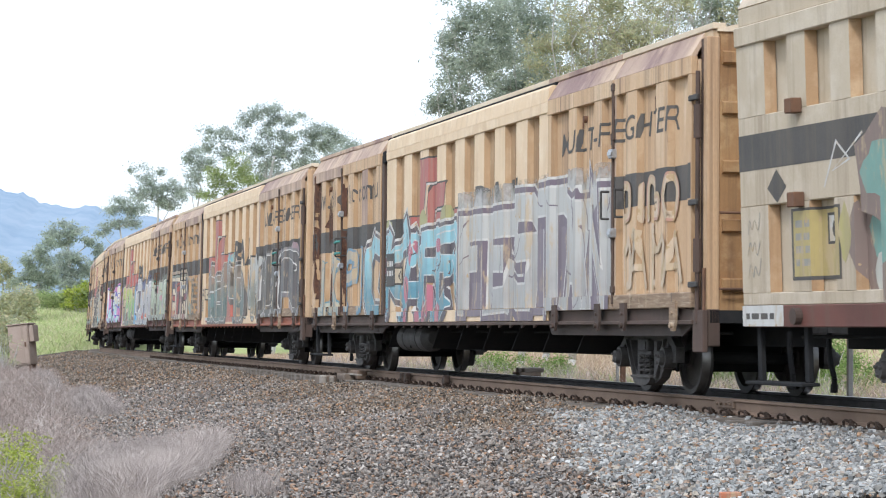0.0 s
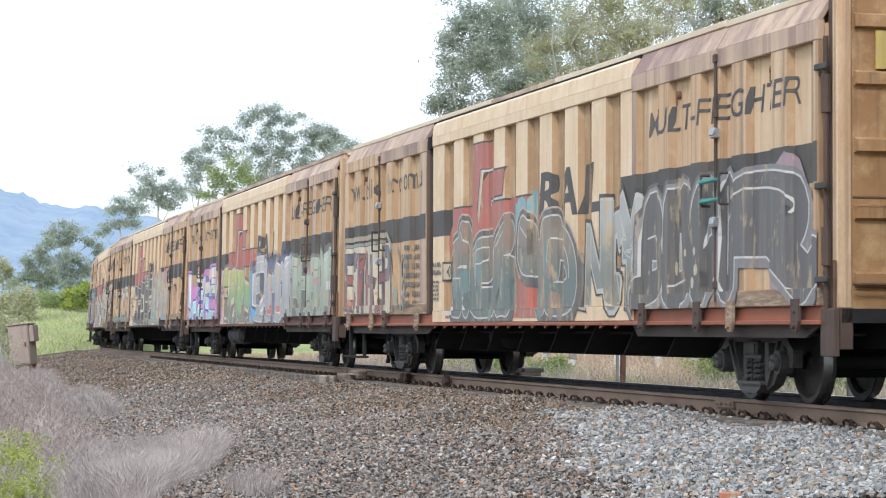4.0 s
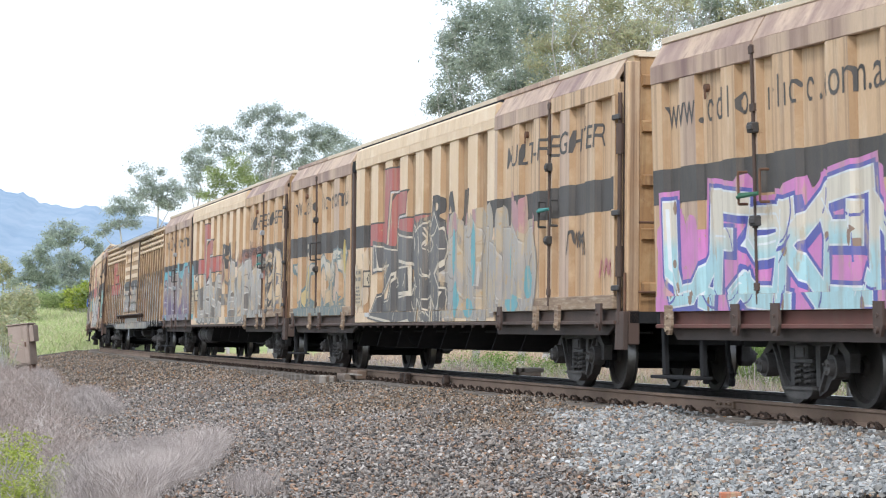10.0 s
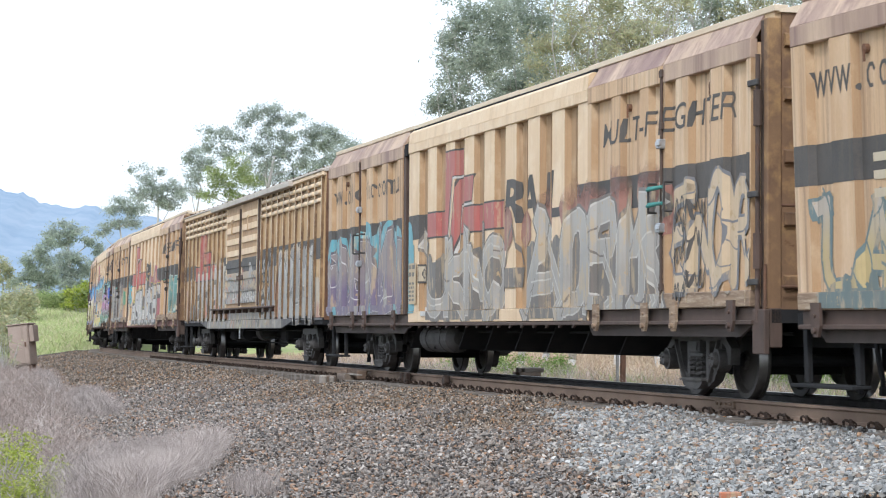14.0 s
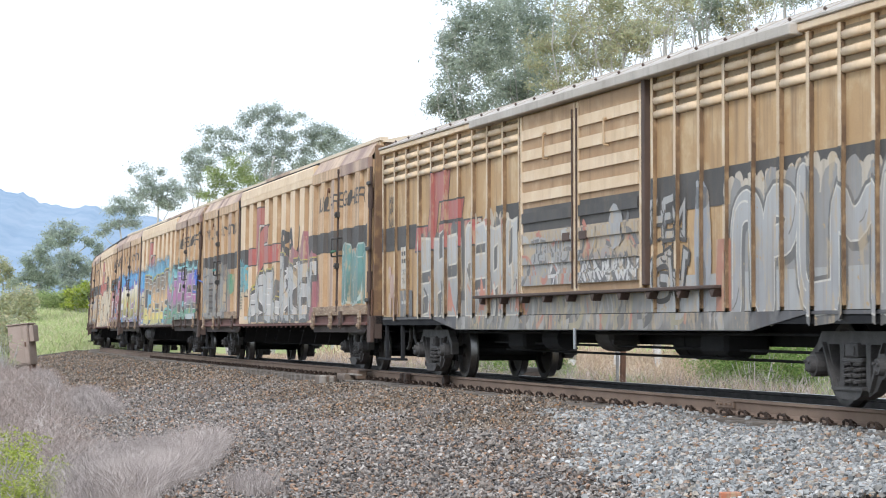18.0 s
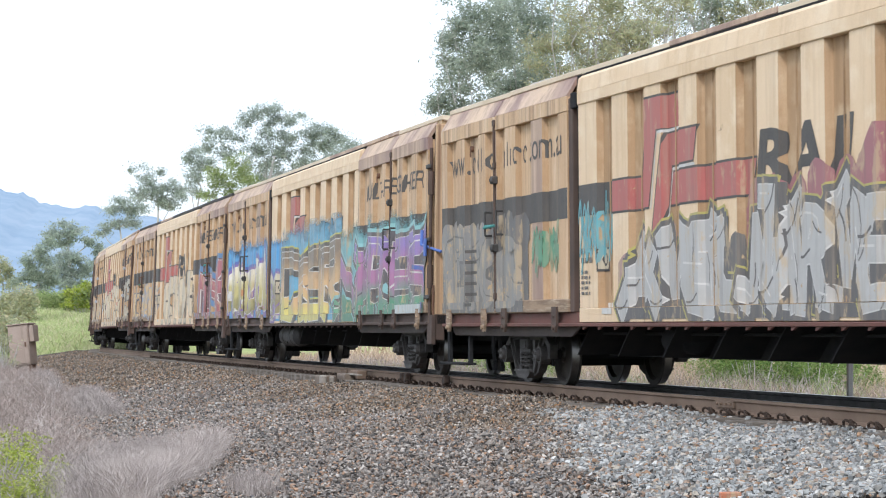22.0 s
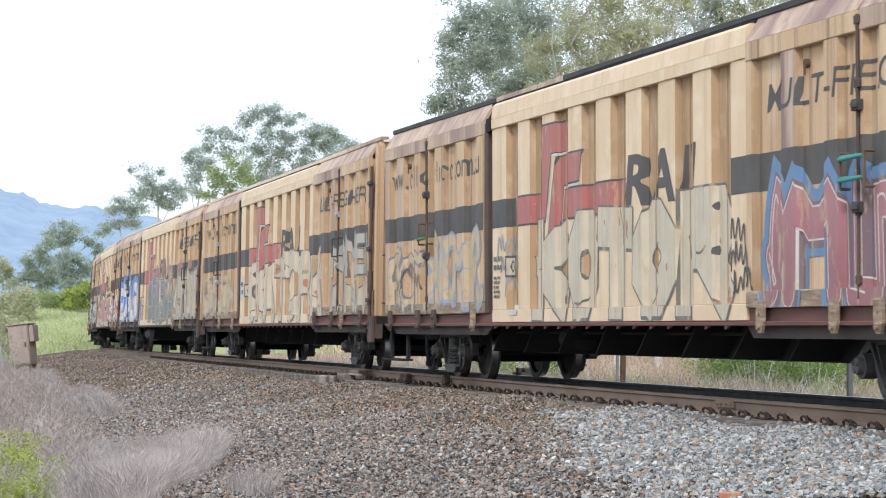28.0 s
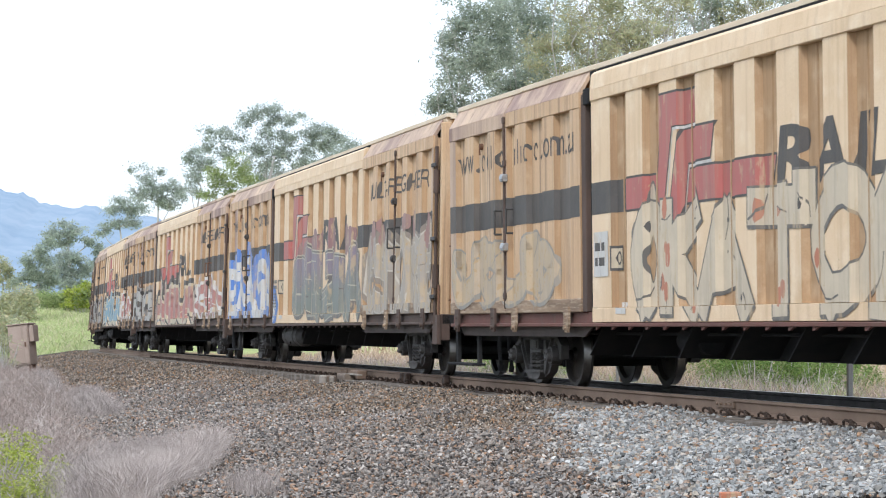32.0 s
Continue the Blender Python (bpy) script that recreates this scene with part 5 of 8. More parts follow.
def b_endwall(bm, sgn):
    x = sgn * (HALF - 0.06)
    box(bm, min(x, x + sgn * 0.03), max(x, x + sgn * 0.03), -1.2, 1.2, 1.05, 4.36)


def b_endrib(bm):
    prism(bm, [(-0.05, -0.1), (0.05, -0.06), (0.05, 0.06), (-0.05, 0.1)], -1.18, 1.18)


def b_valance(bm, a, b):
    prism(bm, [(a, 0.92), (a + 0.25, 0.74), (b - 0.5, 0.74), (b, 0.92)], -1.36, -1.33)


M["cord0"] = surface("teal_cord", [(0.06, 0.30, 0.27), (0.045, 0.22, 0.2)], 20, 0.7)
M["cord1"] = surface("green_cord", [(0.04, 0.17, 0.09), (0.03, 0.12, 0.07)], 20, 0.7)
# where cords are tied: along, height, colour
CORDS = {1: ((-8.96, 2.32, 0), (-8.96, 2.55, 0)), 2: ((9.0, 2.32, 0), (9.0, 2.55, 0)), 3: ((9.0, 2.36, 1), (-8.96, 2.36, 1)), 4: ((9.0, 2.5, 0),), 5: ((9.0, 2.36, 0), (9.0, 2.56, 0)),
         7: ((9.0, 2.36, 1), (-8.96, 2.4, 0)), 9: ((9.0, 2.36, 0), (9.0, 2.58, 0), (-8.96, 2.36, 1))}


def van(k, sill, roof):
    """A sliding-door bogie van."""
    r = random.Random(300 + k)
    w = new("goods_wagon")
    tan, cream, dt = M["tan"], M["cream"], M["door_tan"]
    use("core", "body_shell", tan, w, b_box, REAR + 0.06, HALF - 0.06, -1.28, 1.38, 1.05, 4.38)
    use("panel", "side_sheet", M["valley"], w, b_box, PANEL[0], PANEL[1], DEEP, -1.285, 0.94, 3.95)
    use("panel_head", "header", cream, w, b_box, PANEL[0], PANEL[1], -1.44, DEEP, 3.93, 4.09, 0.01)
    use("panel_head2", "cornice", cream, w, b_cornice, PANEL[0], PANEL[1])
    # the roof overhang's shade, put in as a dark strip above the cornice
    use("shadow_gap", "roof_gutter", M["dark"], w, b_box, PANEL[0], PANEL[1], -1.32, -1.2, 4.33, 4.378)
    use("panel_foot", "skirting", cream, w, b_box, PANEL[0], PANEL[1], -1.43, DEEP, 0.94, 1.13, 0.006)
    for i, (a, b) in enumerate(RIBS):
        use("rib%d" % i, "rib", cream, w, b_rib, a, b, 1.135, 3.93, DEEP, FACE, i > 0, i < len(RIBS) - 1)
    for i, (a, b) in enumerate(V_PANEL):
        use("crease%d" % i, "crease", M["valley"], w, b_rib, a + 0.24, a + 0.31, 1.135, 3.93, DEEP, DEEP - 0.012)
    for i, (a, b) in enumerate(DOORS):
        d = use("door%d" % i, "door", dt, w, b_box, a, b, D_DEEP, -1.3, 1.1, 4.06, label="tan ribbed sliding wagon door with streaked paint")
        use("dhead%d" % i, "door_rail", M["stained"] if r.random() < 0.6 else dt, d, b_box, a, b, -1.455, D_DEEP, 3.88, 4.1, 0.01)
        use("slope%d" % i, "sloped_top", M["stained"], d, b_slope, a, b)
        for j, (u, v) in enumerate(D_RIBS[i]):
            use("drib%d_%d" % (i, j), "rib", M["stained"] if r.random() < (0.75 if j == (3 if i % 2 == 0 else 0) else 0.25) else dt, d, b_rib, u, v, 1.27, 3.88, D_DEEP, D_FACE, j > 0, j < 3)
        use("kick%d" % i, "kick_board", M["kick"], d, b_box, a, b, -1.46, D_DEEP, 1.08, 1.27, 0.012)
        use("eye", "lifting_eye", M["rust"], d, b_eye, at=pose(a + (b - a) * 0.53, D_DEEP, 3.7))
        hx = b - 0.28 if i % 2 == 0 else a + 0.28
        use("handle", "handle", M["bogie"] if k % 3 else M["rust"], d, b_handle, at=pose(hx, -1.53, 2.28))
        for bx in ((a + 0.5, b - 0.58) if i % 2 == 0 else (a + 0.5, b - 0.55)):
            use("bracket", "roller_bracket", M["kick"] if r.random() < 0.4 else M["sill"], d, b_bracket, at=pose(bx, -1.46, 0))
    for x in (-8.96, 9.0):
        use("lockbar", "lock_bar", M["sill"], w, b_lockbar, at=pose(x, -1.46, 0))
        for z in (2.02, 3.06):
            use("lock", "lock", M["zinc"] if k in (1, 2, 5, 6, 10) else M["bogie"], w, b_lock, at=pose(x + 0.02, -1.47, z))
    for x, z, c in CORDS.get(k, ()):
        use("cord%d" % c, "tie_cord", M["cord%d" % c], w, lambda b: [tube(b, (-0.3, -1.545, 0.0), (0.3, -1.545, 0.015), 0.022, 8), tube(b, (-0.3, -1.53, 0.03), (0.3, -1.53, 0.02), 0.016, 8)], at=pose(x, 0, z), label="teal cord tied between door handles")
    use("seal", "door_post", M["dark"], w, b_box, -5.15, -4.95, -1.36, -1.28, 1.05, 4.36, 0.006)
    use("seal_edge", "door_edge", M["sill"], w, b_box, -5.345, -5.155, -1.43, -1.28, 1.08, 4.06, 0.01)
    use("seal_cap", "post_bracket", M["dark"], w, b_box, -5.2, -4.99, -1.45, -1.36, 3.9, 4.12, 0.012)
    frame_paint = M["end_brown"] if k in (5, 7) else dt
    use("end_post", "end_post", frame_paint, w, b_box, 12.25, 12.37, -1.37, -1.2, 1.05, 4.3, 0.012)
    use("end_web", "end_post_web", M["sill"], w, b_box, 12.06, 12.24, -1.33, -1.2, 0.62, 4.3, 0.006)
    use("end_foot", "end_post_foot", M["sill"], w, b_box, 12.1, 12.4, -1.36, -1.2, 0.62, 1.06, 0.012)
    for z in (1.32, 2.3, 3.55):
        use("hasp", "door_hasp", M["bogie"], w, b_box, 12.0, 12.3, -1.475, -1.44, 0, 0.07, 0.01, at=pose(0, 0, z))
    use("pole", "lock_pole", M["sill"], w, lambda b: [tube(b, (12.2, -1.42, 0.9), (12.2, -1.42, 3.9), 0.03, 8), tube(b, (12.2, -1.42, 1.5), (12.2, -1.42, 1.9), 0.055, 8), tube(b, (12.2, -1.42, 3.1), (12.2, -1.42, 3.5), 0.055, 8)])
    use("pole_foot", "corner_plate", M["sill"], w, b_box, 12.06, 12.42, -1.43, -1.36, 0.55, 1.05, 0.01)
    for s in (-1, 1):
        e = use("endwall%d" % s, "end_wall", M["end_brown"] if k in (5, 7) else M["end_tan"], w, b_endwall, s, at=pose(0.28 if s < 0 else 0, 0, 0))
        for z in (1.35, 2.05, 2.75, 3.45, 4.05):
            use("endrib", "end_rib", M["end_brown"] if k in (5, 7) else M["end_tan"], e, b_endrib, at=pose(s * (HALF - 0.02), 0, z, 0, 0, 0 if s > 0 else 180))
    use("end_sign", "end_sign", YELLOW, w, b_box, HALF + 0.0, HALF + 0.012, -0.95, -0.35, 3.55, 3.95, label="faded yellow square with a dark letter")
    use("grab", "grab_rail", M["rust"], w, lambda b: [tube(b, (HALF + 0.1, -1.25, z), (HALF + 0.1, -0.3, z), 0.016, 8) for z in (1.3, 2.2)] + [tube(b, (HALF - 0.02, -1.4, 1.0), (HALF - 0.02, -1.4, 1.55), 0.02, 8)])
    use("side_sill", "side_sill", sill, w, b_box, REAR, HALF - 0.3, -1.40, -1.33, 0.88, 1.08, 0.008)
    use("lip", "sill_lip", sill, w, b_box, REAR, HALF - 0.3, -1.46, -1.36, 0.88, 0.93, 0.008)
    for i in range(16):
        use("tooth", "sill_gusset", sill, w, lambda b: prism(b, [(-0.02, 0.88), (0.13, 0.88), (0.02, 0.84), (-0.02, 0.84)], -1.44, -1.41), at=pose(-4.75 + 0.66 * i, 0, 0))
    use("valance_a", "valance", M["under_brown"], w, b_valance, -11.9, -5.0)
    use("valance_b", "valance", M["under_brown"], w, b_valance, 5.6, 12.0)
    use("roof", "roof", M["roof"], w, b_arch, REAR, HALF, 1.24, 4.39, 0.2, 0.03)
    n = 7
    for i in range(n):
        a = REAR + (HALF - REAR) * i / n
        use("edge", "roof_edge", roof if r.random() < 0.8 else M["stained"], w, b_box, 0.0, (HALF - REAR) / n - 0.012, -1.30, -1.13, 4.38, 4.455, 0.008, at=pose(a, 0, r.uniform(-0.008, 0.008), 0, r.uniform(-0.12, 0.12)))
    if k == 8:
        use("strap", "tie_strap", spray((0.02, 0.12, 0.5), wear=0.0), w, lambda b: [tube(b, (11.9, -1.5, 2.5), (11.95, -1.52, 2.25), 0.03, 8), tube(b, (11.95, -1.52, 2.25), (12.5, -1.3, 2.12), 0.025, 8), tube(b, (12.15, -1.5, 2.35), (12.15, -1.5, 2.05), 0.03, 8)], label="blue woven tie strap")
    if k == 7:
        use("patch", "roof_patch", WHITE, w, b_box, -7.6, -6.6, -1.29, -1.12, 4.45, 4.475, 0.004, label="white patch on the roof edge")
    underframe(w, k in (1, 3, 5, 8, 11, 13), sill)
    for x in BOGIES:
        bogie(w, x)
    p = Paint()
    livery(p)
    p.put("livery_paint", w, "faded black band, red arrow sign and black lettering")
    p = Paint(z0=1.136)
    p.lift = 0.007
    art(k, p)
    g = put_words(p, w, "large weathered spray-painted letters")
    for y, z0, z1, skip in ((-1.46, 1.085, 1.268, FOOT_DOORS), (-1.43, 0.945, 1.128, FOOT_PANEL)):
        p = Paint([-30, -12.4, -8.96, -5.36, -4.93, 5.82, 9.0, 12.05, 30], [y] * 9, z0, z1)
        p.skip = skip
        art(k, p)
        foot = p.put("graffiti_foot", g)
        if foot:
            foot["kind"] = "stuff"
    return w


# the covered van with louvres
L_HALF = 12.0
L_POSTS = [-11.82 + 0.905 * i for i in range(11)] + [3.32 + 0.848 * i for i in range(11)]
L_X, L_Y = [], []
for x in sorted(L_POSTS):
    L_X += [x - 0.051, x - 0.045, x + 0.045, x + 0.051]
    L_Y += [-1.324, -1.376, -1.376, -1.324]
L_X = [-12.1] + L_X + [12.1]
L_Y = [-1.324] + L_Y + [-1.324]
L_SIDES = [(x + 0.045, x + 0.051) for x in L_POSTS]


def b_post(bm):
    """A deep folded post, its +x flank in a darker brown."""
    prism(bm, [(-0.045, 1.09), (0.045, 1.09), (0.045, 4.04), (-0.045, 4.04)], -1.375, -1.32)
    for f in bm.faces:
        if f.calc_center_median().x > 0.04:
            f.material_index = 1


def b_slat(bm, length):
    """A rounded pressed louvre slat."""
    prof = [(0.0, -0.056), (-0.04, -0.05), (-0.05, -0.02), (-0.045, 0.03), (0.0, 0.056)]
    a = [bm.verts.new((0.05, y, z)) for y, z in prof]
    b = [bm.verts.new((length - 0.05, y, z)) for y, z in prof]
    bm.faces.new(a)
    bm.faces.new(b[::-1])
    for i in range(len(a)):
        j = (i + 1) % len(a)
        f = bm.faces.new((a[j], a[i], b[i], b[j]))
        f.smooth = True
    bmesh.ops.recalc_face_normals(bm, faces=bm.faces)


def louvre_van():
    w = new("louvre_wagon")
    tan, cream = M["tan"], M["cream"]
    brown = surface("louvre_van_paint", [(0.53, 0.35, 0.18), (0.45, 0.285, 0.14), (0.60, 0.44, 0.26)], 0.7, 0.65, streak=0.8, rust=0.16, dirt=(0.19, 0.115, 0.07))
    M["vent_tan"] = surface("dark_tan_vent_paint", [(0.32, 0.24, 0.145), (0.24, 0.18, 0.11)], 2.0, 0.8)
    M["post_cream"] = surface("worn_cream_post_paint", [(0.66, 0.52, 0.36), (0.58, 0.43, 0.27), (0.72, 0.62, 0.48)], 1.2, 0.6, streak=0.5, rust=0.2, dirt=(0.25, 0.15, 0.08))
    M["post_flank"] = surface("dark_brown_flank", [(0.3, 0.19, 0.1), (0.15, 0.095, 0.06), (0.4, 0.27, 0.15)], 1.6, 0.8, streak=0.8, rust=0.2, dirt=(0.05, 0.035, 0.028))
    use("l_core", "body_shell", tan, w, b_box, -L_HALF + 0.05, L_HALF - 0.05, -1.29, 1.36, 1.03, 4.2)
    use("l_sheet", "side_sheet", brown, w, b_box, -L_HALF, L_HALF, -1.32, -1.28, 1.05, 4.08)
    # a darker tan sheet fills the gaps between the louvre slats
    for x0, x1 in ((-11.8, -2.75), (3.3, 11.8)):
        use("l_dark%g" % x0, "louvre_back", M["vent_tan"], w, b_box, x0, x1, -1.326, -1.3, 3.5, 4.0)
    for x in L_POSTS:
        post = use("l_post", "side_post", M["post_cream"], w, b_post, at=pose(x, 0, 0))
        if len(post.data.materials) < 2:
            post.data.materials.append(M["post_flank"])
    for row in range(3):
        z = 3.56 + 0.175 * row
        for a, b in zip(sorted(L_POSTS), sorted(L_POSTS)[1:]):
            if b - a < 1.2:
                use("slat%.2f" % (b - a), "louvre_slat", cream, w, b_slat, b - a, at=pose(a, -1.325, z))
    for i, (a, b) in enumerate(((-2.6, 0.12), (0.2, 2.95))):
        d = use("l_door%d" % i, "door", M["valley"], w, b_box, a, b, -1.375, -1.33, 1.365, 4.0, label="cream sliding door with pressed level ribs")
        for z in [1.55 + 0.31 * j for j in range(8)]:
            use("l_drib%d" % i, "rib", M["band"] if 2.2 < z < 2.75 else (cream if z > 2.3 else M["beige"]), d, lambda bm: prism(bm, [(a + 0.1, -0.08), (b - 0.1, -0.08), (b - 0.1, 0.07), (a + 0.1, 0.07)], -0.03, 0.0), at=pose(0, -1.375, z))
        for x in (a, b - 0.07):
            use("l_stile%g" % x, "stile", M["post_cream"], d, b_box, x, x + 0.07, -1.4, -1.36, 1.365, 4.0, 0.008)
        use("l_handle", "handle", tan, d, b_handle, at=pose((a + b) / 2, -1.45, 3.3))
        use("l_lockrod%d" % i, "lock_rod", M["sill"], d, b_tube, (0, 0, 1.4), (0, 0, 3.9), 0.014, 8, at=pose(b - 0.06 if i == 0 else a + 0.06, -1.42, 0))
        use("l_plate", "lock_plate", M["sill"], d, b_box, -0.17, 0.15, -1.43, -1.4, 2.07, 2.19, 0.01, at=pose(b - 0.35 if i == 0 else a + 0.35, 0, 0))
    use("l_post2", "door_post", M["sill"], w, b_box, 2.97, 3.1, -1.4, -1.3, 1.4, 4.05, 0.01)
    use("l_rail", "door_rail", M["silver"], w, b_box, -5.2, 8.2, -1.5, -1.32, 4.03, 4.16, 0.012, label="rusty silver sliding-door rail")
    use("l_rail2", "eave", cream, w, b_box, -L_HALF, L_HALF, -1.4, -1.25, 4.06, 4.15, 0.012)
    use("l_eave_lip", "eave_lip", M["silver"], w, b_box, -L_HALF, L_HALF, -1.42, -1.25, 4.15, 4.19, 0.008)
    use("l_ledge", "door_ledge", M["sill"], w, b_box, -5.1, 5.75, -1.47, -1.31, 1.315, 1.36, 0.01)
    for i in range(10):
        use("l_gusset", "gusset", M["sill"], w, lambda bm: prism(bm, [(-0.02, 1.22), (0.02, 1.22), (0.1, 1.31), (-0.1, 1.31)], -1.45, -1.32), at=pose(-4.7 + i * 1.15, 0, 0))
    use("l_belly", "fishbelly_sill", surface("slate_grey_sill_paint", [(0.14, 0.14, 0.145), (0.1, 0.1, 0.105), (0.19, 0.18, 0.17)], 1.0, 0.75, streak=0.5, rust=0.15), w, lambda bm: prism(bm, [(-11.95, 1.04), (11.95, 1.04), (11.95, 1.0), (8.2, 1.0), (6.6, 0.82), (-6.6, 0.82), (-8.2, 1.0), (-11.95, 1.0)], -1.345, -1.32), label="grey sill that deepens amidships")
    use("l_roof", "roof", M["silver"], w, b_arch, -L_HALF - 0.05, L_HALF + 0.05, 1.36, 4.18, 0.42, 0.03, label="weathered silver corrugated roof")
    for i in range(24):
        x = -L_HALF + 0.5 + i * 0.99
        use("l_seam", "roof_seam", M["silver"], w, b_arch, -0.02, 0.02, 1.37, 4.185, 0.43, 0.0, at=pose(x, 0, 0))
        use("l_bolt", "roof_bolt", M["sill"], w, b_tube, (0, -1.3, 4.24), (0, -1.325, 4.26), 0.02, 8, at=pose(x + 0.45, 0, 0))
    for s in (-1, 1):
        e = use("l_end%d" % s, "end_wall", M["rust"], w, b_box, min(s * 11.94, s * 12.02), max(s * 11.94, s * 12.02), -1.3, 1.3, 1.0, 4.2)
        for z in (1.5, 2.2, 2.9, 3.6):
            use("endrib2", "end_rib", M["rust"], e, b_endrib, at=pose(s * 12.05, 0, z, 0, 0, 0 if s > 0 else 180))
    underframe(w, False, M["sill"], L_HALF, False)
    for z, y in ((0.62, -0.7), (0.5, -0.5), (0.7, 0.3)):
        use("l_rod%g" % z, "brake_rod", M["dark"], w, b_tube, (-6.5, y, z), (7.5, y, z - 0.05), 0.018, 6)
    for x in (4.2, -4.6):
        use("l_chest", "equipment_box", M["dark"], w, b_box, -0.45, 0.45, -0.3, 0.3, 0.52, 0.9, 0.05, at=pose(x, -0.6, 0))
    use("l_tank", "air_tank", M["bogie"], w, lambda bm: (tube(bm, (-0.3, 0, 0), (0.3, 0, 0), 0.24, 24), tube(bm, (0.3, 0, 0), (0.36, 0, 0), 0.24, 24, 0.18)), at=pose(-0.4, -0.6, 0.76), label="round steel air reservoir")
    use("l_strap", "tank_bracket", M["bogie"], w, b_box, -0.02, 0.02, -0.2, 0.2, 0.62, 0.68, 0.004, at=pose(-0.02, -0.6, 0))
    use("l_cyl", "brake_cylinder", M["dark"], w, b_tank, at=pose(2.4, -0.2, 0.68))
    use("l_lever", "brake_lever", M["zinc"], w, b_box, -0.03, 0.03, -1.38, -1.35, 0.56, 0.85, 0.005, at=pose(0, 0, 0))
    for x in (-0.95, -0.75):
        use("l_hanger", "hanger", M["dark"], w, b_box, -0.025, 0.025, -0.62, -0.58, 0.65, 0.92, 0.004, at=pose(x, 0, 0))
    for j, pts in enumerate((((-11.3, -0.95, 0.98), (-11.15, -1.0, 0.8), (-11.2, -1.0, 0.6), (-11.5, -0.95, 0.5), (-11.8, -0.9, 0.47)), ((-10.9, -1.0, 0.95), (-10.85, -1.0, 0.7), (-10.6, -1.0, 0.48), (-10.3, -0.95, 0.42)))):
        use("l_hose%d" % j, "brake_hose", M["bogie"], w, lambda bm: [tube(bm, a, b, 0.035, 8) for a, b in zip(pts, pts[1:])])
    for x in (-9.1, 8.9):
        bogie(w, x)
    p = Paint(L_X, L_Y, 0.84, 4.0)
    for x0, x1, z0, z1 in ((-11.88, -9.4, 2.25, 2.68), (3.2, 11.85, 2.3, 2.75), (-4.2, -2.75, 2.3, 2.75)):
        p = Paint(L_X, L_Y, 0.84, 4.0)
        p.skip = L_SIDES
        p.rect(x0, x1, z0, z1, INK)
        p.put("painted_band", w, "faded black painted band")
    p = Paint(L_X, L_Y, 0.84, 4.0)
    quads = ([(-8.4, 3.0), (-7.2, 3.0), (-7.05, 3.5), (-8.2, 3.5)], [(-8.7, 2.2), (-8.1, 2.2), (-7.8, 3.0), (-8.4, 3.0)], [(-7.7, 2.66), (-6.3, 2.66), (-6.15, 2.97), (-7.6, 2.97)], [(-9.5, 2.2), (-8.7, 2.2), (-8.6, 2.6), (-9.4, 2.6)], [(-7.9, 2.2), (-5.2, 2.2), (-5.05, 2.6), (-7.8, 2.6)])
    for q in quads:
        p.line([*q, q[0]], 0.06, INK)
    for q in quads:
        p.poly(q, RED)
    p.put("arrow_sign", w, "faded red painted arrow sign")
    p = Paint(L_X, L_Y, 0.84, 4.0)
    p.skip = L_SIDES
    p.lift = 0.003
    pale_halo = spray((0.56, 0.48, 0.38), wear=0.6)
    cloud(p, -6.3, -3.4, 2.45, 0.1, pale_halo, 9, 0.17, 4, 2.2)
    cloud(p, 5.9, 10.9, 2.5, 0.1, pale_halo, 22, 0.13, 5, 2.2)
    cloud(p, 5.9, 10.9, 2.3, 0.1, spray((0.25, 0.245, 0.245), wear=0.3), 9, 0.25, 15, 1.05)
    cloud(p, -9.2, -2.8, 2.35, 0.06, spray((0.055, 0.055, 0.06), wear=0.35), 12, 0.22, 16, 1.05)
    cloud(p, 10.9, 11.75, 1.7, 0.1, spray((0.42, 0.17, 0.12), (0.50, 0.42, 0.32), 1.1, 1.7, wear=0.5), 3, 0.2, 6, 1.05)
    p.next()
    p.rect(-9.4, -2.7, 1.05, 1.3, spray((0.22, 0.21, 0.2), wear=0.6))
    p.rect(3.3, 10.9, 1.05, 1.5, SILVER)
    dots(p, -6.2, -3.0, 2.1, 2.5, spray((0.45, 0.14, 0.08)), 7, 0.2, 9)
    # five broad block letters with cream edges and black cuts
    silver, edge_paint, black, flame = spray((0.34, 0.335, 0.33), (0.44, 0.43, 0.42), 1.0, 2.4, wear=0.55), spray((0.66, 0.61, 0.52), wear=0.4), spray((0.05, 0.05, 0.056), wear=0.2), spray((0.52, 0.17, 0.1), wear=0.5)
    for j, (x0, x1, top, cuts) in enumerate(((-9.1, -6.35, 2.38, ((-7.6, 2.25, 0.16, 0.24), (-8.6, 1.73, 0.44, 0.1), (-6.75, 1.8, 0.42, 0.11), (-7.75, 1.25, 0.14, 0.22), (-8.75, 1.25, 0.2, 0.16))),
                                             (-6.0, -4.8, 2.5, ((-4.95, 2.12, 0.42, 0.08), (-5.0, 1.55, 0.45, 0.09), (-5.75, 1.8, 0.12, 0.12))),
                                             (-4.65, -3.75, 2.42, ((-4.2, 1.95, 0.1, 0.2), (-4.2, 1.2, 0.12, 0.3))),
                                             (-3.6, -2.85, 2.5, ((-3.35, 2.1, 0.1, 0.3), (-2.95, 1.4, 0.14, 0.25))))):
        p.next()
        for grow, m in ((0.05, edge_paint), (0.0, silver)):
            rr = random.Random(60 + j)
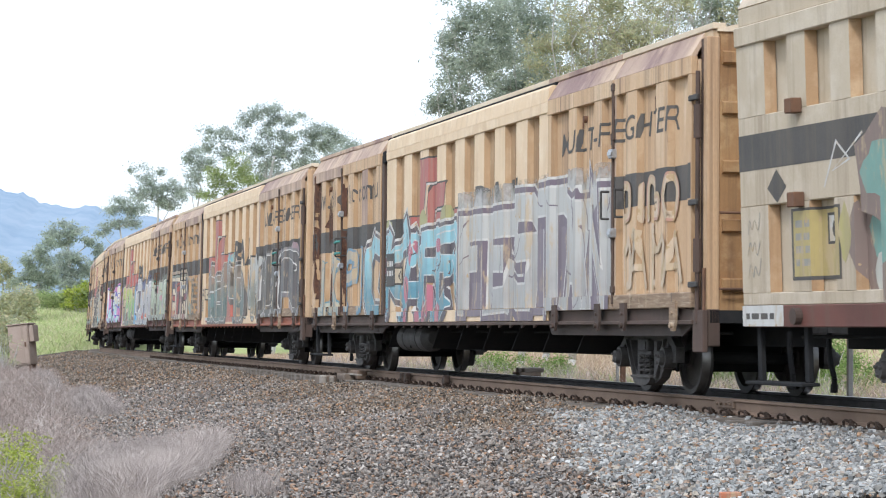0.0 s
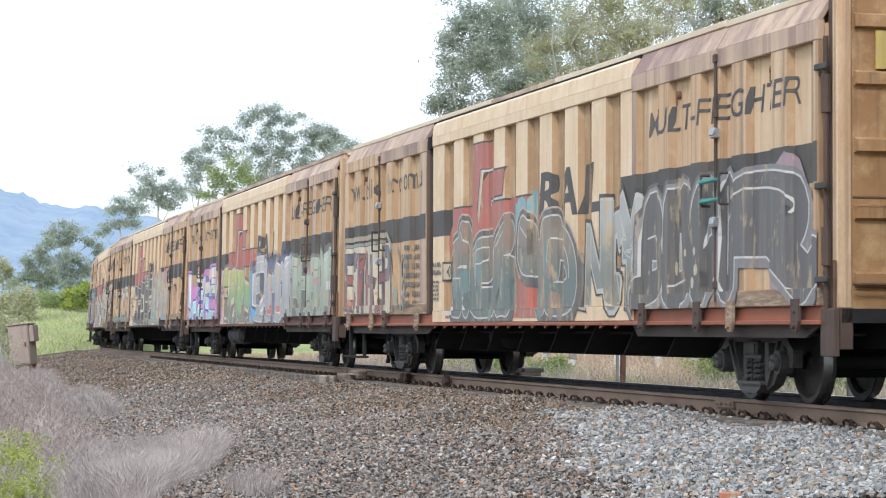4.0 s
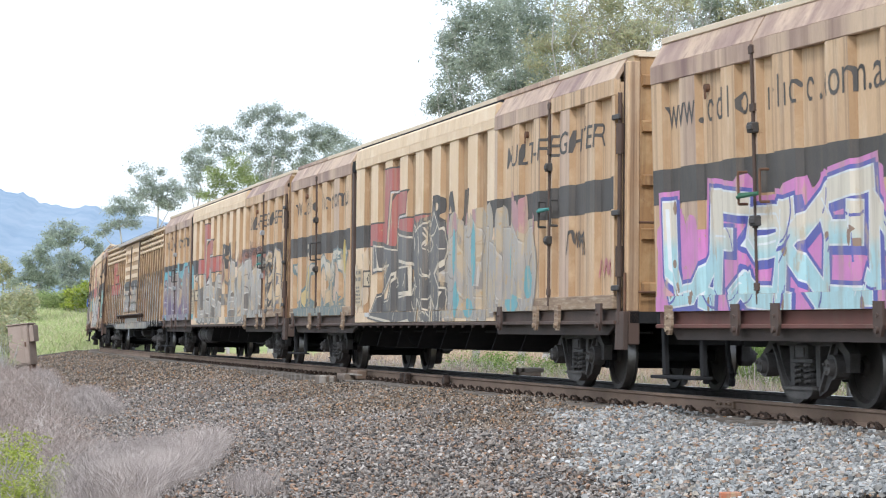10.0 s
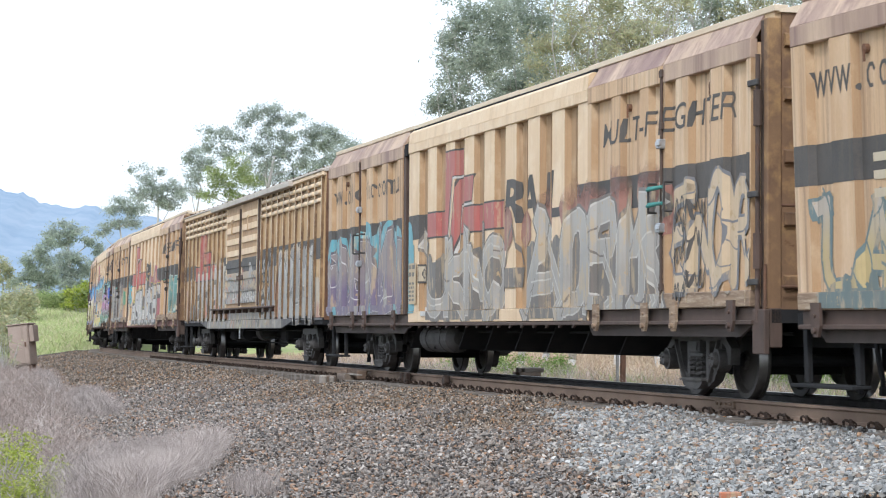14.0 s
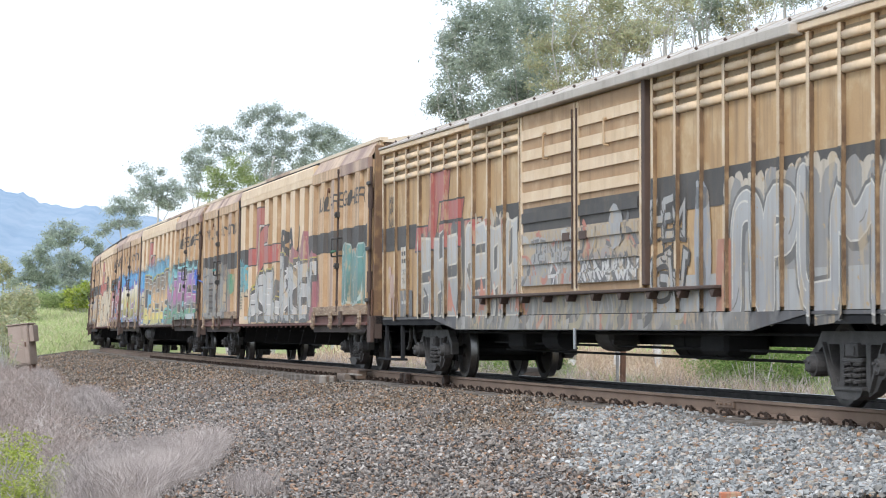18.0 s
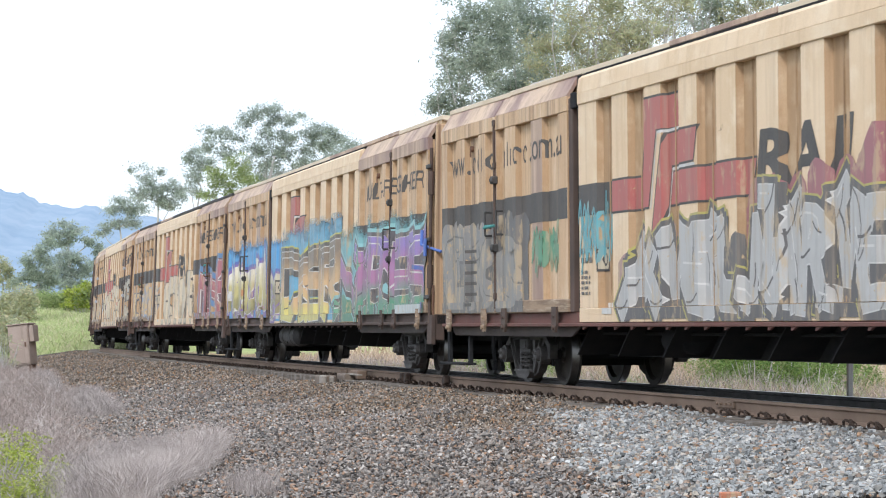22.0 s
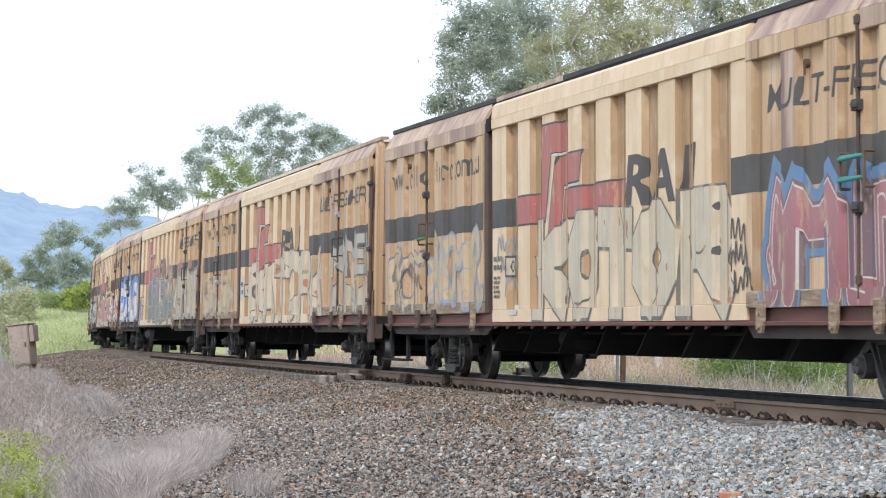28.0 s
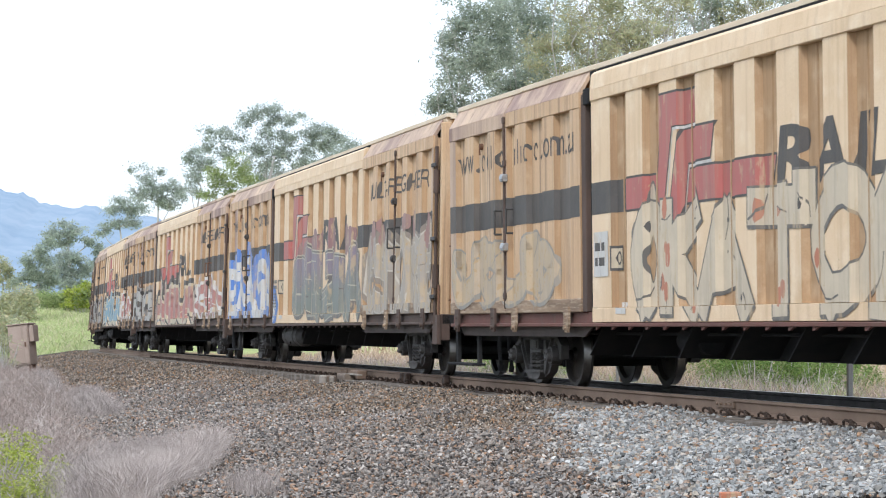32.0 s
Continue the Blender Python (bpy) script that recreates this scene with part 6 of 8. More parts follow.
            ring = [(x0, 1.06), (x1, 1.06), (x1 + rr.uniform(-0.05, 0.1), 1.7), (x1, top - 0.12), (x1 - 0.12, top), (x1 - 0.5 * (x1 - x0), top - 0.05), (x0 + 0.12, top), (x0, top - 0.12), (x0 - rr.uniform(-0.05, 0.1), 1.6)]
            cx, cz = (x0 + x1) / 2, (1.06 + top) / 2
            p.poly([(x + grow * (1 if x > cx else -1), z + grow * (1 if z > cz else -1)) for x, z in ring], m)
        for i, (x, z, rx, rz) in enumerate(cuts):
            for grow, m in ((0.035, edge_paint), (0.0, black)):
                a, b = rx + grow, rz + grow
                p.poly([(x - a, z - b), (x + 0.8 * a, z - 0.8 * b), (x + a, z - 0.4 * b), (x + a, z + b), (x - 0.85 * a, z + 0.75 * b), (x - a, z + 0.4 * b)], m)
        rr = random.Random(80 + j)
        for i in range(5):
            x, z, a, l = rr.uniform(x0, x1), rr.uniform(1.1, 1.6), rr.uniform(0.4, 2.6), rr.uniform(0.15, 0.4)
            p.line(soften([(x - math.cos(a) * l, z - math.sin(a) * l), (x + 0.1, z), (x + math.cos(a) * l, z + math.sin(a) * l)], 1), rr.choice((0.03, 0.06, 0.1)), rr.choice((black, black, flame, edge_paint)), 0)
        x = x0 + 0.68 * (x1 - x0)
        p.line([(x, 1.1), (x + 0.12, 1.65), (x + 0.35, 1.25), (x + 0.6, 1.05)], 0.05, flame, 0)
        p.poly([(x + 0.02, 1.15), (x + 0.12, 1.6), (x + 0.35, 1.25), (x + 0.3, 1.12)], flame)
    piece(p, "nPLMn", 6.0, 10.95, 0.98, 2.62, spray((0.33, 0.33, 0.34), (0.38, 0.38, 0.385), wear=0.35), spray((0.075, 0.075, 0.08)), None, spray((0.66, 0.63, 0.56)), 0.33, 201, 2, 0, 0.05, 0.07, at=[6.05, 7.05, 8.05, 9.0, 10.2, 10.95], bubble=True, thin=0.045, over=0.1, wild=0.3)
    piece(p, "HEM", 3.25, 4.4, 1.95, 2.5, SILVER, INK, None, None, 0.09, 205, 0, 0.02, 0.02, 0.03)
    piece(p, "GW", 3.25, 4.4, 1.2, 1.85, SILVER, INK, None, None, 0.1, 206, 1, 0.02, 0.02, 0.04)
    p.next()
    p.blob(5.05, 1.85, 0.3, 0.8, spray((0.30, 0.32, 0.36), wear=0.4), 18, 4, 0.04)
    p.blob(5.05, 2.42, 0.24, 0.14, spray((0.10, 0.11, 0.13)), 14, 4, 0.04)
    p.blob(5.0, 1.45, 0.16, 0.25, spray((0.12, 0.13, 0.15)), 14, 5, 0.1)
    p.next()
    p.rect(5.5, 6.0, 1.05, 1.9, spray((0.42, 0.15, 0.08), wear=0.5))
    for i in range(5):
        tag(p, -11.5, 3.2 - 0.2 * i, 0.35, INK, i, 6)
    p.next()
    p.rect(-10.55, -9.95, 1.55, 2.3, spray((0.62, 0.58, 0.52), wear=0.5))
    p.rect(-10.6, -9.7, 1.05, 1.52, spray((0.1, 0.105, 0.12), wear=0.4))
    bars(p, -10.5, -10.0, 1.98, 2.25, INK, 2)
    lettering(p, "CAPACITY", -10.5, -9.98, 1.8, 1.9, INK)
    lettering(p, "TARE", -10.5, -10.2, 1.64, 1.74, INK)
    bars(p, -10.5, -9.9, 1.25, 1.36, WHITE, 1)
    dots(p, -11.8, -10.9, 1.1, 2.0, spray((0.5, 0.3, 0.24), wear=0.7), 8, 0.16, 12)
    put_words(p, w, "grey and orange spray-painted letters")

    def door_art(dp):
        dp.rect(-2.6, 2.95, 2.27, 2.62, INK)
        dp.rect(-2.6, 2.95, 1.42, 2.27, spray((0.4, 0.32, 0.24), wear=1.0))
        cloud(dp, -2.5, 0.0, 1.7, 0.15, spray((0.3, 0.29, 0.28), wear=0.5), 5, 0.25, 3, 1.42)
        cloud(dp, 0.3, 2.9, 1.65, 0.1, spray((0.33, 0.28, 0.26), wear=0.5), 5, 0.25, 4, 1.42)
        red, black, white = spray((0.46, 0.13, 0.08), wear=0.4), spray((0.09, 0.09, 0.1), wear=0.4), spray((0.62, 0.6, 0.58), wear=0.4)
        rr = random.Random(41)
        for i in range(46):
            x, z, a, l = rr.uniform(-2.4, 2.6), rr.uniform(1.45, 2.2), rr.uniform(0, 3.1), rr.uniform(0.12, 0.42)
            c_, s_ = math.cos(a) * l, math.sin(a) * l * 0.7
            dp.line(soften([(x - c_, z - s_), (x + 0.5 * s_, z - 0.4 * c_), (x + c_, z + s_)], 2), rr.uniform(0.03, 0.12), rr.choice((red, red, black, black, white, GREY)), 0)
        piece(dp, "TENIS", -2.0, -0.1, 1.75, 2.15, black, SILVER, None, None, 0.06, 202, 1, 0.1, 0.04, 0.03)
        piece(dp, "AVNARVN", 0.3, 2.8, 1.46, 1.78, white, black, None, None, 0.08, 203, 0, 0.1, 0.04, 0.04)
        dp.blob(1.9, 2.2, 0.3, 0.3, spray((0.34, 0.34, 0.35), wear=0.4), 16, 3, 0.05)

    for j in range(4):
        z = 1.55 + 0.31 * j
        for lo, hi, y in ((z - 0.079, z + 0.069, -1.407), (z + 0.071, z + 0.229, -1.3775)):
            dp = Paint([-12, -2.5, 0.02, 0.3, 2.85, 12], [y] * 6, lo, hi)
            dp.skip = [(-99, -2.5), (0.02, 0.3), (2.85, 99)]
            door_art(dp)
            dg = dp.put("door_graffiti", w, "peeling grey and orange paint on the doors")
            if dg:
                dg["kind"] = "stuff"
    sp = Paint([-12, 12], [-1.3455, -1.3455], 0.83, 1.04)
    sp.rect(-6.6, 6.6, 0.83, 1.04, spray((0.15, 0.142, 0.136), (0.2, 0.19, 0.18), 0.83, 1.2, wear=0.5))
    rr = random.Random(50)
    swirl = [spray(c, wear=0.5) for c in ((0.26, 0.25, 0.24), (0.05, 0.05, 0.053), (0.36, 0.34, 0.32), (0.3, 0.26, 0.16), (0.42, 0.13, 0.08), (0.08, 0.077, 0.08))]
    for i in range(64):
        x, z, a, l = -6.2 + 12.2 * i / 64 + rr.uniform(-0.2, 0.2), rr.uniform(0.86, 1.24), rr.uniform(0.3, 2.4), rr.uniform(0.15, 0.4)
        c_, s_ = math.cos(a) * l, math.sin(a) * l
        sp.line(soften([(x - c_, z - s_), (x + 0.55 * s_, z - 0.4 * c_), (x + c_, z + s_)], 2), rr.choice((0.04, 0.08, 0.14, 0.2)), rr.choice(swirl), 0)
    sp.put("sill_graffiti", w)["kind"] = "stuff"
    lp = Paint(L_X, L_Y, 1.05, 1.31)
    lp.skip = L_SIDES
    lp.rect(-2.6, 3.2, 1.05, 1.31, spray((0.15, 0.142, 0.136), (0.2, 0.19, 0.18), 0.83, 1.2, wear=0.5))
    for i in range(26):
        x, z, a, l = -2.5 + 5.4 * i / 26, rr.uniform(1.0, 1.3), rr.uniform(0.3, 2.4), rr.uniform(0.12, 0.3)
        c_, s_ = math.cos(a) * l, math.sin(a) * l
        lp.line(soften([(x - c_, z - s_), (x + 0.55 * s_, z - 0.4 * c_), (x + c_, z + s_)], 2), rr.choice((0.04, 0.08, 0.14)), rr.choice(swirl), 0)
    lp.put("skirt_graffiti", w)["kind"] = "stuff"
    return w


B_POCKETS = [(-11.6 + 1.06 * i, -11.6 + 1.06 * i + 0.5) for i in range(22)]


def beige_van():
    """The van at the head: smooth sides with two rows of recessed pockets."""
    w = new("goods_wagon")
    be = M["beige"]
    use("b_core", "body_shell", be, w, b_box, -HALF, HALF, -1.30, 1.38, 1.02, 4.5)
    use("b_mid", "side_sheet", be, w, b_box, -HALF, HALF, -1.43, -1.3, 2.12, 3.12, 0.01)
    use("b_foot", "skirting", be, w, b_box, -HALF, HALF, -1.43, -1.3, 1.02, 1.16, 0.01)
    use("b_head", "header", be, w, b_box, -HALF, HALF, -1.46, -1.3, 3.92, 4.14, 0.012)
    use("b_head2", "cornice", be, w, b_box, -HALF, HALF, -1.40, -1.25, 4.14, 4.36, 0.02)
    use("b_slope", "sloped_top", be, w, lambda bm: b_slope(bm, -HALF, HALF), at=pose(0, 0.05, 0.26))
    for row, (z0, z1) in enumerate(((1.16, 2.12), (3.12, 3.92))):
        x = -HALF
        for i, (a, b) in enumerate(B_POCKETS + [(HALF, HALF)]):
            use("b_rib%d_%d" % (row, i), "rib", be, w, b_rib, x, a, z0, z1, -1.31, -1.43, i > 0, i < len(B_POCKETS))
            x = b
    for i in (1, 8, 15):
        for z in (2.06, 3.06):
            use("b_block", "stop_block", M["rust"], w, b_box, -0.09, 0.09, -1.56, -1.43, 0, 0.16, 0.01, at=pose(B_POCKETS[i][0] - 0.25, 0, z))
    use("b_roof", "roof", be, w, b_arch, -HALF, HALF, 1.15, 4.62, 0.2, 0.05)
    use("b_sill", "side_sill", M["red_sill"], w, b_box, -HALF, HALF, -1.44, -1.36, 0.78, 1.02, 0.01, label="red oxide painted sill")
    for s in (-1, 1):
        use("b_end%d" % s, "end_wall", be, w, b_box, min(s * HALF, s * (HALF + 0.05)), max(s * HALF, s * (HALF + 0.05)), -1.25, 1.25, 1.0, 4.5)
    use("b_eyebolt", "towing_eye", M["sill"], w, lambda bm: tube(bm, (0, -1.44, 0.9), (0, -1.52, 0.9), 0.09, 14), at=pose(-HALF + 1.5, 0, 0))
    for ob in w.children:
        ob.location.z += 0.12
    underframe(w, True, M["red_sill"])
    for x in BOGIES:
        bogie(w, x)
    lx, ly = [-HALF], [-1.43]
    for a, b in B_POCKETS:
        lx += [a - FOOT, a, b, b + FOOT]
        ly += [-1.43, -1.31, -1.31, -1.43]
    p = Paint([-13, 13], [-1.43, -1.43], 0.8, 4.3)
    p.rect(-HALF, HALF, 2.52, 2.92, INK)
    p.poly([(-11.65, 2.3), (-11.4, 2.5), (-11.15, 2.3), (-11.4, 2.13)], INK)
    p.line([(-10.2, 2.25), (-9.9, 2.7), (-9.6, 2.5), (-10.0, 2.4), (-9.3, 2.75)], 0.03, WHITE)
    p.blob(-8.85, 2.4, 0.62, 0.55, spray((0.17, 0.105, 0.09)), 16, 3)
    p.blob(-8.9, 2.35, 0.42, 0.28, spray((0.12, 0.30, 0.26)), 16, 5)
    p.put("livery_paint", w, "charcoal band and a dark diamond")
    p = Paint(lx, ly, 0.8, 2.12)
    p.rect(-11.05, -9.85, 1.28, 2.05, INK)
    p.rect(-11.0, -9.9, 1.32, 2.02, spray((0.42, 0.32, 0.09), wear=0.6))
    bars(p, -10.95, -10.6, 1.4, 1.95, DULL, 4)
    p.rect(-10.4, -9.98, 1.65, 1.98, INK)
    p.rect(-10.36, -10.02, 1.68, 1.95, WHITE)
    p.blob(-10.19, 1.81, 0.1, 0.11, INK, 12, 1, 0.0)
    p.blob(-8.9, 1.6, 0.75, 0.62, spray((0.17, 0.105, 0.09)), 16, 4)
    p.blob(-9.75, 1.75, 0.14, 0.3, spray((0.42, 0.36, 0.1)), 12, 9)
    p.blob(-8.95, 1.8, 0.42, 0.4, spray((0.12, 0.30, 0.26)), 16, 5)
    p.blob(-9.2, 1.35, 0.12, 0.2, spray((0.5, 0.5, 0.45)), 10, 6)
    p.blob(-7.3, 1.6, 0.6, 0.55, GREEN, 14, 6)
    for i in range(3):
        tag(p, -12.2, 1.9 - 0.25 * i, 0.28, DULL, 30 + i, 6, 0.018)
    p.put("graffiti", w, "yellow data panel and brown and teal spray paint")
    p = Paint([-13, 13], [-1.44, -1.44], 0.79, 1.02)
    p.rect(-HALF, -11.3, 0.79, 1.02, WHITE)
    bars(p, -12.3, -11.5, 0.84, 0.96, INK, 1)
    p.put("sill_paint", w)
    for ob in w.children:
        if "paint" in ob.name or "graffiti" in ob.name:
            ob.location.z += 0.12
    return w


REARS = [-93.1, -66.95, -40.9, -15.06, 10.85, 36.39, 61.58, 87.28, 112.88, 138.3, 164.42, 190.2, 215.8, 240.9, 266.3]
LABELS = ["beige goods wagon with recessed pockets and red sill", "tan goods wagon with silver and teal graffiti letters", "tan goods wagon with dark graffiti and orange sill",
          "tan goods wagon with purple, pink and grey graffiti", "tan goods wagon with black and faded grey graffiti", "tan goods wagon with teal and silver graffiti",
          "louvred goods wagon with silver roof and grey graffiti", "tan goods wagon with silver letters over red paint", "tan goods wagon with blue, yellow and green graffiti",
          "tan goods wagon with beige letters and black roof", "tan goods wagon with rounded beige letters", "tan goods wagon with blue and white graffiti",
          "tan goods wagon with worn grey graffiti", "tan goods wagon with mixed dull graffiti", "tan goods wagon with faded graffiti"]
WAGONS = []
for k, rear in enumerate(REARS):
    if k == 0:
        w = beige_van()
    elif k == 6:
        w = louvre_van()
    else:
        w = van(k, M["orange_sill"] if k == 2 else M["red_sill"] if k in (3, 7, 9, 10) else M["sill"], M["tarp"] if k == 9 else M["roof"])
    WAGONS.append((w, rear - (L_HALF if k == 6 else HALF)))
    tagged(w, LABELS[k], "railway wagon", "wagons of the train")

# ---------------------------------------------------------------- stones, grass and trees


def fast_mesh(name, verts, quads):
    """A mesh from arrays: n x 3 places and k x 3 or k x 4 corners."""
    me = bpy.data.meshes.new(name)
    f = np.asarray(quads, dtype=np.int32)
    me.vertices.add(len(verts))
    me.vertices.foreach_set("co", np.asarray(verts, dtype=np.float32).ravel())
    me.loops.add(f.size)
    me.loops.foreach_set("vertex_index", f.ravel())
    me.polygons.add(len(f))
    me.polygons.foreach_set("loop_start", np.arange(0, f.size, f.shape[1], dtype=np.int32))
    me.polygons.foreach_set("use_smooth", [False] * len(f))
    me.update(calc_edges=True)
    me.validate()
    return me


def island_colors(name, stops, rough=0.9, noise_scale=14.0, hue=0.0, translucent=0.0, bump=0.0):
    """A material whose colour differs from piece to piece of one mesh."""
    m = bpy.data.materials.new(name)
    m.use_nodes = True
    nd, ln = m.node_tree.nodes, m.node_tree.links
    b = nd["Principled BSDF"]
    b.inputs["Roughness"].default_value, b.inputs["Specular IOR Level"].default_value = rough, 0.25
    geo = nd.new("ShaderNodeNewGeometry")
    rp = nd.new("ShaderNodeValToRGB")
    rp.color_ramp.interpolation = "LINEAR"
    while len(rp.color_ramp.elements) < len(stops):
        rp.color_ramp.elements.new(0.5)
    for i, (e, c) in enumerate(zip(rp.color_ramp.elements, stops)):
        e.position, e.color = i / (len(stops) - 1), (*c, 1)
    ln.new(geo.outputs["Random Per Island"], rp.inputs[0])
    tc = nd.new("ShaderNodeTexCoord")
    n = nd.new("ShaderNodeTexNoise")
    n.inputs["Scale"].default_value, n.inputs["Detail"].default_value = noise_scale, 4
    ln.new(tc.outputs["Object"], n.inputs["Vector"])
    hs = nd.new("ShaderNodeHueSaturation")
    mr = nd.new("ShaderNodeMapRange")
    mr.inputs[1].default_value, mr.inputs[2].default_value, mr.inputs[3].default_value, mr.inputs[4].default_value = 0.3, 0.7, 0.75, 1.25
    ln.new(n.outputs[0], mr.inputs[0])
    ln.new(mr.outputs[0], hs.inputs["Value"])
    ln.new(rp.outputs[0], hs.inputs["Color"])
    ln.new(hs.outputs[0], b.inputs["Base Color"])
    if translucent:
        tr = nd.new("ShaderNodeBsdfTranslucent")
        ln.new(hs.outputs[0], tr.inputs[0])
        mx = nd.new("ShaderNodeMixShader")
        mx.inputs[0].default_value = translucent
        out = nd["Material Output"]
        ln.new(b.outputs[0], mx.inputs[1])
        ln.new(tr.outputs[0], mx.inputs[2])
        ln.new(mx.outputs[0], out.inputs[0])
    return m


def ground_at(s, lat):
    """Arrays of world places on the ground beside the track."""
    th = np.interp(s, S_GRID, TH_GRID)
    x = np.interp(s, S_GRID, X_GRID) - lat * np.sin(th)
    y = np.interp(s, S_GRID, Y_GRID) - lat * np.cos(th)
    z = bed(lat) + shoulder(s, lat) + grade(s) + cant(s) * lat * np.maximum(0, 1 - np.abs(lat) / 4) + ripple(x, y)
    return np.stack([x, y, z], 1)


CHIP_V = np.array([(1, 0, 0), (0, 1, 0), (-1, 0, 0), (0, -1, 0), (0, 0, 1), (0, 0, -1)], dtype=float)
CHIP_F = np.array([(0, 1, 4), (1, 2, 4), (2, 3, 4), (3, 0, 4), (1, 0, 5), (2, 1, 5), (3, 2, 5), (0, 3, 5)])
BLOCK_V = np.array([(x, y, z) for x in (-0.68, 0.68) for y in (-0.68, 0.68) for z in (-0.68, 0.68)])
BLOCK_F = np.array([(0, 1, 3, 2), (4, 6, 7, 5), (0, 4, 5, 1), (2, 3, 7, 6), (0, 2, 6, 4), (1, 5, 7, 3)])
rs = np.random.RandomState(11)


def stones(name, s, lat, size, material, label, corners=CHIP_V, sides=CHIP_F):
    n, k = len(s), len(corners)
    c = ground_at(s, lat)
    v = corners[None] * rs.uniform(0.8, 1.25, (n, k, 1)) + rs.uniform(-0.38, 0.38, (n, k, 3)) * (1.0 if k == 6 else 0.75)
    # a stretched, randomly turned block for each stone
    v = v * rs.uniform(0.65, 1.3, (n, 1, 3)) * size[:, None, None]
    a, b = rs.uniform(0, 2 * np.pi, n), rs.uniform(-0.9, 0.9, n)
    ca, sa, cb, sb = np.cos(a)[:, None], np.sin(a)[:, None], np.cos(b)[:, None], np.sin(b)[:, None]
    x, y, z = v[..., 0], v[..., 1], v[..., 2] * 0.78
    y, z = y * cb - z * sb, y * sb + z * cb
    x, y = x * ca - y * sa, x * sa + y * ca
    v = np.stack([x, y, z], 2) + c[:, None, :] + np.stack([np.zeros(n), np.zeros(n), size * rs.uniform(-0.3, 1.5, n)], 1)[:, None, :]
    f = (sides[None] + k * np.arange(n)[:, None, None]).reshape(-1, sides.shape[1])
    ob = mesh_part(name, fast_mesh(name, v.reshape(-1, 3), f), material)
    return tagged(ob, label, "ballast", kind="stuff")


def grass_edge(s):
    """Where the dead growth begins, across the track."""
    return np.interp(s, [-12, -4.5, -1.5, 1, 5, 9.6, 18, 29, 48, 70], [9.8, 9.3, 8.6, 8.1, 7.75, 7.5, 6.85, 6.2, 5.5, 5.0])


M["fresh"] = island_colors("grey_stones", [(0.0896, 0.0918, 0.0896), (0.314, 0.32, 0.316), (0.414, 0.417, 0.405), (0.168, 0.174, 0.174), (0.392, 0.347, 0.286), (0.504, 0.493, 0.47), (0.258, 0.264, 0.264), (0.336, 0.207, 0.123), (0.403, 0.403, 0.392), (0.123, 0.125, 0.123), (0.336, 0.343, 0.336)])
M["old"] = island_colors("brown_stones", [(0.0308, 0.0264, 0.0229), (0.255, 0.198, 0.145), (0.0836, 0.0686, 0.0554), (0.352, 0.282, 0.216), (0.0748, 0.073, 0.073), (0.387, 0.22, 0.114), (0.176, 0.157, 0.141), (0.458, 0.4, 0.334), (0.0396, 0.0352, 0.0308), (0.299, 0.238, 0.185)])
M["mixed"] = island_colors("pinkish_grey_stones", [(0.0387, 0.0361, 0.0344), (0.284, 0.243, 0.206), (0.112, 0.105, 0.101), (0.378, 0.327, 0.284), (0.086, 0.0912, 0.098), (0.37, 0.224, 0.138), (0.215, 0.198, 0.182), (0.473, 0.43, 0.387), (0.0473, 0.0447, 0.043), (0.318, 0.267, 0.228)])
n = 290000
s_, l_ = rs.uniform(-17, 26, n), 0.87 + 7.6 * rs.uniform(0, 1, n) ** 1.0
edge = np.interp(l_, [0.8, 1.6, 1.9, 3.6, 4.7, 5.2, 6.5, 9], [2.0, 1.6, 2.4, -3.3, -7.0, -9.4, -13, -18]) + 0.5 * np.sin(l_ * 7.0) + rs.normal(0, 0.7, n) - 3.2 * (rs.uniform(0, 1, n) < 0.1)
inside = (s_ > -5.9 - (l_ - 0.78) * 2.05) & (s_ > -12.3 + (l_ - 3.9) * 1.52) & (l_ < grass_edge(s_) + 0.9) & ~((s_ > 13) & (rs.uniform(0, 1, n) < 0.4)) & ~((l_ < 1.36) & ((rs.uniform(0, 1, n) < 0.8) | (s_ > 16)))
new_ = inside & (s_ < edge)
old_ = inside & ~new_
stones("fresh_ballast_stones", s_[new_], l_[new_], 0.011 + 0.019 * rs.uniform(0, 1, new_.sum()) ** 1.5, M["fresh"], "loose grey crushed stones beside the rail", BLOCK_V, BLOCK_F)
low_ = old_ & (l_ > 3.6 + 0.7 * np.sin(s_ * 0.9) + rs.normal(0, 0.7, n))
old_ = old_ & ~low_
stones("old_ballast_stones", s_[old_], l_[old_], 0.0085 + 0.018 * rs.uniform(0, 1, old_.sum()) ** 1.6, M["old"], "loose rusty brown crushed stones beside the rail")
stones("low_ballast_stones", s_[low_], l_[low_], 0.0085 + 0.02 * rs.uniform(0, 1, low_.sum()) ** 1.6, M["mixed"], "loose pinkish grey crushed stones low on the bank")
n = 52000
s2, l2 = 26 + 70 * rs.uniform(0, 1, n) ** 1.6, 1.4 + 5.4 * rs.uniform(0, 1, n)
stones("far_ballast_stones", s2, l2, rs.uniform(0.014, 0.03, n), M["old"], "brown crushed stones along the curve")


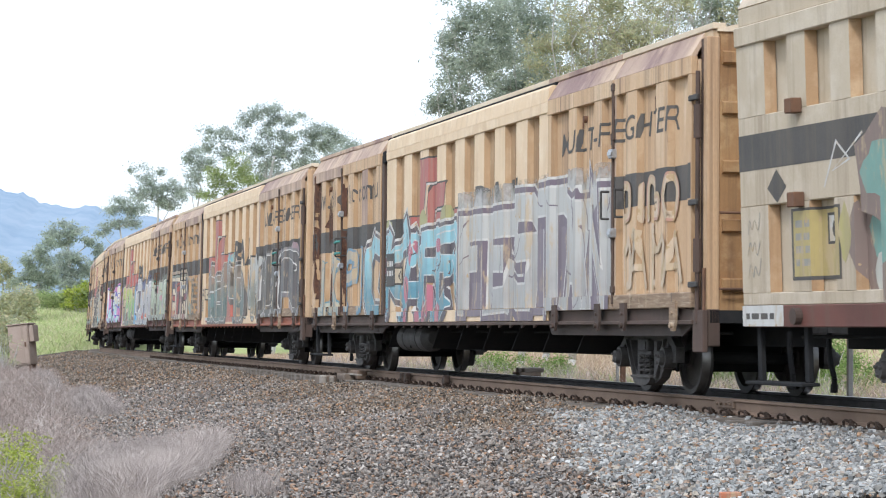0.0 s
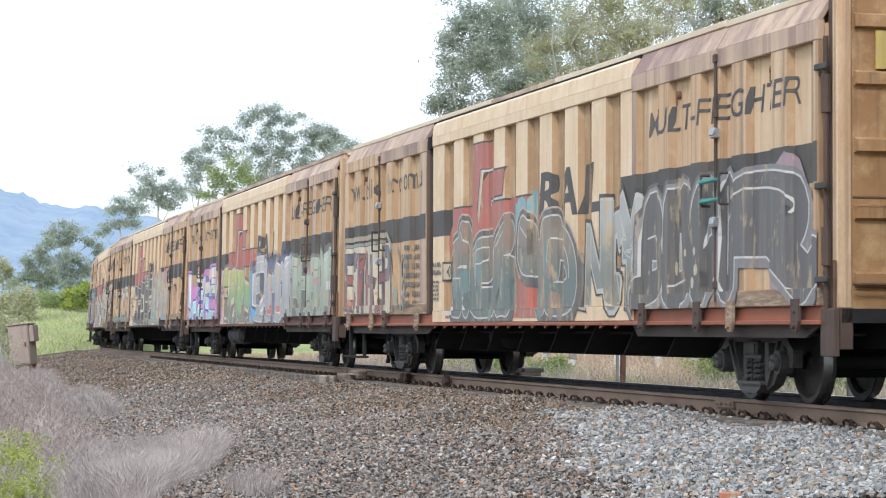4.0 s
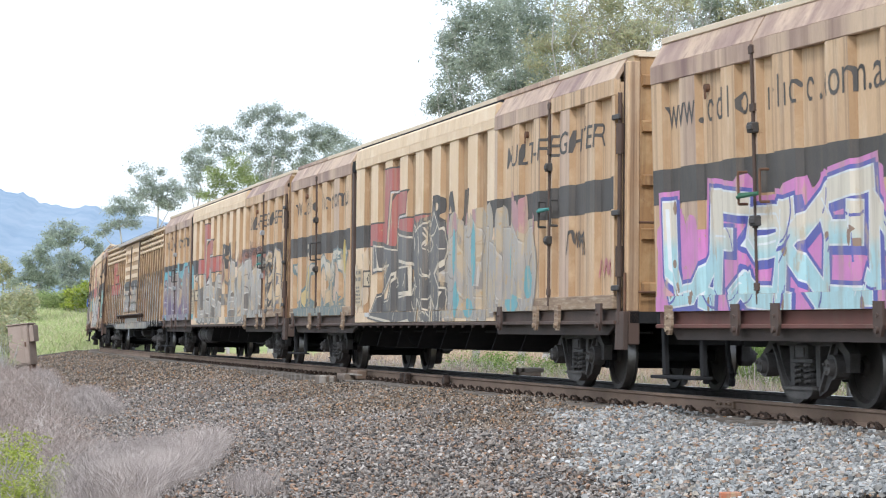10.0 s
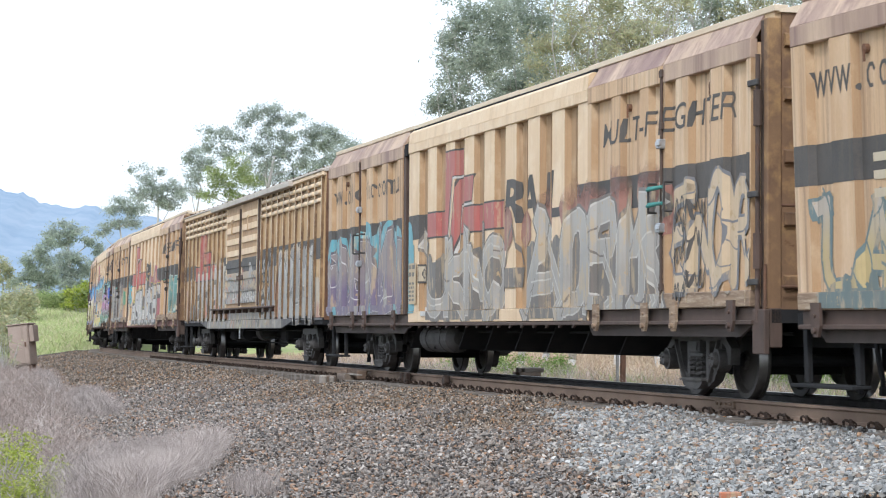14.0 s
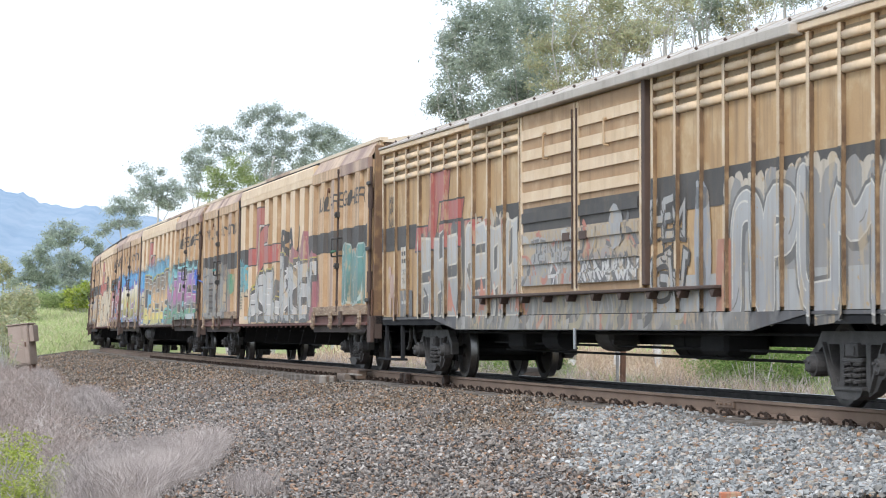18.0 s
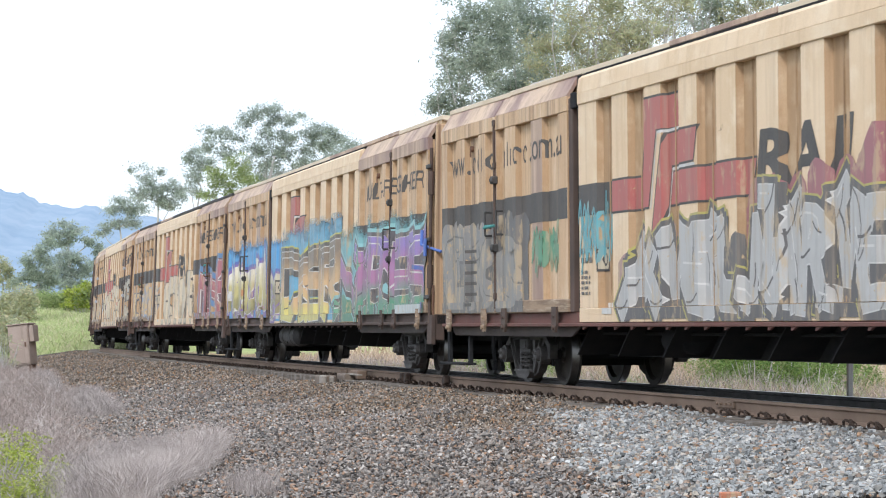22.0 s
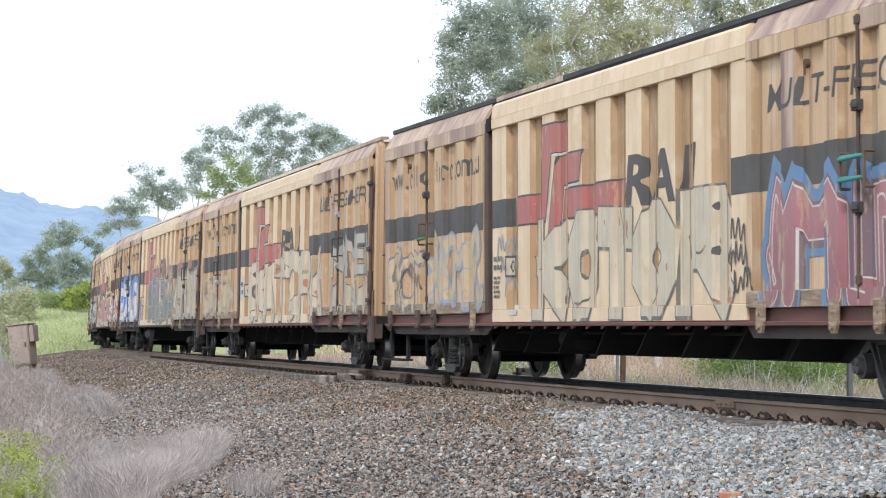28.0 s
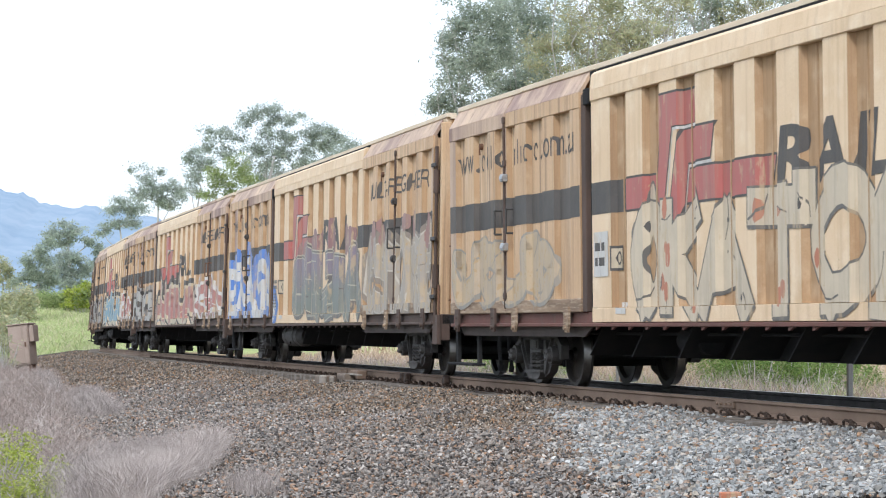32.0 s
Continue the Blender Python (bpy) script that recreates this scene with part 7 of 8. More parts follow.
def blades(name, s, lat, height, lean, width, material, label, category="grass", z_off=0.0, curve=0.35, at=None):
    """Thin bent blades or stalks, three joints each."""
    n = len(s)
    base = (at or ground_at)(s, lat)
    base[:, 2] += z_off
    ang = rs.uniform(0, 2 * np.pi, n)
    d = np.stack([np.cos(ang), np.sin(ang)], 1) * (lean * rs.uniform(0.2, 1.0, n))[:, None]
    side = np.stack([np.cos(rs.uniform(-0.6, 0.6, n)), np.sin(rs.uniform(-0.6, 0.6, n)), np.zeros(n)], 1) * (width * rs.uniform(0.5, 1.2, n))[:, None]
    rows = []
    for f, wd in ((0.0, 1.0), (0.55, 0.8), (1.0, 0.12)):
        c = base.copy()
        c[:, :2] += d * (f ** 1.7)[None] if np.ndim(f) else d * f ** 1.7
        c[:, 2] += height * (f - curve * f * f * 0.5)
        rows += [c - side * wd, c + side * wd]
    v = np.stack(rows, 1).reshape(-1, 3)
    q = np.array([[0, 1, 3, 2], [2, 3, 5, 4]])
    f = (q[None] + 6 * np.arange(n)[:, None, None]).reshape(-1, 4)
    ob = mesh_part(name, fast_mesh(name, v, quads=f), material)
    return tagged(ob, label, category, kind="stuff")


M["dry"] = island_colors("dead_grass", [(0.19, 0.16, 0.15), (0.39, 0.34, 0.315), (0.26, 0.222, 0.208), (0.49, 0.44, 0.4), (0.30, 0.256, 0.24)], 0.95, 5)
M["straw"] = island_colors("straw_grass", [(0.40, 0.31, 0.2), (0.52, 0.42, 0.3), (0.36, 0.25, 0.18), (0.48, 0.37, 0.29), (0.42, 0.35, 0.25)], 0.95, 5)
M["green"] = island_colors("green_grass", [(0.24, 0.33, 0.09), (0.34, 0.43, 0.14), (0.42, 0.45, 0.2), (0.47, 0.44, 0.25)], 0.9, 3, translucent=0.3)
M["meadow"] = island_colors("meadow_grass", [(0.33, 0.40, 0.17), (0.42, 0.48, 0.23), (0.50, 0.50, 0.29), (0.55, 0.50, 0.35), (0.28, 0.36, 0.15)], 0.9, 0.15, translucent=0.3)
# gum leaves paled and greyed: the distance haze is in their colour
M["leaf"] = island_colors("gum_leaves", [(0.31, 0.36, 0.295), (0.41, 0.455, 0.365), (0.34, 0.395, 0.325), (0.48, 0.51, 0.405), (0.26, 0.315, 0.265)], 0.8, 2.0, translucent=0.5)
M["leaf2"] = island_colors("olive_leaves", [(0.43, 0.45, 0.28), (0.53, 0.51, 0.31), (0.39, 0.43, 0.29), (0.56, 0.49, 0.32), (0.34, 0.39, 0.27)], 0.8, 2.0, translucent=0.5)
M["leaf3"] = island_colors("fresh_leaves", [(0.26, 0.33, 0.13), (0.34, 0.41, 0.17), (0.39, 0.43, 0.21), (0.21, 0.28, 0.115)], 0.75, 2.0, translucent=0.5)
M["leaf4"] = island_colors("haze_greyed_gum_leaves", [(0.34, 0.39, 0.345), (0.43, 0.475, 0.41), (0.37, 0.42, 0.37), (0.50, 0.53, 0.45), (0.30, 0.35, 0.31)], 0.8, 2.0, translucent=0.5)
M["lime"] = island_colors("lime_leaves", [(0.30, 0.38, 0.055), (0.42, 0.48, 0.085), (0.50, 0.52, 0.14), (0.24, 0.32, 0.055), (0.46, 0.45, 0.22)], 0.7, 2.0, translucent=0.4)
M["bark"] = surface("pale_gum_bark", [(0.52, 0.505, 0.48), (0.40, 0.385, 0.365), (0.62, 0.60, 0.57)], 1.2, 0.9, stretch=(1, 1, 0.3))

M["twig"] = island_colors("dead_twigs", [(0.15, 0.115, 0.098), (0.36, 0.29, 0.255), (0.21, 0.165, 0.145), (0.56, 0.49, 0.445), (0.3, 0.24, 0.21)], 0.95, 5)
M["pale"] = island_colors("bleached_grass", [(0.40, 0.345, 0.318), (0.56, 0.495, 0.455), (0.29, 0.245, 0.222), (0.48, 0.42, 0.385)], 0.95, 5)


# dead twiggy growth on the near slope, in tufts
tn = 1000
ts = rs.uniform(-9, 75, tn)
tl = grass_edge(ts) + 0.15 + 4.2 * rs.uniform(0, 1, tn) ** 1.25 + 0.25 * np.sin(ts * 1.7)
keep = ~((ts < 0.5) & (tl > 9.2) & (rs.uniform(0, 1, tn) < 0.75))
ts, tl = ts[keep], tl[keep]
tn, per = len(ts), 75
hs_ = np.repeat(rs.uniform(0.25, 0.75, tn) * np.clip(0.4 + (tl - grass_edge(ts)) * 0.55, 0, 1), per)
blades("dead_grass", np.repeat(ts, per) + rs.normal(0, 0.34, tn * per), np.repeat(tl, per) + rs.normal(0, 0.22, tn * per), hs_ * rs.uniform(0.4, 1.15, len(hs_)), 0.7, 0.0019, M["twig"],
       "pinkish brown dead twiggy growth on the slope of the bank")
# grey tussocks at the edge of the stones
for s0, s1, l0, l1, n, tall in ((28, 42, 5.75, 6.35, 9000, 0.42), (13.5, 27, 5.75, 6.5, 13000, 0.36), (15, 20, 6.2, 6.6, 2500, 0.3)):
    f_ = rs.uniform(0, 1, n)
    blades("dead_grass", s0 + (s1 - s0) * f_ + rs.normal(0, 0.35, n), l1 + (l0 - l1) * f_ ** 1.2 + np.abs(rs.normal(0, 0.24, n)), rs.uniform(0.3, 1.1, n) * tall, 0.42, 0.0021, M["dry"], "dense dead grey tussock at the edge of the ballast")
# the pale tussock that sweeps down from the twigs to the stones
n = 24000
f_ = rs.uniform(0, 1, n) ** 0.9
blades("dead_grass", 2.4 - 8.0 * f_ + rs.normal(0, 0.3, n), np.minimum(6.45 + 2.3 * f_ + np.abs(rs.normal(0, 0.3, n)), 8.95 - 0.35 * rs.uniform(0, 1, n) ** 2), rs.uniform(0.12, 0.5, n), 0.45, 0.0016, M["pale"], "pale bleached tussock at the foot of the ballast")
n = 13000
f_ = rs.uniform(0, 1, n)
blades("dead_grass", 2.0 - 7.0 * f_ + rs.normal(0, 0.5, n), np.minimum(7.2 + 1.9 * f_ + np.abs(rs.normal(0, 0.5, n)), 9.0 + 0.25 * rs.normal(0, 1, n)), rs.uniform(0.2, 0.45, n), 0.45, 0.0018, M["dry"], "dead grass behind the pale tussock")
blades("dead_grass", rs.normal(-4.6, 0.35, 900), rs.normal(7.45, 0.12, 900), rs.uniform(0.12, 0.36, 900), 0.2, 0.0018, M["dry"], "small dead tuft among the stones")
# a few bare pale stems
blades("dead_stem", rs.uniform(-3, 12, 70), rs.uniform(8.3, 10.2, 70), rs.uniform(0.3, 0.75, 70), 0.35, 0.005, M["pale"], "bare pale stem of a dead plant", "dead plant")
# straw and green grass behind the track
n = 42000
blades("straw_grass", rs.uniform(-30, 110, n), -3.3 - 5.5 * rs.uniform(0, 1, n) ** 1.3, rs.uniform(0.2, 0.62, n), 0.35, 0.008, M["straw"], "pinkish straw grass behind the track")
n = 20000
blades("straw_grass", rs.uniform(-30, 120, n), -8 - 20 * rs.uniform(0, 1, n), rs.uniform(0.25, 0.7, n), 0.4, 0.013, M["straw"], "tall straw grass farther behind the track")
n = 3500
blades("green_grass", rs.uniform(-30, 130, n), -26 - 10 * rs.uniform(0, 1, n), rs.uniform(0.2, 0.45, n), 0.3, 0.02, M["green"], "green grass behind the straw")
n = 9000
blades("straw_grass", rs.uniform(-12, 60, n), -3.6 - 3.5 * rs.uniform(0, 1, n), rs.uniform(0.15, 1.0, n), 0.7, 0.006, M["dry"], "thin grey weeds in the straw")
tn = 26
cs_, cl_ = np.repeat(rs.uniform(-8, 45, tn), 70), np.repeat(-4.2 - 3 * rs.uniform(0, 1, tn), 70)
blades("weed_clump", cs_ + rs.normal(0, 0.35, tn * 70), cl_ + rs.normal(0, 0.3, tn * 70), rs.uniform(0.3, 0.85, tn * 70), 0.5, 0.012, M["leaf3"], "green weeds growing in the straw")
n = 26000
gd = 98 + 130 * rs.uniform(0, 1, n) ** 1.1
gx = (rs.uniform(-60, 235, n) - 784) / 4446 * gd
blades("meadow_grass", gx, gd, rs.uniform(0.2, 0.75, n) * (0.6 + 0.4 * np.sin(gx * 0.9) * np.sin(gd * 0.31)), 0.4, 0.03, M["meadow"], "long yellow-green grass in the paddock", at=lambda u, v: np.stack([u, v, -2.2 + 4.6 * np.clip((v - 105) / 130, 0, 1) ** 2 * (3 - 2 * np.clip((v - 105) / 130, 0, 1)) - 0.03], 1))
n = 16000
gd = 70 + 130 * rs.uniform(0, 1, n) ** 1.1
gx = (rs.uniform(560, 1640, n) - 784) / 4446 * gd
blades("straw_grass", gx, gd, rs.uniform(0.6, 1.5, n) * (0.6 + 0.4 * np.sin(gx * 0.9) * np.sin(gd * 0.31)), 0.5, 0.05, M["straw"], "tall straw grass below the trees", at=lambda u, v: np.stack([u, v, -2.2 + 4.6 * np.clip((v - 105) / 130, 0, 1) ** 2 * (3 - 2 * np.clip((v - 105) / 130, 0, 1)) - 0.03], 1))


def leaf_cards(centres, radius, per, length, width, droop, rnd_):
    n = len(centres) * per
    c = np.repeat(np.asarray(centres), per, 0) + rnd_.normal(0, 1, (n, 3)) * np.repeat(np.asarray(radius), per)[:, None] * np.array([0.6, 0.6, 0.42])
    d = rnd_.normal(0, 1, (n, 3))
    d[:, 2] = d[:, 2] * 0.6 - droop
    d /= np.linalg.norm(d, axis=1)[:, None]
    e = np.cross(d, rnd_.normal(0, 1, (n, 3)))
    e /= np.linalg.norm(e, axis=1)[:, None]
    d *= (length * rnd_.uniform(0.6, 1.3, n))[:, None]
    e *= (width * rnd_.uniform(0.6, 1.3, n))[:, None]
    v = np.stack([c - d * 0.5, c + e * 0.5, c + d * 0.5, c - e * 0.5], 1).reshape(-1, 3)
    return v, np.arange(4 * n).reshape(-1, 4)


def limb(bm, pts, r0, r1, n=7):
    k = len(pts) - 1
    for i in range(k):
        tube(bm, pts[i], pts[i + 1], r0 + (r1 - r0) * i / k, n, r0 + (r1 - r0) * (i + 1) / k)


def rods(segments):
    """Many thin five-sided tapered rods in one mesh: (from, to, radius, radius)."""
    a, b = np.array([s[0] for s in segments]), np.array([s[1] for s in segments])
    r0, r1 = np.array([s[2] for s in segments]), np.array([s[3] for s in segments])
    d = b - a
    d /= np.maximum(1e-6, np.linalg.norm(d, axis=1))[:, None]
    u = np.cross(d, np.array([0.31, 0.95, 0.02]))
    u /= np.maximum(1e-6, np.linalg.norm(u, axis=1))[:, None]
    v = np.cross(d, u)
    rings = []
    for base, r in ((a, r0), (b, r1)):
        for i in range(5):
            c, s = math.cos(1.2566 * i), math.sin(1.2566 * i)
            rings.append(base + (u * c + v * s) * r[:, None])
    verts = np.stack(rings, 1).reshape(-1, 3)
    q = np.array([[i, (i + 1) % 5, 5 + (i + 1) % 5, 5 + i] for i in range(5)])
    return verts, (q[None] + 10 * np.arange(len(a))[:, None, None]).reshape(-1, 4)


def tree(x, y, z, lobes, seed, leaf="leaf", per=60, size=0.17, dense=1.0, label="", name="gum_tree", clump=0.3, girth=0.16, fork=0.4, bare=0.0, stems=0):
    """A gum: forked trunk, limbs to every lobe of the crown, twigs, and clumps of hanging leaves. lobes: (across, height, half width, half height) in metres."""
    r = random.Random(seed)
    rn = np.random.RandomState(seed)
    t = new(name)
    t.location = (x, y, z)
    lo = min(l[1] - l[3] for l in lobes)
    mid = sum(l[0] * l[2] for l in lobes) / sum(l[2] for l in lobes)
    top = max(l[1] for l in lobes)
    h = max(0.8, lo + (top - lo) * fork)
    trunk = [Vector((mid * 0.7 * f ** 1.5 + 0.03 * h * math.sin(f * 7 + seed), 0.02 * h * math.sin(f * 5 + seed), -0.4 + (h + 0.4) * f)) for f in (0, 0.2, 0.4, 0.6, 0.8, 1.0)]
    bm = bmesh.new()
    limb(bm, trunk, girth, girth * 0.38, 9)
    part("trunk", bm, M["bark"], t, "pale peeling trunk", True)
    segs, centres, radius = [], [], []
    nodes = [(p, girth * 0.5) for p in trunk[2:]]
    for lx, lz, rx, rz in sorted(lobes, key=lambda l: l[1]):
        c = Vector((lx, r.uniform(-1, 1) * rx * 0.8, lz))
        start, r0 = min(nodes, key=lambda n: (n[0] - c).length + 3.0 * max(0.0, n[0].z - c.z + 0.3))
        pts = [start]
        for f in (0.33, 0.66, 1.0):
            q = start.lerp(c, f)
            q.z += -0.12 * (c - start).length * math.sin(math.pi * f) * r.uniform(-0.4, 1)
            q += Vector((r.gauss(0, 1), r.gauss(0, 1), 0)) * 0.04 * (c - start).length
            pts.append(q)
        for i in range(3):
            a, b = r0 * (0.75 - 0.15 * i), r0 * (0.75 - 0.15 * (i + 1))
            segs.append((tuple(pts[i]), tuple(pts[i + 1]), a, b))
            nodes.append((pts[i + 1], b))
        n = max(6, int(dense * 8.5 * (rx * rz) ** 0.75 / clump ** 1.5))
        for _ in range(n):
            d = Vector((r.gauss(0, 0.55), r.gauss(0, 0.55), r.gauss(0, 0.55) + 0.1))
            e = c + Vector((d.x * rx, d.y * rx, d.z * rz))
            st = min(pts[1:], key=lambda p: (p - e).length)
            m = st.lerp(e, 0.55) + Vector((r.gauss(0, 0.06), r.gauss(0, 0.06), 0.05)) * rx
            segs += [(tuple(st), tuple(m), r0 * 0.22, r0 * 0.14), (tuple(m), tuple(e), r0 * 0.14, r0 * 0.05)]
            if r.random() >= bare:
                centres.append(tuple(e))
                radius.append(clump * r.uniform(0.6, 1.35))
    # pale stems that stand before the leaves
    for _ in range(stems):
        lx, lz, rx, rz = r.choice(lobes)
        a = trunk[r.choice((2, 3, 4))]
        b = Vector((lx + r.uniform(-1, 1) * rx, -rx * r.uniform(0.9, 1.4), lz + rz * r.uniform(0.2, 0.9)))
        q, n = a, 5
        for i in range(1, n + 1):
            e = a.lerp(b, i / n) + Vector((r.gauss(0, 0.08), 0, r.gauss(0, 0.05)))
            e.y = a.y + (b.y - a.y) * min(1, 1.6 * i / n)
            segs.append((tuple(q), tuple(e), 0.05 - 0.007 * i, 0.05 - 0.007 * (i + 1)))
            if i > 1:
                g = e + Vector((r.uniform(-0.7, 0.7), -0.1, r.uniform(0.3, 0.9)))
                segs.append((tuple(e), tuple(g), 0.02, 0.008))
            q = e
    v, q = rods(segs)
    br = mesh_part("branching", fast_mesh("branching", v, quads=q), M["bark"], t)
    br["kind"] = "stuff"
    v, q = leaf_cards(centres, radius, per, size, size * 0.3, 0.55, rn)
    crown = mesh_part("crown", fast_mesh("crown", v, quads=q), M[leaf], t)
    crown["kind"] = "stuff"
    return tagged(t, label, "tree")


def bush(x, y, z, w, h, seed, leaf="leaf3", per=60, clumps=26, size=0.16, label="leafy green bush in long grass"):
    r = random.Random(seed)
    rn = np.random.RandomState(seed)
    t = new("bush")
    t.location = (x, y, z)
    cs = [(r.uniform(-0.5, 0.5) * w, r.uniform(-0.4, 0.4) * w, h * (0.15 + 0.7 * r.random() * (1 - 0.5 * abs(i / clumps - 0.5)))) for i in range(clumps)]
    b = bmesh.new()
    for c in cs[:14]:
        limb(b, [Vector((c[0] * 0.2, c[1] * 0.2, -0.1)), Vector((c[0] * 0.7, c[1] * 0.7, c[2] * 0.6)), Vector(c)], 0.02, 0.006, 5)
    part("branching", b, M["bark"], t)["kind"] = "stuff"
    v, q = leaf_cards(cs, [w * 0.16] * clumps, per, size, size * 0.45, 0.1, rn)
    ob = mesh_part("foliage", fast_mesh("foliage", v, quads=q), M[leaf], t)
    ob["kind"] = "stuff"
    return tagged(t, label, "bush")


F = 784 / math.tan(radians(10))          # scale of directions for far places


def spot(px, dist):
    """x at that distance in the direction of a column."""
    return (px - 784) / F * dist


def grove(items, **kw):
    """Trees given by direction and distance: each with the lobes of its crown by their directions."""
    for i, (px, d, leaf, lobes, extra) in enumerate(items):
        base = paddock(d) - 0.2
        tree(spot(px, d), d, base, [((u - px) / F * d, 0.88 + (576 - v) / F * d - base, a / F * d, b / F * d) for u, v, a, b in lobes], kw.get("seed", 500) + i, leaf, **{**{k: v for k, v in kw.items() if k != "seed"}, **extra})


dark_gum = dict(label="tall dense gum tree with dark grey-green leaves behind the train", dense=0.85, stems=4)
olive_gum = dict(label="tall gum tree with olive leaves and pale limbs behind the train", dense=0.8, stems=9)
thin_gum = dict(label="thin pale-limbed gum tree with sparse leaves behind the train", dense=0.65, bare=0.1, stems=8)
# the big group behind the train
grove([(855, 92, "leaf", [(835, 55, 42, 45), (800, 105, 28, 38), (795, 165, 28, 34), (850, 135, 48, 48), (868, 30, 38, 36), (800, 205, 32, 34), (855, 215, 48, 45), (822, 30, 20, 22), (790, 70, 14, 16), (775, 195, 14, 18), (880, 90, 30, 40)], dark_gum),
       (925, 95, "leaf", [(930, 55, 40, 50), (915, -10, 38, 40), (940, 135, 44, 44), (905, 170, 36, 44), (965, 20, 30, 30), (890, 60, 24, 40), (930, 200, 44, 40)], dark_gum),
       (1000, 91, "leaf2", [(1035, 25, 38, 24), (1008, 72, 30, 24), (985, 150, 34, 44), (1050, 105, 40, 28), (1000, -30, 38, 26), (960, 85, 24, 34), (1030, 150, 34, 30)], olive_gum),
       (1075, 90, "leaf2", [(1075, 55, 38, 24), (1118, 50, 36, 26), (1090, 5, 36, 22), (1060, -25, 34, 24), (1110, 90, 38, 24), (1140, 75, 26, 20)], olive_gum),
       (1155, 94, "leaf2", [(1150, 20, 38, 24), (1180, 55, 34, 24), (1130, -25, 38, 26), (1200, 10, 34, 24)], thin_gum),
       (1230, 97, "leaf", [(1215, 35, 36, 30), (1255, 5, 38, 30), (1230, -30, 36, 26), (1270, 35, 30, 24)], thin_gum),
       (1310, 96, "leaf2", [(1310, 12, 38, 28), (1345, -20, 40, 30), (1290, -25, 36, 28), (1300, 40, 28, 18)], thin_gum),
       (1400, 98, "leaf", [(1390, -10, 44, 34), (1440, -30, 46, 34)], thin_gum),
       (960, 106, "leaf", [(880, 120, 60, 50), (960, 120, 60, 50), (900, 200, 60, 40), (1010, 60, 50, 40), (1080, 100, 50, 30)], dict(label="gum tree deep in the group behind the train", dense=0.6))], seed=500, per=70, size=0.185, clump=0.36, girth=0.17, fork=0.15)
# the spreading tree over the middle of the train, and the thin ones beside it
grove([(478, 150, "leaf4", [(484, 193, 19, 8), (455, 200, 14, 9), (478, 212, 20, 10), (516, 210, 20, 11), (432, 216, 18, 9), (392, 233, 22, 8), (420, 243, 15, 8), (376, 245, 11, 7), (470, 243, 24, 13), (505, 243, 22, 13), (545, 238, 22, 12), (572, 230, 19, 9), (600, 246, 16, 9),
                            (580, 257, 18, 9), (450, 268, 20, 12), (500, 272, 24, 14), (545, 262, 20, 10), (400, 272, 24, 8), (365, 262, 8, 5), (540, 288, 20, 10), (470, 292, 22, 12), (430, 292, 18, 10)], dict(label="spreading gum tree with a layered leafy crown", clump=0.36, girth=0.22, per=70)),
       (345, 158, "leaf4", [(345, 268, 14, 8), (335, 283, 12, 9), (357, 290, 14, 10), (345, 315, 14, 12), (370, 285, 9, 8), (340, 340, 14, 10)], dict(label="slender gum tree with thin airy crown", bare=0.25, dense=1.7)),
       (268, 160, "leaf4", [(258, 318, 14, 9), (284, 306, 10, 5), (272, 335, 18, 9), (302, 330, 13, 9), (250, 345, 16, 10), (285, 358, 18, 11), (320, 345, 11, 13), (236, 300, 9, 4), (254, 296, 8, 3), (300, 365, 14, 10)], dict(label="slender gum tree with bare twigs at its top", bare=0.25, dense=1.8)),
       (208, 165, "leaf4", [(216, 356, 13, 7), (197, 371, 10, 7), (226, 374, 15, 9), (182, 412, 10, 5), (186, 400, 9, 4), (208, 395, 14, 8), (235, 395, 12, 8), (245, 370, 12, 8)], dict(label="slender gum tree with small leaf clumps", bare=0.1, dense=1.7)),
       (410, 146, "leaf3", [(420, 300, 24, 18), (398, 325, 24, 16), (440, 320, 22, 14), (365, 345, 20, 8), (380, 310, 16, 12), (420, 350, 26, 14)], dict(label="leafy young tree with fresh green foliage", fork=0.1)),
       (490, 152, "leaf4", [(470, 320, 30, 16), (520, 315, 30, 18), (560, 295, 26, 16), (600, 280, 24, 16)], dict(label="low gum tree below the spreading crown", fork=0.1)),
       (590, 156, "leaf4", [(590, 262, 24, 12), (620, 265, 22, 14), (600, 290, 30, 16)], dict(label="rounded gum tree half hidden by the train", fork=0.2))], seed=540, per=46, size=0.19, clump=0.33, girth=0.13, fork=0.25)
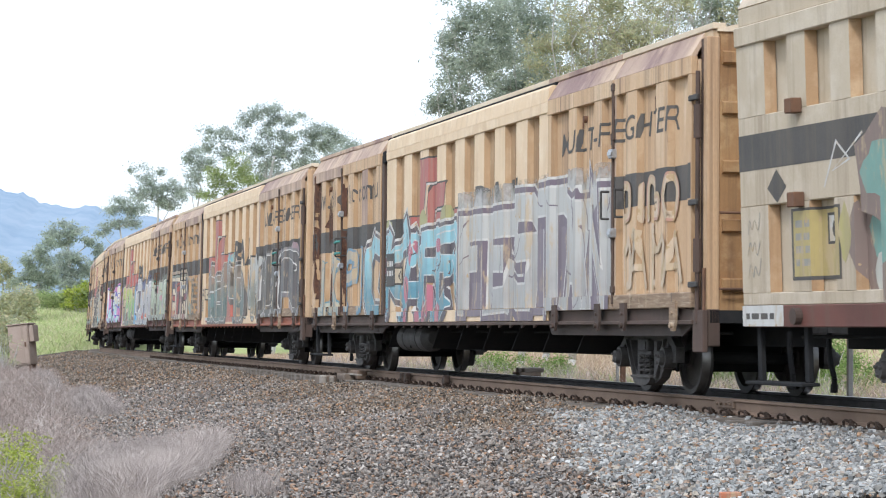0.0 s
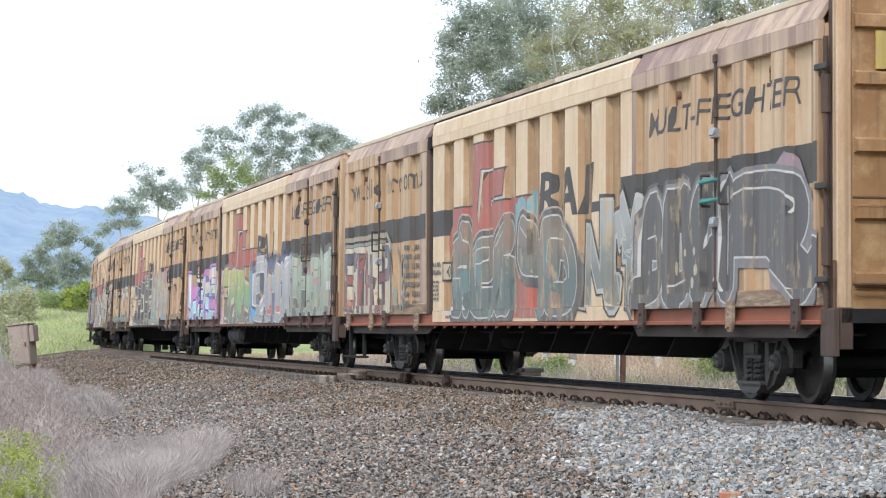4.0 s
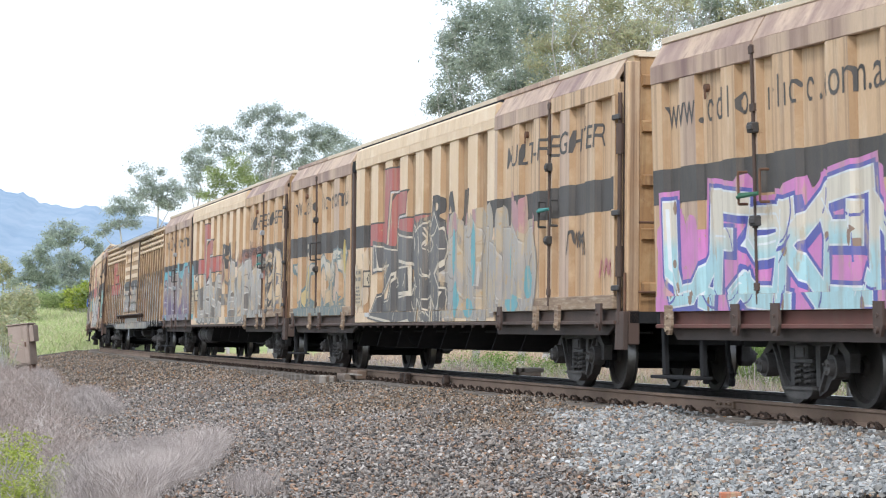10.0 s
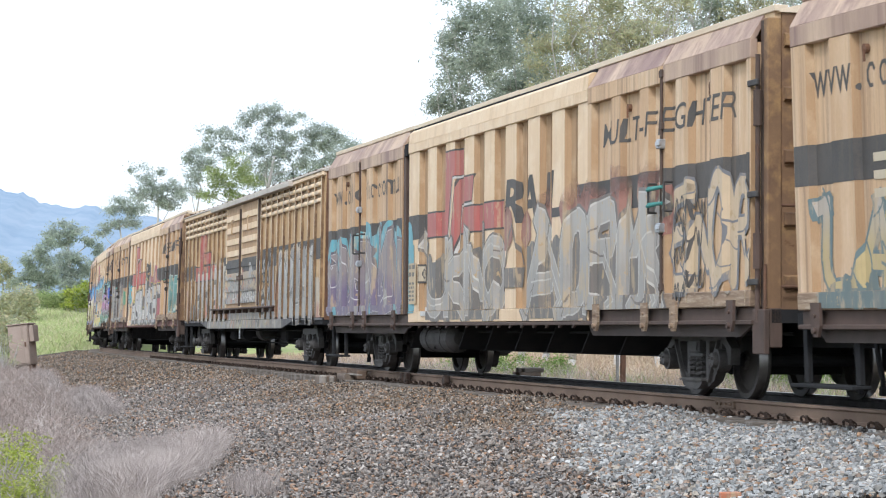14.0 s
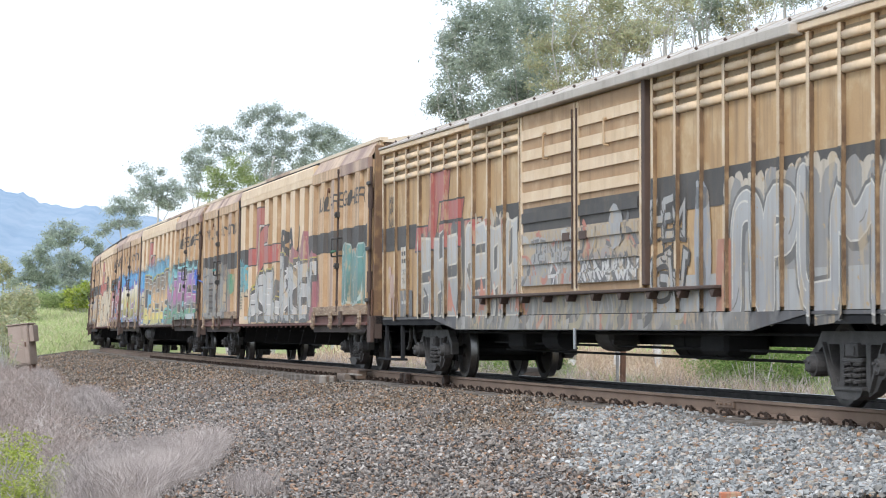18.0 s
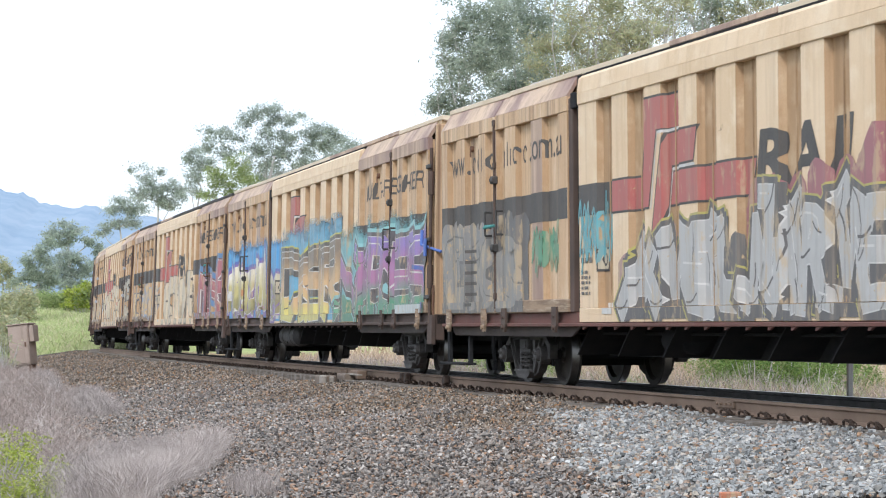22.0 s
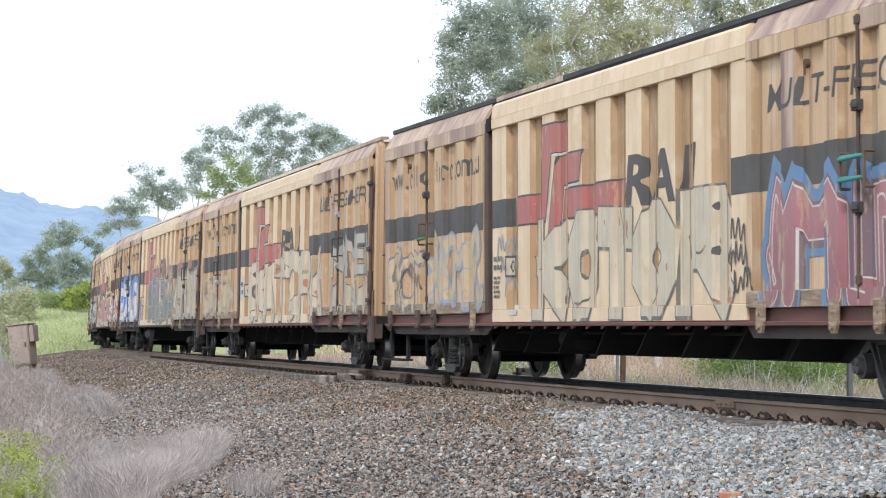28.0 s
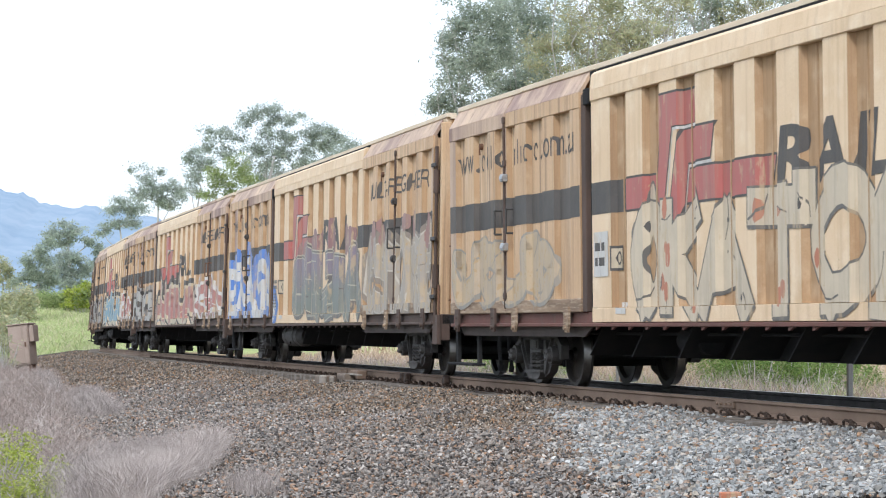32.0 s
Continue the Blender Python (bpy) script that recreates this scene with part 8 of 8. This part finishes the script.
# trees in the paddock
grove([(66, 225, "leaf", [(50, 470, 16, 13), (70, 450, 16, 10), (86, 432, 13, 10), (65, 490, 18, 12), (45, 492, 12, 9), (30, 500, 8, 5), (85, 475, 14, 14), (88, 505, 14, 12), (70, 515, 14, 8)], dict(label="dark broad gum tree standing in the green paddock", girth=0.26)),
       (122, 235, "leaf4", [(115, 399, 16, 5), (100, 414, 15, 7), (126, 414, 15, 9), (135, 405, 8, 5), (110, 430, 17, 7), (150, 425, 9, 4), (160, 428, 5, 3), (88, 412, 9, 4)], dict(label="tall gum tree with a layered crown in the paddock", girth=0.24, dense=1.1)),
       (125, 232, "leaf4", [(120, 455, 19, 11), (142, 460, 12, 9), (105, 475, 19, 11), (132, 485, 20, 12), (110, 502, 24, 12), (142, 506, 13, 10), (155, 480, 9, 10)], dict(label="olive gum tree with a broad full crown in the paddock", dense=1.2)),
       (8, 228, "leaf2", [(4, 470, 11, 9), (12, 485, 10, 8), (-8, 490, 14, 12), (22, 505, 9, 7)], dict(label="gum tree at the edge of the paddock")),
       (180, 236, "leaf4", [(168, 470, 10, 14), (176, 445, 10, 10), (190, 460, 12, 14)], dict(label="gum tree behind the last wagons"))], seed=580, per=46, size=0.32, clump=0.42, girth=0.18, fork=0.25)
for i, (px, d, w, h, leaf) in enumerate([(105, 215, 3.6, 2.0, "leaf3"), (122, 214, 2.2, 1.7, "leaf3"), (143, 210, 2.4, 3.2, "lime"), (88, 222, 2.6, 1.6, "leaf3"), (12, 190, 3.2, 3.4, "leaf2"), (34, 196, 2.4, 2.6, "leaf2"), (-10, 150, 3.4, 3.0, "leaf2"), (170, 210, 3.0, 3.0, "leaf3")]):
    bush(spot(px, d), d, paddock(d) - 0.1, w, h, 620 + i, leaf, 70, 34, 0.3)
M["hedge"] = island_colors("shrub_leaves", [(0.1, 0.175, 0.045), (0.18, 0.28, 0.075), (0.24, 0.34, 0.095), (0.12, 0.2, 0.05), (0.33, 0.37, 0.15)], 0.7, 2.0, translucent=0.35)
for i, (px, d, w, h) in enumerate([(905, 66, 1.6, 1.15), (962, 68, 1.4, 1.15), (1000, 64, 0.9, 0.7), (1255, 58, 1.3, 1.6), (1310, 60, 1.7, 1.75), (1365, 57, 1.5, 1.7), (1420, 59, 1.8, 1.85), (1470, 56, 1.4, 1.6), (1510, 58, 1.2, 1.25), (840, 76, 2, 1.1), (1335, 53, 1.3, 1.9), (1385, 54, 1.5, 2.0), (1440, 53, 1.4, 1.85), (1280, 55, 1.1, 1.6)]):
    bush(spot(px, d), d, -0.9, w, h, 640 + i, "hedge", 90, 40, 0.075)
# bare twiggy shrubs: pinkish ones in the straw, dead ones on the near slope
def dead_shrub(x, y, z, w, h, seed, mat, n, thick, label):
    r_ = random.Random(seed)
    segs = []
    for _ in range(n):
        a, q = r_.uniform(0, 6.28), Vector((r_.gauss(0, 0.1) * w, r_.gauss(0, 0.1) * w, -0.05))
        out = r_.uniform(0.1, 0.55) * w
        for f in range(3):
            e = q + Vector((math.cos(a) * out / 3, math.sin(a) * out / 3, h * r_.uniform(0.15, 0.36)))
            segs.append((tuple(q), tuple(e), thick * (1 - 0.28 * f), thick * (0.72 - 0.28 * f)))
            for _k in range(2):
                b_ = a + r_.uniform(-1.6, 1.6)
                segs.append((tuple(e), tuple(e + Vector((math.cos(b_) * 0.16, math.sin(b_) * 0.16, r_.uniform(0.02, 0.18)))), thick * 0.42, thick * 0.17))
            q, a = e, a + r_.uniform(-0.8, 0.8)
    v_, q_ = rods(segs)
    ob = mesh_part("dead_shrub", fast_mesh("dead_shrub", v_, quads=q_), M[mat])
    ob.location = (x, y, z)
    return tagged(ob, label, "shrub")


for i, (px, d, w, h) in enumerate([(1150, 52, 1.2, 1.35), (1190, 53, 1.1, 1.3), (1215, 50, 0.9, 1.1), (1050, 58, 1.3, 1.2), (1075, 56, 1.0, 1.1), (1300, 46, 0.8, 0.8), (1540, 44, 0.9, 0.9)]):
    dead_shrub(spot(px, d), d, -0.8, w, h, 700 + i, "straw", 46, 0.007, "bare pinkish dead shrub among straw grass")
r2 = random.Random(77)
for i in range(44):
    sv = r2.uniform(-3, 34)
    lv = float(grass_edge(sv)) + r2.uniform(0.35, 2.6)
    g = ground_at(np.array([sv]), np.array([lv]))[0]
    pale = i % 3 == 0
    dead_shrub(float(g[0]), float(g[1]), float(g[2]), r2.uniform(0.6, 1.0), r2.uniform(0.45, 0.7) * (0.75 if sv < 3 else 1.0), 730 + i, "pale" if pale else "twig", 14 if pale else 30, 0.009 if pale else 0.0065, "bare dead shrub of pinkish brown twigs on the slope")
# the low shrub at the edge of the slope
for i, (px, d, w, h) in enumerate([(-5, 27, 0.75, 0.8), (28, 27.5, 0.7, 0.72), (66, 27, 0.6, 0.55), (15, 25.8, 0.7, 0.46), (60, 25.6, 0.65, 0.38), (-25, 29, 0.8, 1.0), (95, 26, 0.5, 0.4), (18, 29.5, 0.7, 0.85), (110, 25.2, 0.45, 0.22)]):
    bush(spot(px, d), d, -1.02, w, h, 660 + i, "lime", 34, 26, 0.048, "small yellow-green shrub among dead grass")

# hills far off; a bright day's haze is put in as blue emission
haze = bpy.data.materials.new("hazy_forest")
haze.use_nodes = True
hn, hl = haze.node_tree.nodes, haze.node_tree.links
hb = hn["Principled BSDF"]
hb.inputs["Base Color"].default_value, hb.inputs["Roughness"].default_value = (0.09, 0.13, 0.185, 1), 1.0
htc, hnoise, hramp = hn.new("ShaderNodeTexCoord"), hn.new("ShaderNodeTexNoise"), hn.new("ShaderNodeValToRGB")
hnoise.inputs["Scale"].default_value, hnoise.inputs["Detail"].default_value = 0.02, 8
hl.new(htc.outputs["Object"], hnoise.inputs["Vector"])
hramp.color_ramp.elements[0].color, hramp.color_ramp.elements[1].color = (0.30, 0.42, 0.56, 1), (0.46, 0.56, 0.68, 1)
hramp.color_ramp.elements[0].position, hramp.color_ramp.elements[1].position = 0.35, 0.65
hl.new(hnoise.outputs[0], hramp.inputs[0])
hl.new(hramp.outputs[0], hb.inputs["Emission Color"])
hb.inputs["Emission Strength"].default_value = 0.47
verts, faces = [], []
cols = np.linspace(-900, 1500, 241)
for i, px in enumerate(cols):
    ridge = np.interp(px, [-900, -300, 0, 40, 100, 190, 330, 700, 1500], [300, 310, 334, 344, 366, 366, 400, 430, 440]) + 3 * math.sin(px * 0.11) + 2 * math.sin(px * 0.29)
    d = 2600
    top = 0.88 + (576 - ridge) / F * (d + 500) + 2.0 * noise.noise(Vector((px * 0.4, 0, 0)))
    for f in (0, 0.5, 1):
        verts.append((spot(px, d + 500 * f) , d + 500 * f - 600 * (1 - f), -30 + (top + 30) * f if f < 1 else top))
for i in range(len(cols) - 1):
    for j in range(2):
        a = i * 3 + j
        faces.append((a, a + 3, a + 4, a + 1))
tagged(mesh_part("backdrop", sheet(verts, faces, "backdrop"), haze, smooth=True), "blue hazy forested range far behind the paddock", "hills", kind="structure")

# ---------------------------------------------------------------- line-side things
M["cabinet"] = surface("rust_brown_cabinet_paint", [(0.42, 0.335, 0.285), (0.34, 0.265, 0.22)], 1.5, 0.8, rust=0.25, streak=0.4)
M["tan_box"] = surface("dusty_brown_steel", [(0.23, 0.18, 0.14), (0.15, 0.115, 0.09)], 5.0, 0.85, rust=0.2)
M["grey_post"] = surface("grey_concrete_post", [(0.34, 0.34, 0.33), (0.24, 0.24, 0.235)], 3, 0.9, bump=0.4)


def place(px, py_ground, dist):
    return Vector((spot(px, dist), dist, 0.8818 - (py_ground - 576.2) / F * dist))


# rusty equipment cabinet by the curve
d = 84
base = place(44, 640, d) - Vector((0, 0, 0.12))
cab = tagged(new("equipment_cabinet"), "rusty brown metal equipment cabinet beside the track", "cabinet")
cab.matrix_basis = pose(*base, 0, -6, -14) @ Matrix.Scale(1.0, 4)
bm = bmesh.new()
box(bm, -0.36, 0.36, -0.3, 0.3, 0.0, 1.34, 0.015)
part("body", bm, M["cabinet"], cab)
bm = bmesh.new()
box(bm, -0.34, 0.34, -0.33, -0.3, 0.05, 1.28, 0.01)
dr = part("door", bm, M["cabinet"], cab)
bm = bmesh.new()
box(bm, 0.22, 0.27, -0.36, -0.33, 0.6, 0.75, 0.008)
part("handle", bm, M["rust"], dr)
bm = bmesh.new()
box(bm, 0.36, 0.52, -0.22, 0.2, 0.75, 1.3, 0.012)
part("side_box", bm, M["cabinet"], cab)
for x in (-0.28, 0.28):
    bm = bmesh.new()
    box(bm, x - 0.04, x + 0.04, -0.2, 0.2, -0.5, 0.0)
    part("foot", bm, M["rust"], cab)
bm = bmesh.new()
box(bm, -0.4, 0.4, -0.35, 0.34, 1.34, 1.38, 0.01)
part("lid", bm, M["cabinet"], cab)

bush(spot(12, 82), 82, base.z - 0.25, 0.9, 1.75, 690, "leaf2", 14, 30, 0.09, "sparse twiggy shrub beside the cabinet")

# posts behind the track
for px, top, foot, dist, wpx, mat, lab in ((1503, 640, 700, 36.5, 10, "grey_post", "weathered grey fence post"), (1102, 634, 674, 50, 9, "rust", "rusty steel post"), (1092, 640, 674, 50.5, 5, "grey_post", "thin grey stake")):
    b0 = place(px, foot, dist)
    h = (foot - top) / F * dist + 0.9
    w_ = wpx / F * dist
    bm = bmesh.new()
    box(bm, -w_ / 2, w_ / 2, -w_ / 2, w_ / 2, -0.5, h, w_ * 0.12)
    ob = part("post", bm, M[mat])
    ob.matrix_basis = pose(*b0, 0, 0.6, 8)
    tagged(ob, lab + " behind the track", "post")
# cut timber lying in the grass
pile = tagged(new("timber_stack"), "small stack of weathered sawn timber in the grass", "timber")
pile.matrix_basis = pose(*place(937, 667, 50), 0, 0, 14)
for i in range(6):
    bm = bmesh.new()
    box(bm, -0.2, 0.2, -0.1, 0.1, 0, 0.09, 0.012)
    o = part("sleeper_end", bm, M["tan_box"] if i < 3 else M["sleeper"], pile)
    o.matrix_basis = pose(0.08 * (i % 2), 0.22 * (i % 3), 0.09 * (i // 3), 0, 0, 4 * (i % 3) - 4)

# rail fastenings along the near rail
bm = bmesh.new()
box(bm, -0.1, 0.09, -0.075, 0.075, 0.0, 0.022, 0.004)
plate_mesh = bpy.data.meshes.new("base_plate")
bm.to_mesh(plate_mesh)
bm.free()
bm = bmesh.new()
for sgn in (-1, 1):
    loop = [(0.0, 0.03 * sgn, 0.025), (0.05, 0.045 * sgn, 0.055), (0.075, 0.075 * sgn, 0.068), (0.085, 0.11 * sgn, 0.05), (0.07, 0.13 * sgn, 0.01)]
    for a, b in zip(loop, loop[1:]):
        tube(bm, a, b, 0.015, 6)
tube(bm, (0.03, -0.035, 0.03), (0.03, 0.035, 0.03), 0.022, 8)
tube(bm, (0.05, 0.0, 0.0), (0.05, 0.0, 0.08), 0.018, 8)
clip_mesh = bpy.data.meshes.new("rail_clip")
bm.to_mesh(clip_mesh)
bm.free()
for s in SLEEPERS:
    if s < 60:
        pl = mesh_part("base_plate", plate_mesh, M["clip"], track_thing)
        pl.matrix_basis = along(s, 0.87, -0.2, rnd.uniform(-4, 4))
        cl = mesh_part("rail_clip", clip_mesh, M["clip"], track_thing)
        cl.matrix_basis = along(s, 0.85, -0.195, rnd.uniform(-8, 8))
# joint bars
bm = bmesh.new()
box(bm, -0.012, 0.012, -0.3, 0.3, -0.12, -0.03, 0.006)
for y in (-0.22, -0.08, 0.08, 0.22):
    tube(bm, (0.0, y, -0.075), (0.035, y, -0.075), 0.016, 6)
joint_mesh = bpy.data.meshes.new("joint_bar")
bm.to_mesh(joint_mesh)
bm.free()
for s in (-0.6, 22.8):
    o = mesh_part("joint_bar", joint_mesh, M["rail"], track_thing)
    o.matrix_basis = along(s, 0.78, 0.0)
# the trackside greasing unit: boxes, a hood and posts beside the near rail
M["pale_steel"] = surface("sun_bleached_steel", [(0.36, 0.325, 0.28), (0.27, 0.235, 0.2)], 5.0, 0.8, rust=0.2)
unit = tagged(new("rail_greaser"), "rusty rail greasing unit clamped beside the near rail", "rail greaser")
unit.matrix_basis = along(19.9, 1.15, -0.21)
for nm, a, mt in (("housing", (-0.28, -0.08, -0.75, 0.05, 0.0, 0.19), "rail"), ("pump_box", (-0.02, 0.2, -0.75, 0.15, -0.03, 0.12), "tan_box"), ("plate", (0.0, 0.1, -0.2, 1.0, 0.1, 0.13), "pale_steel"),
                  ("grease_tank", (0.3, 0.62, -0.9, -0.15, -0.1, 0.08), "tan_box"), ("leg", (0.4, 0.48, -0.05, 0.12, -0.16, 0.07), "pale_steel"), ("leg", (0.58, 0.68, -0.1, 0.25, -0.16, 0.09), "pale_steel"), ("leg", (0.1, 0.18, -0.95, -0.78, -0.16, 0.02), "pale_steel")):
    bm = bmesh.new()
    box(bm, *a, 0.025)
    part(nm, bm, M[mt], unit)
# clamps at the rail
for s_c, tilt in ((16.5, 0), (16.15, 0), (13.05, 35)):
    bm = bmesh.new()
    box(bm, -0.05, 0.06, -0.1, 0.1, -0.09, 0.09, 0.02)
    ob = part("rail_clamp", bm, M["clip"], track_thing)
    ob.matrix_basis = along(s_c, 0.85, -0.1) @ pose(0, 0, 0, tilt, 0, 0)
# litter on the stones
for sv, lv, nm in ((14.3, 4.7, "white_scrap"), (13.8, 4.9, "white_scrap"), (23.5, 5.35, "white_scrap"), (24.4, 4.7, "white_scrap"), (-10.4, 4.7, "brick_piece")):
    bm = bmesh.new()
    if nm == "brick_piece":
        box(bm, -0.085, 0.085, -0.045, 0.045, -0.02, 0.035, 0.008)
    else:
        box(bm, -0.04, 0.04, -0.02, 0.02, 0, 0.03, 0.008)
    ob = part(nm, bm, ORANGE if nm == "brick_piece" else WHITE)
    g = ground_at(np.array([sv]), np.array([lv]))[0]
    ob.matrix_basis = pose(float(g[0]), float(g[1]), float(g[2]) + 0.03, 0, 0, 8 if nm == "brick_piece" else rs.uniform(0, 90))
    tagged(ob, "broken orange brick on grey stones" if nm == "brick_piece" else "small white scrap lying on the ballast", "brick" if nm == "brick_piece" else "litter")


def motions():
    for w, middle in WAGONS:
        walk(w, [(t, on_track(middle - ran(t))) for t in np.arange(0, 32.01, 1.0)])
    # the wheels roll: about 63 degrees from row to row
    turns = [(i / 15, ran(i / 15)) for i in range(481)]
    for ws, x in WHEELSETS:
        walk(ws, [(t, pose(x, 0, 0.46, 0, math.degrees((d - turns[0][1]) / 0.46))) for t, d in turns])


motions()
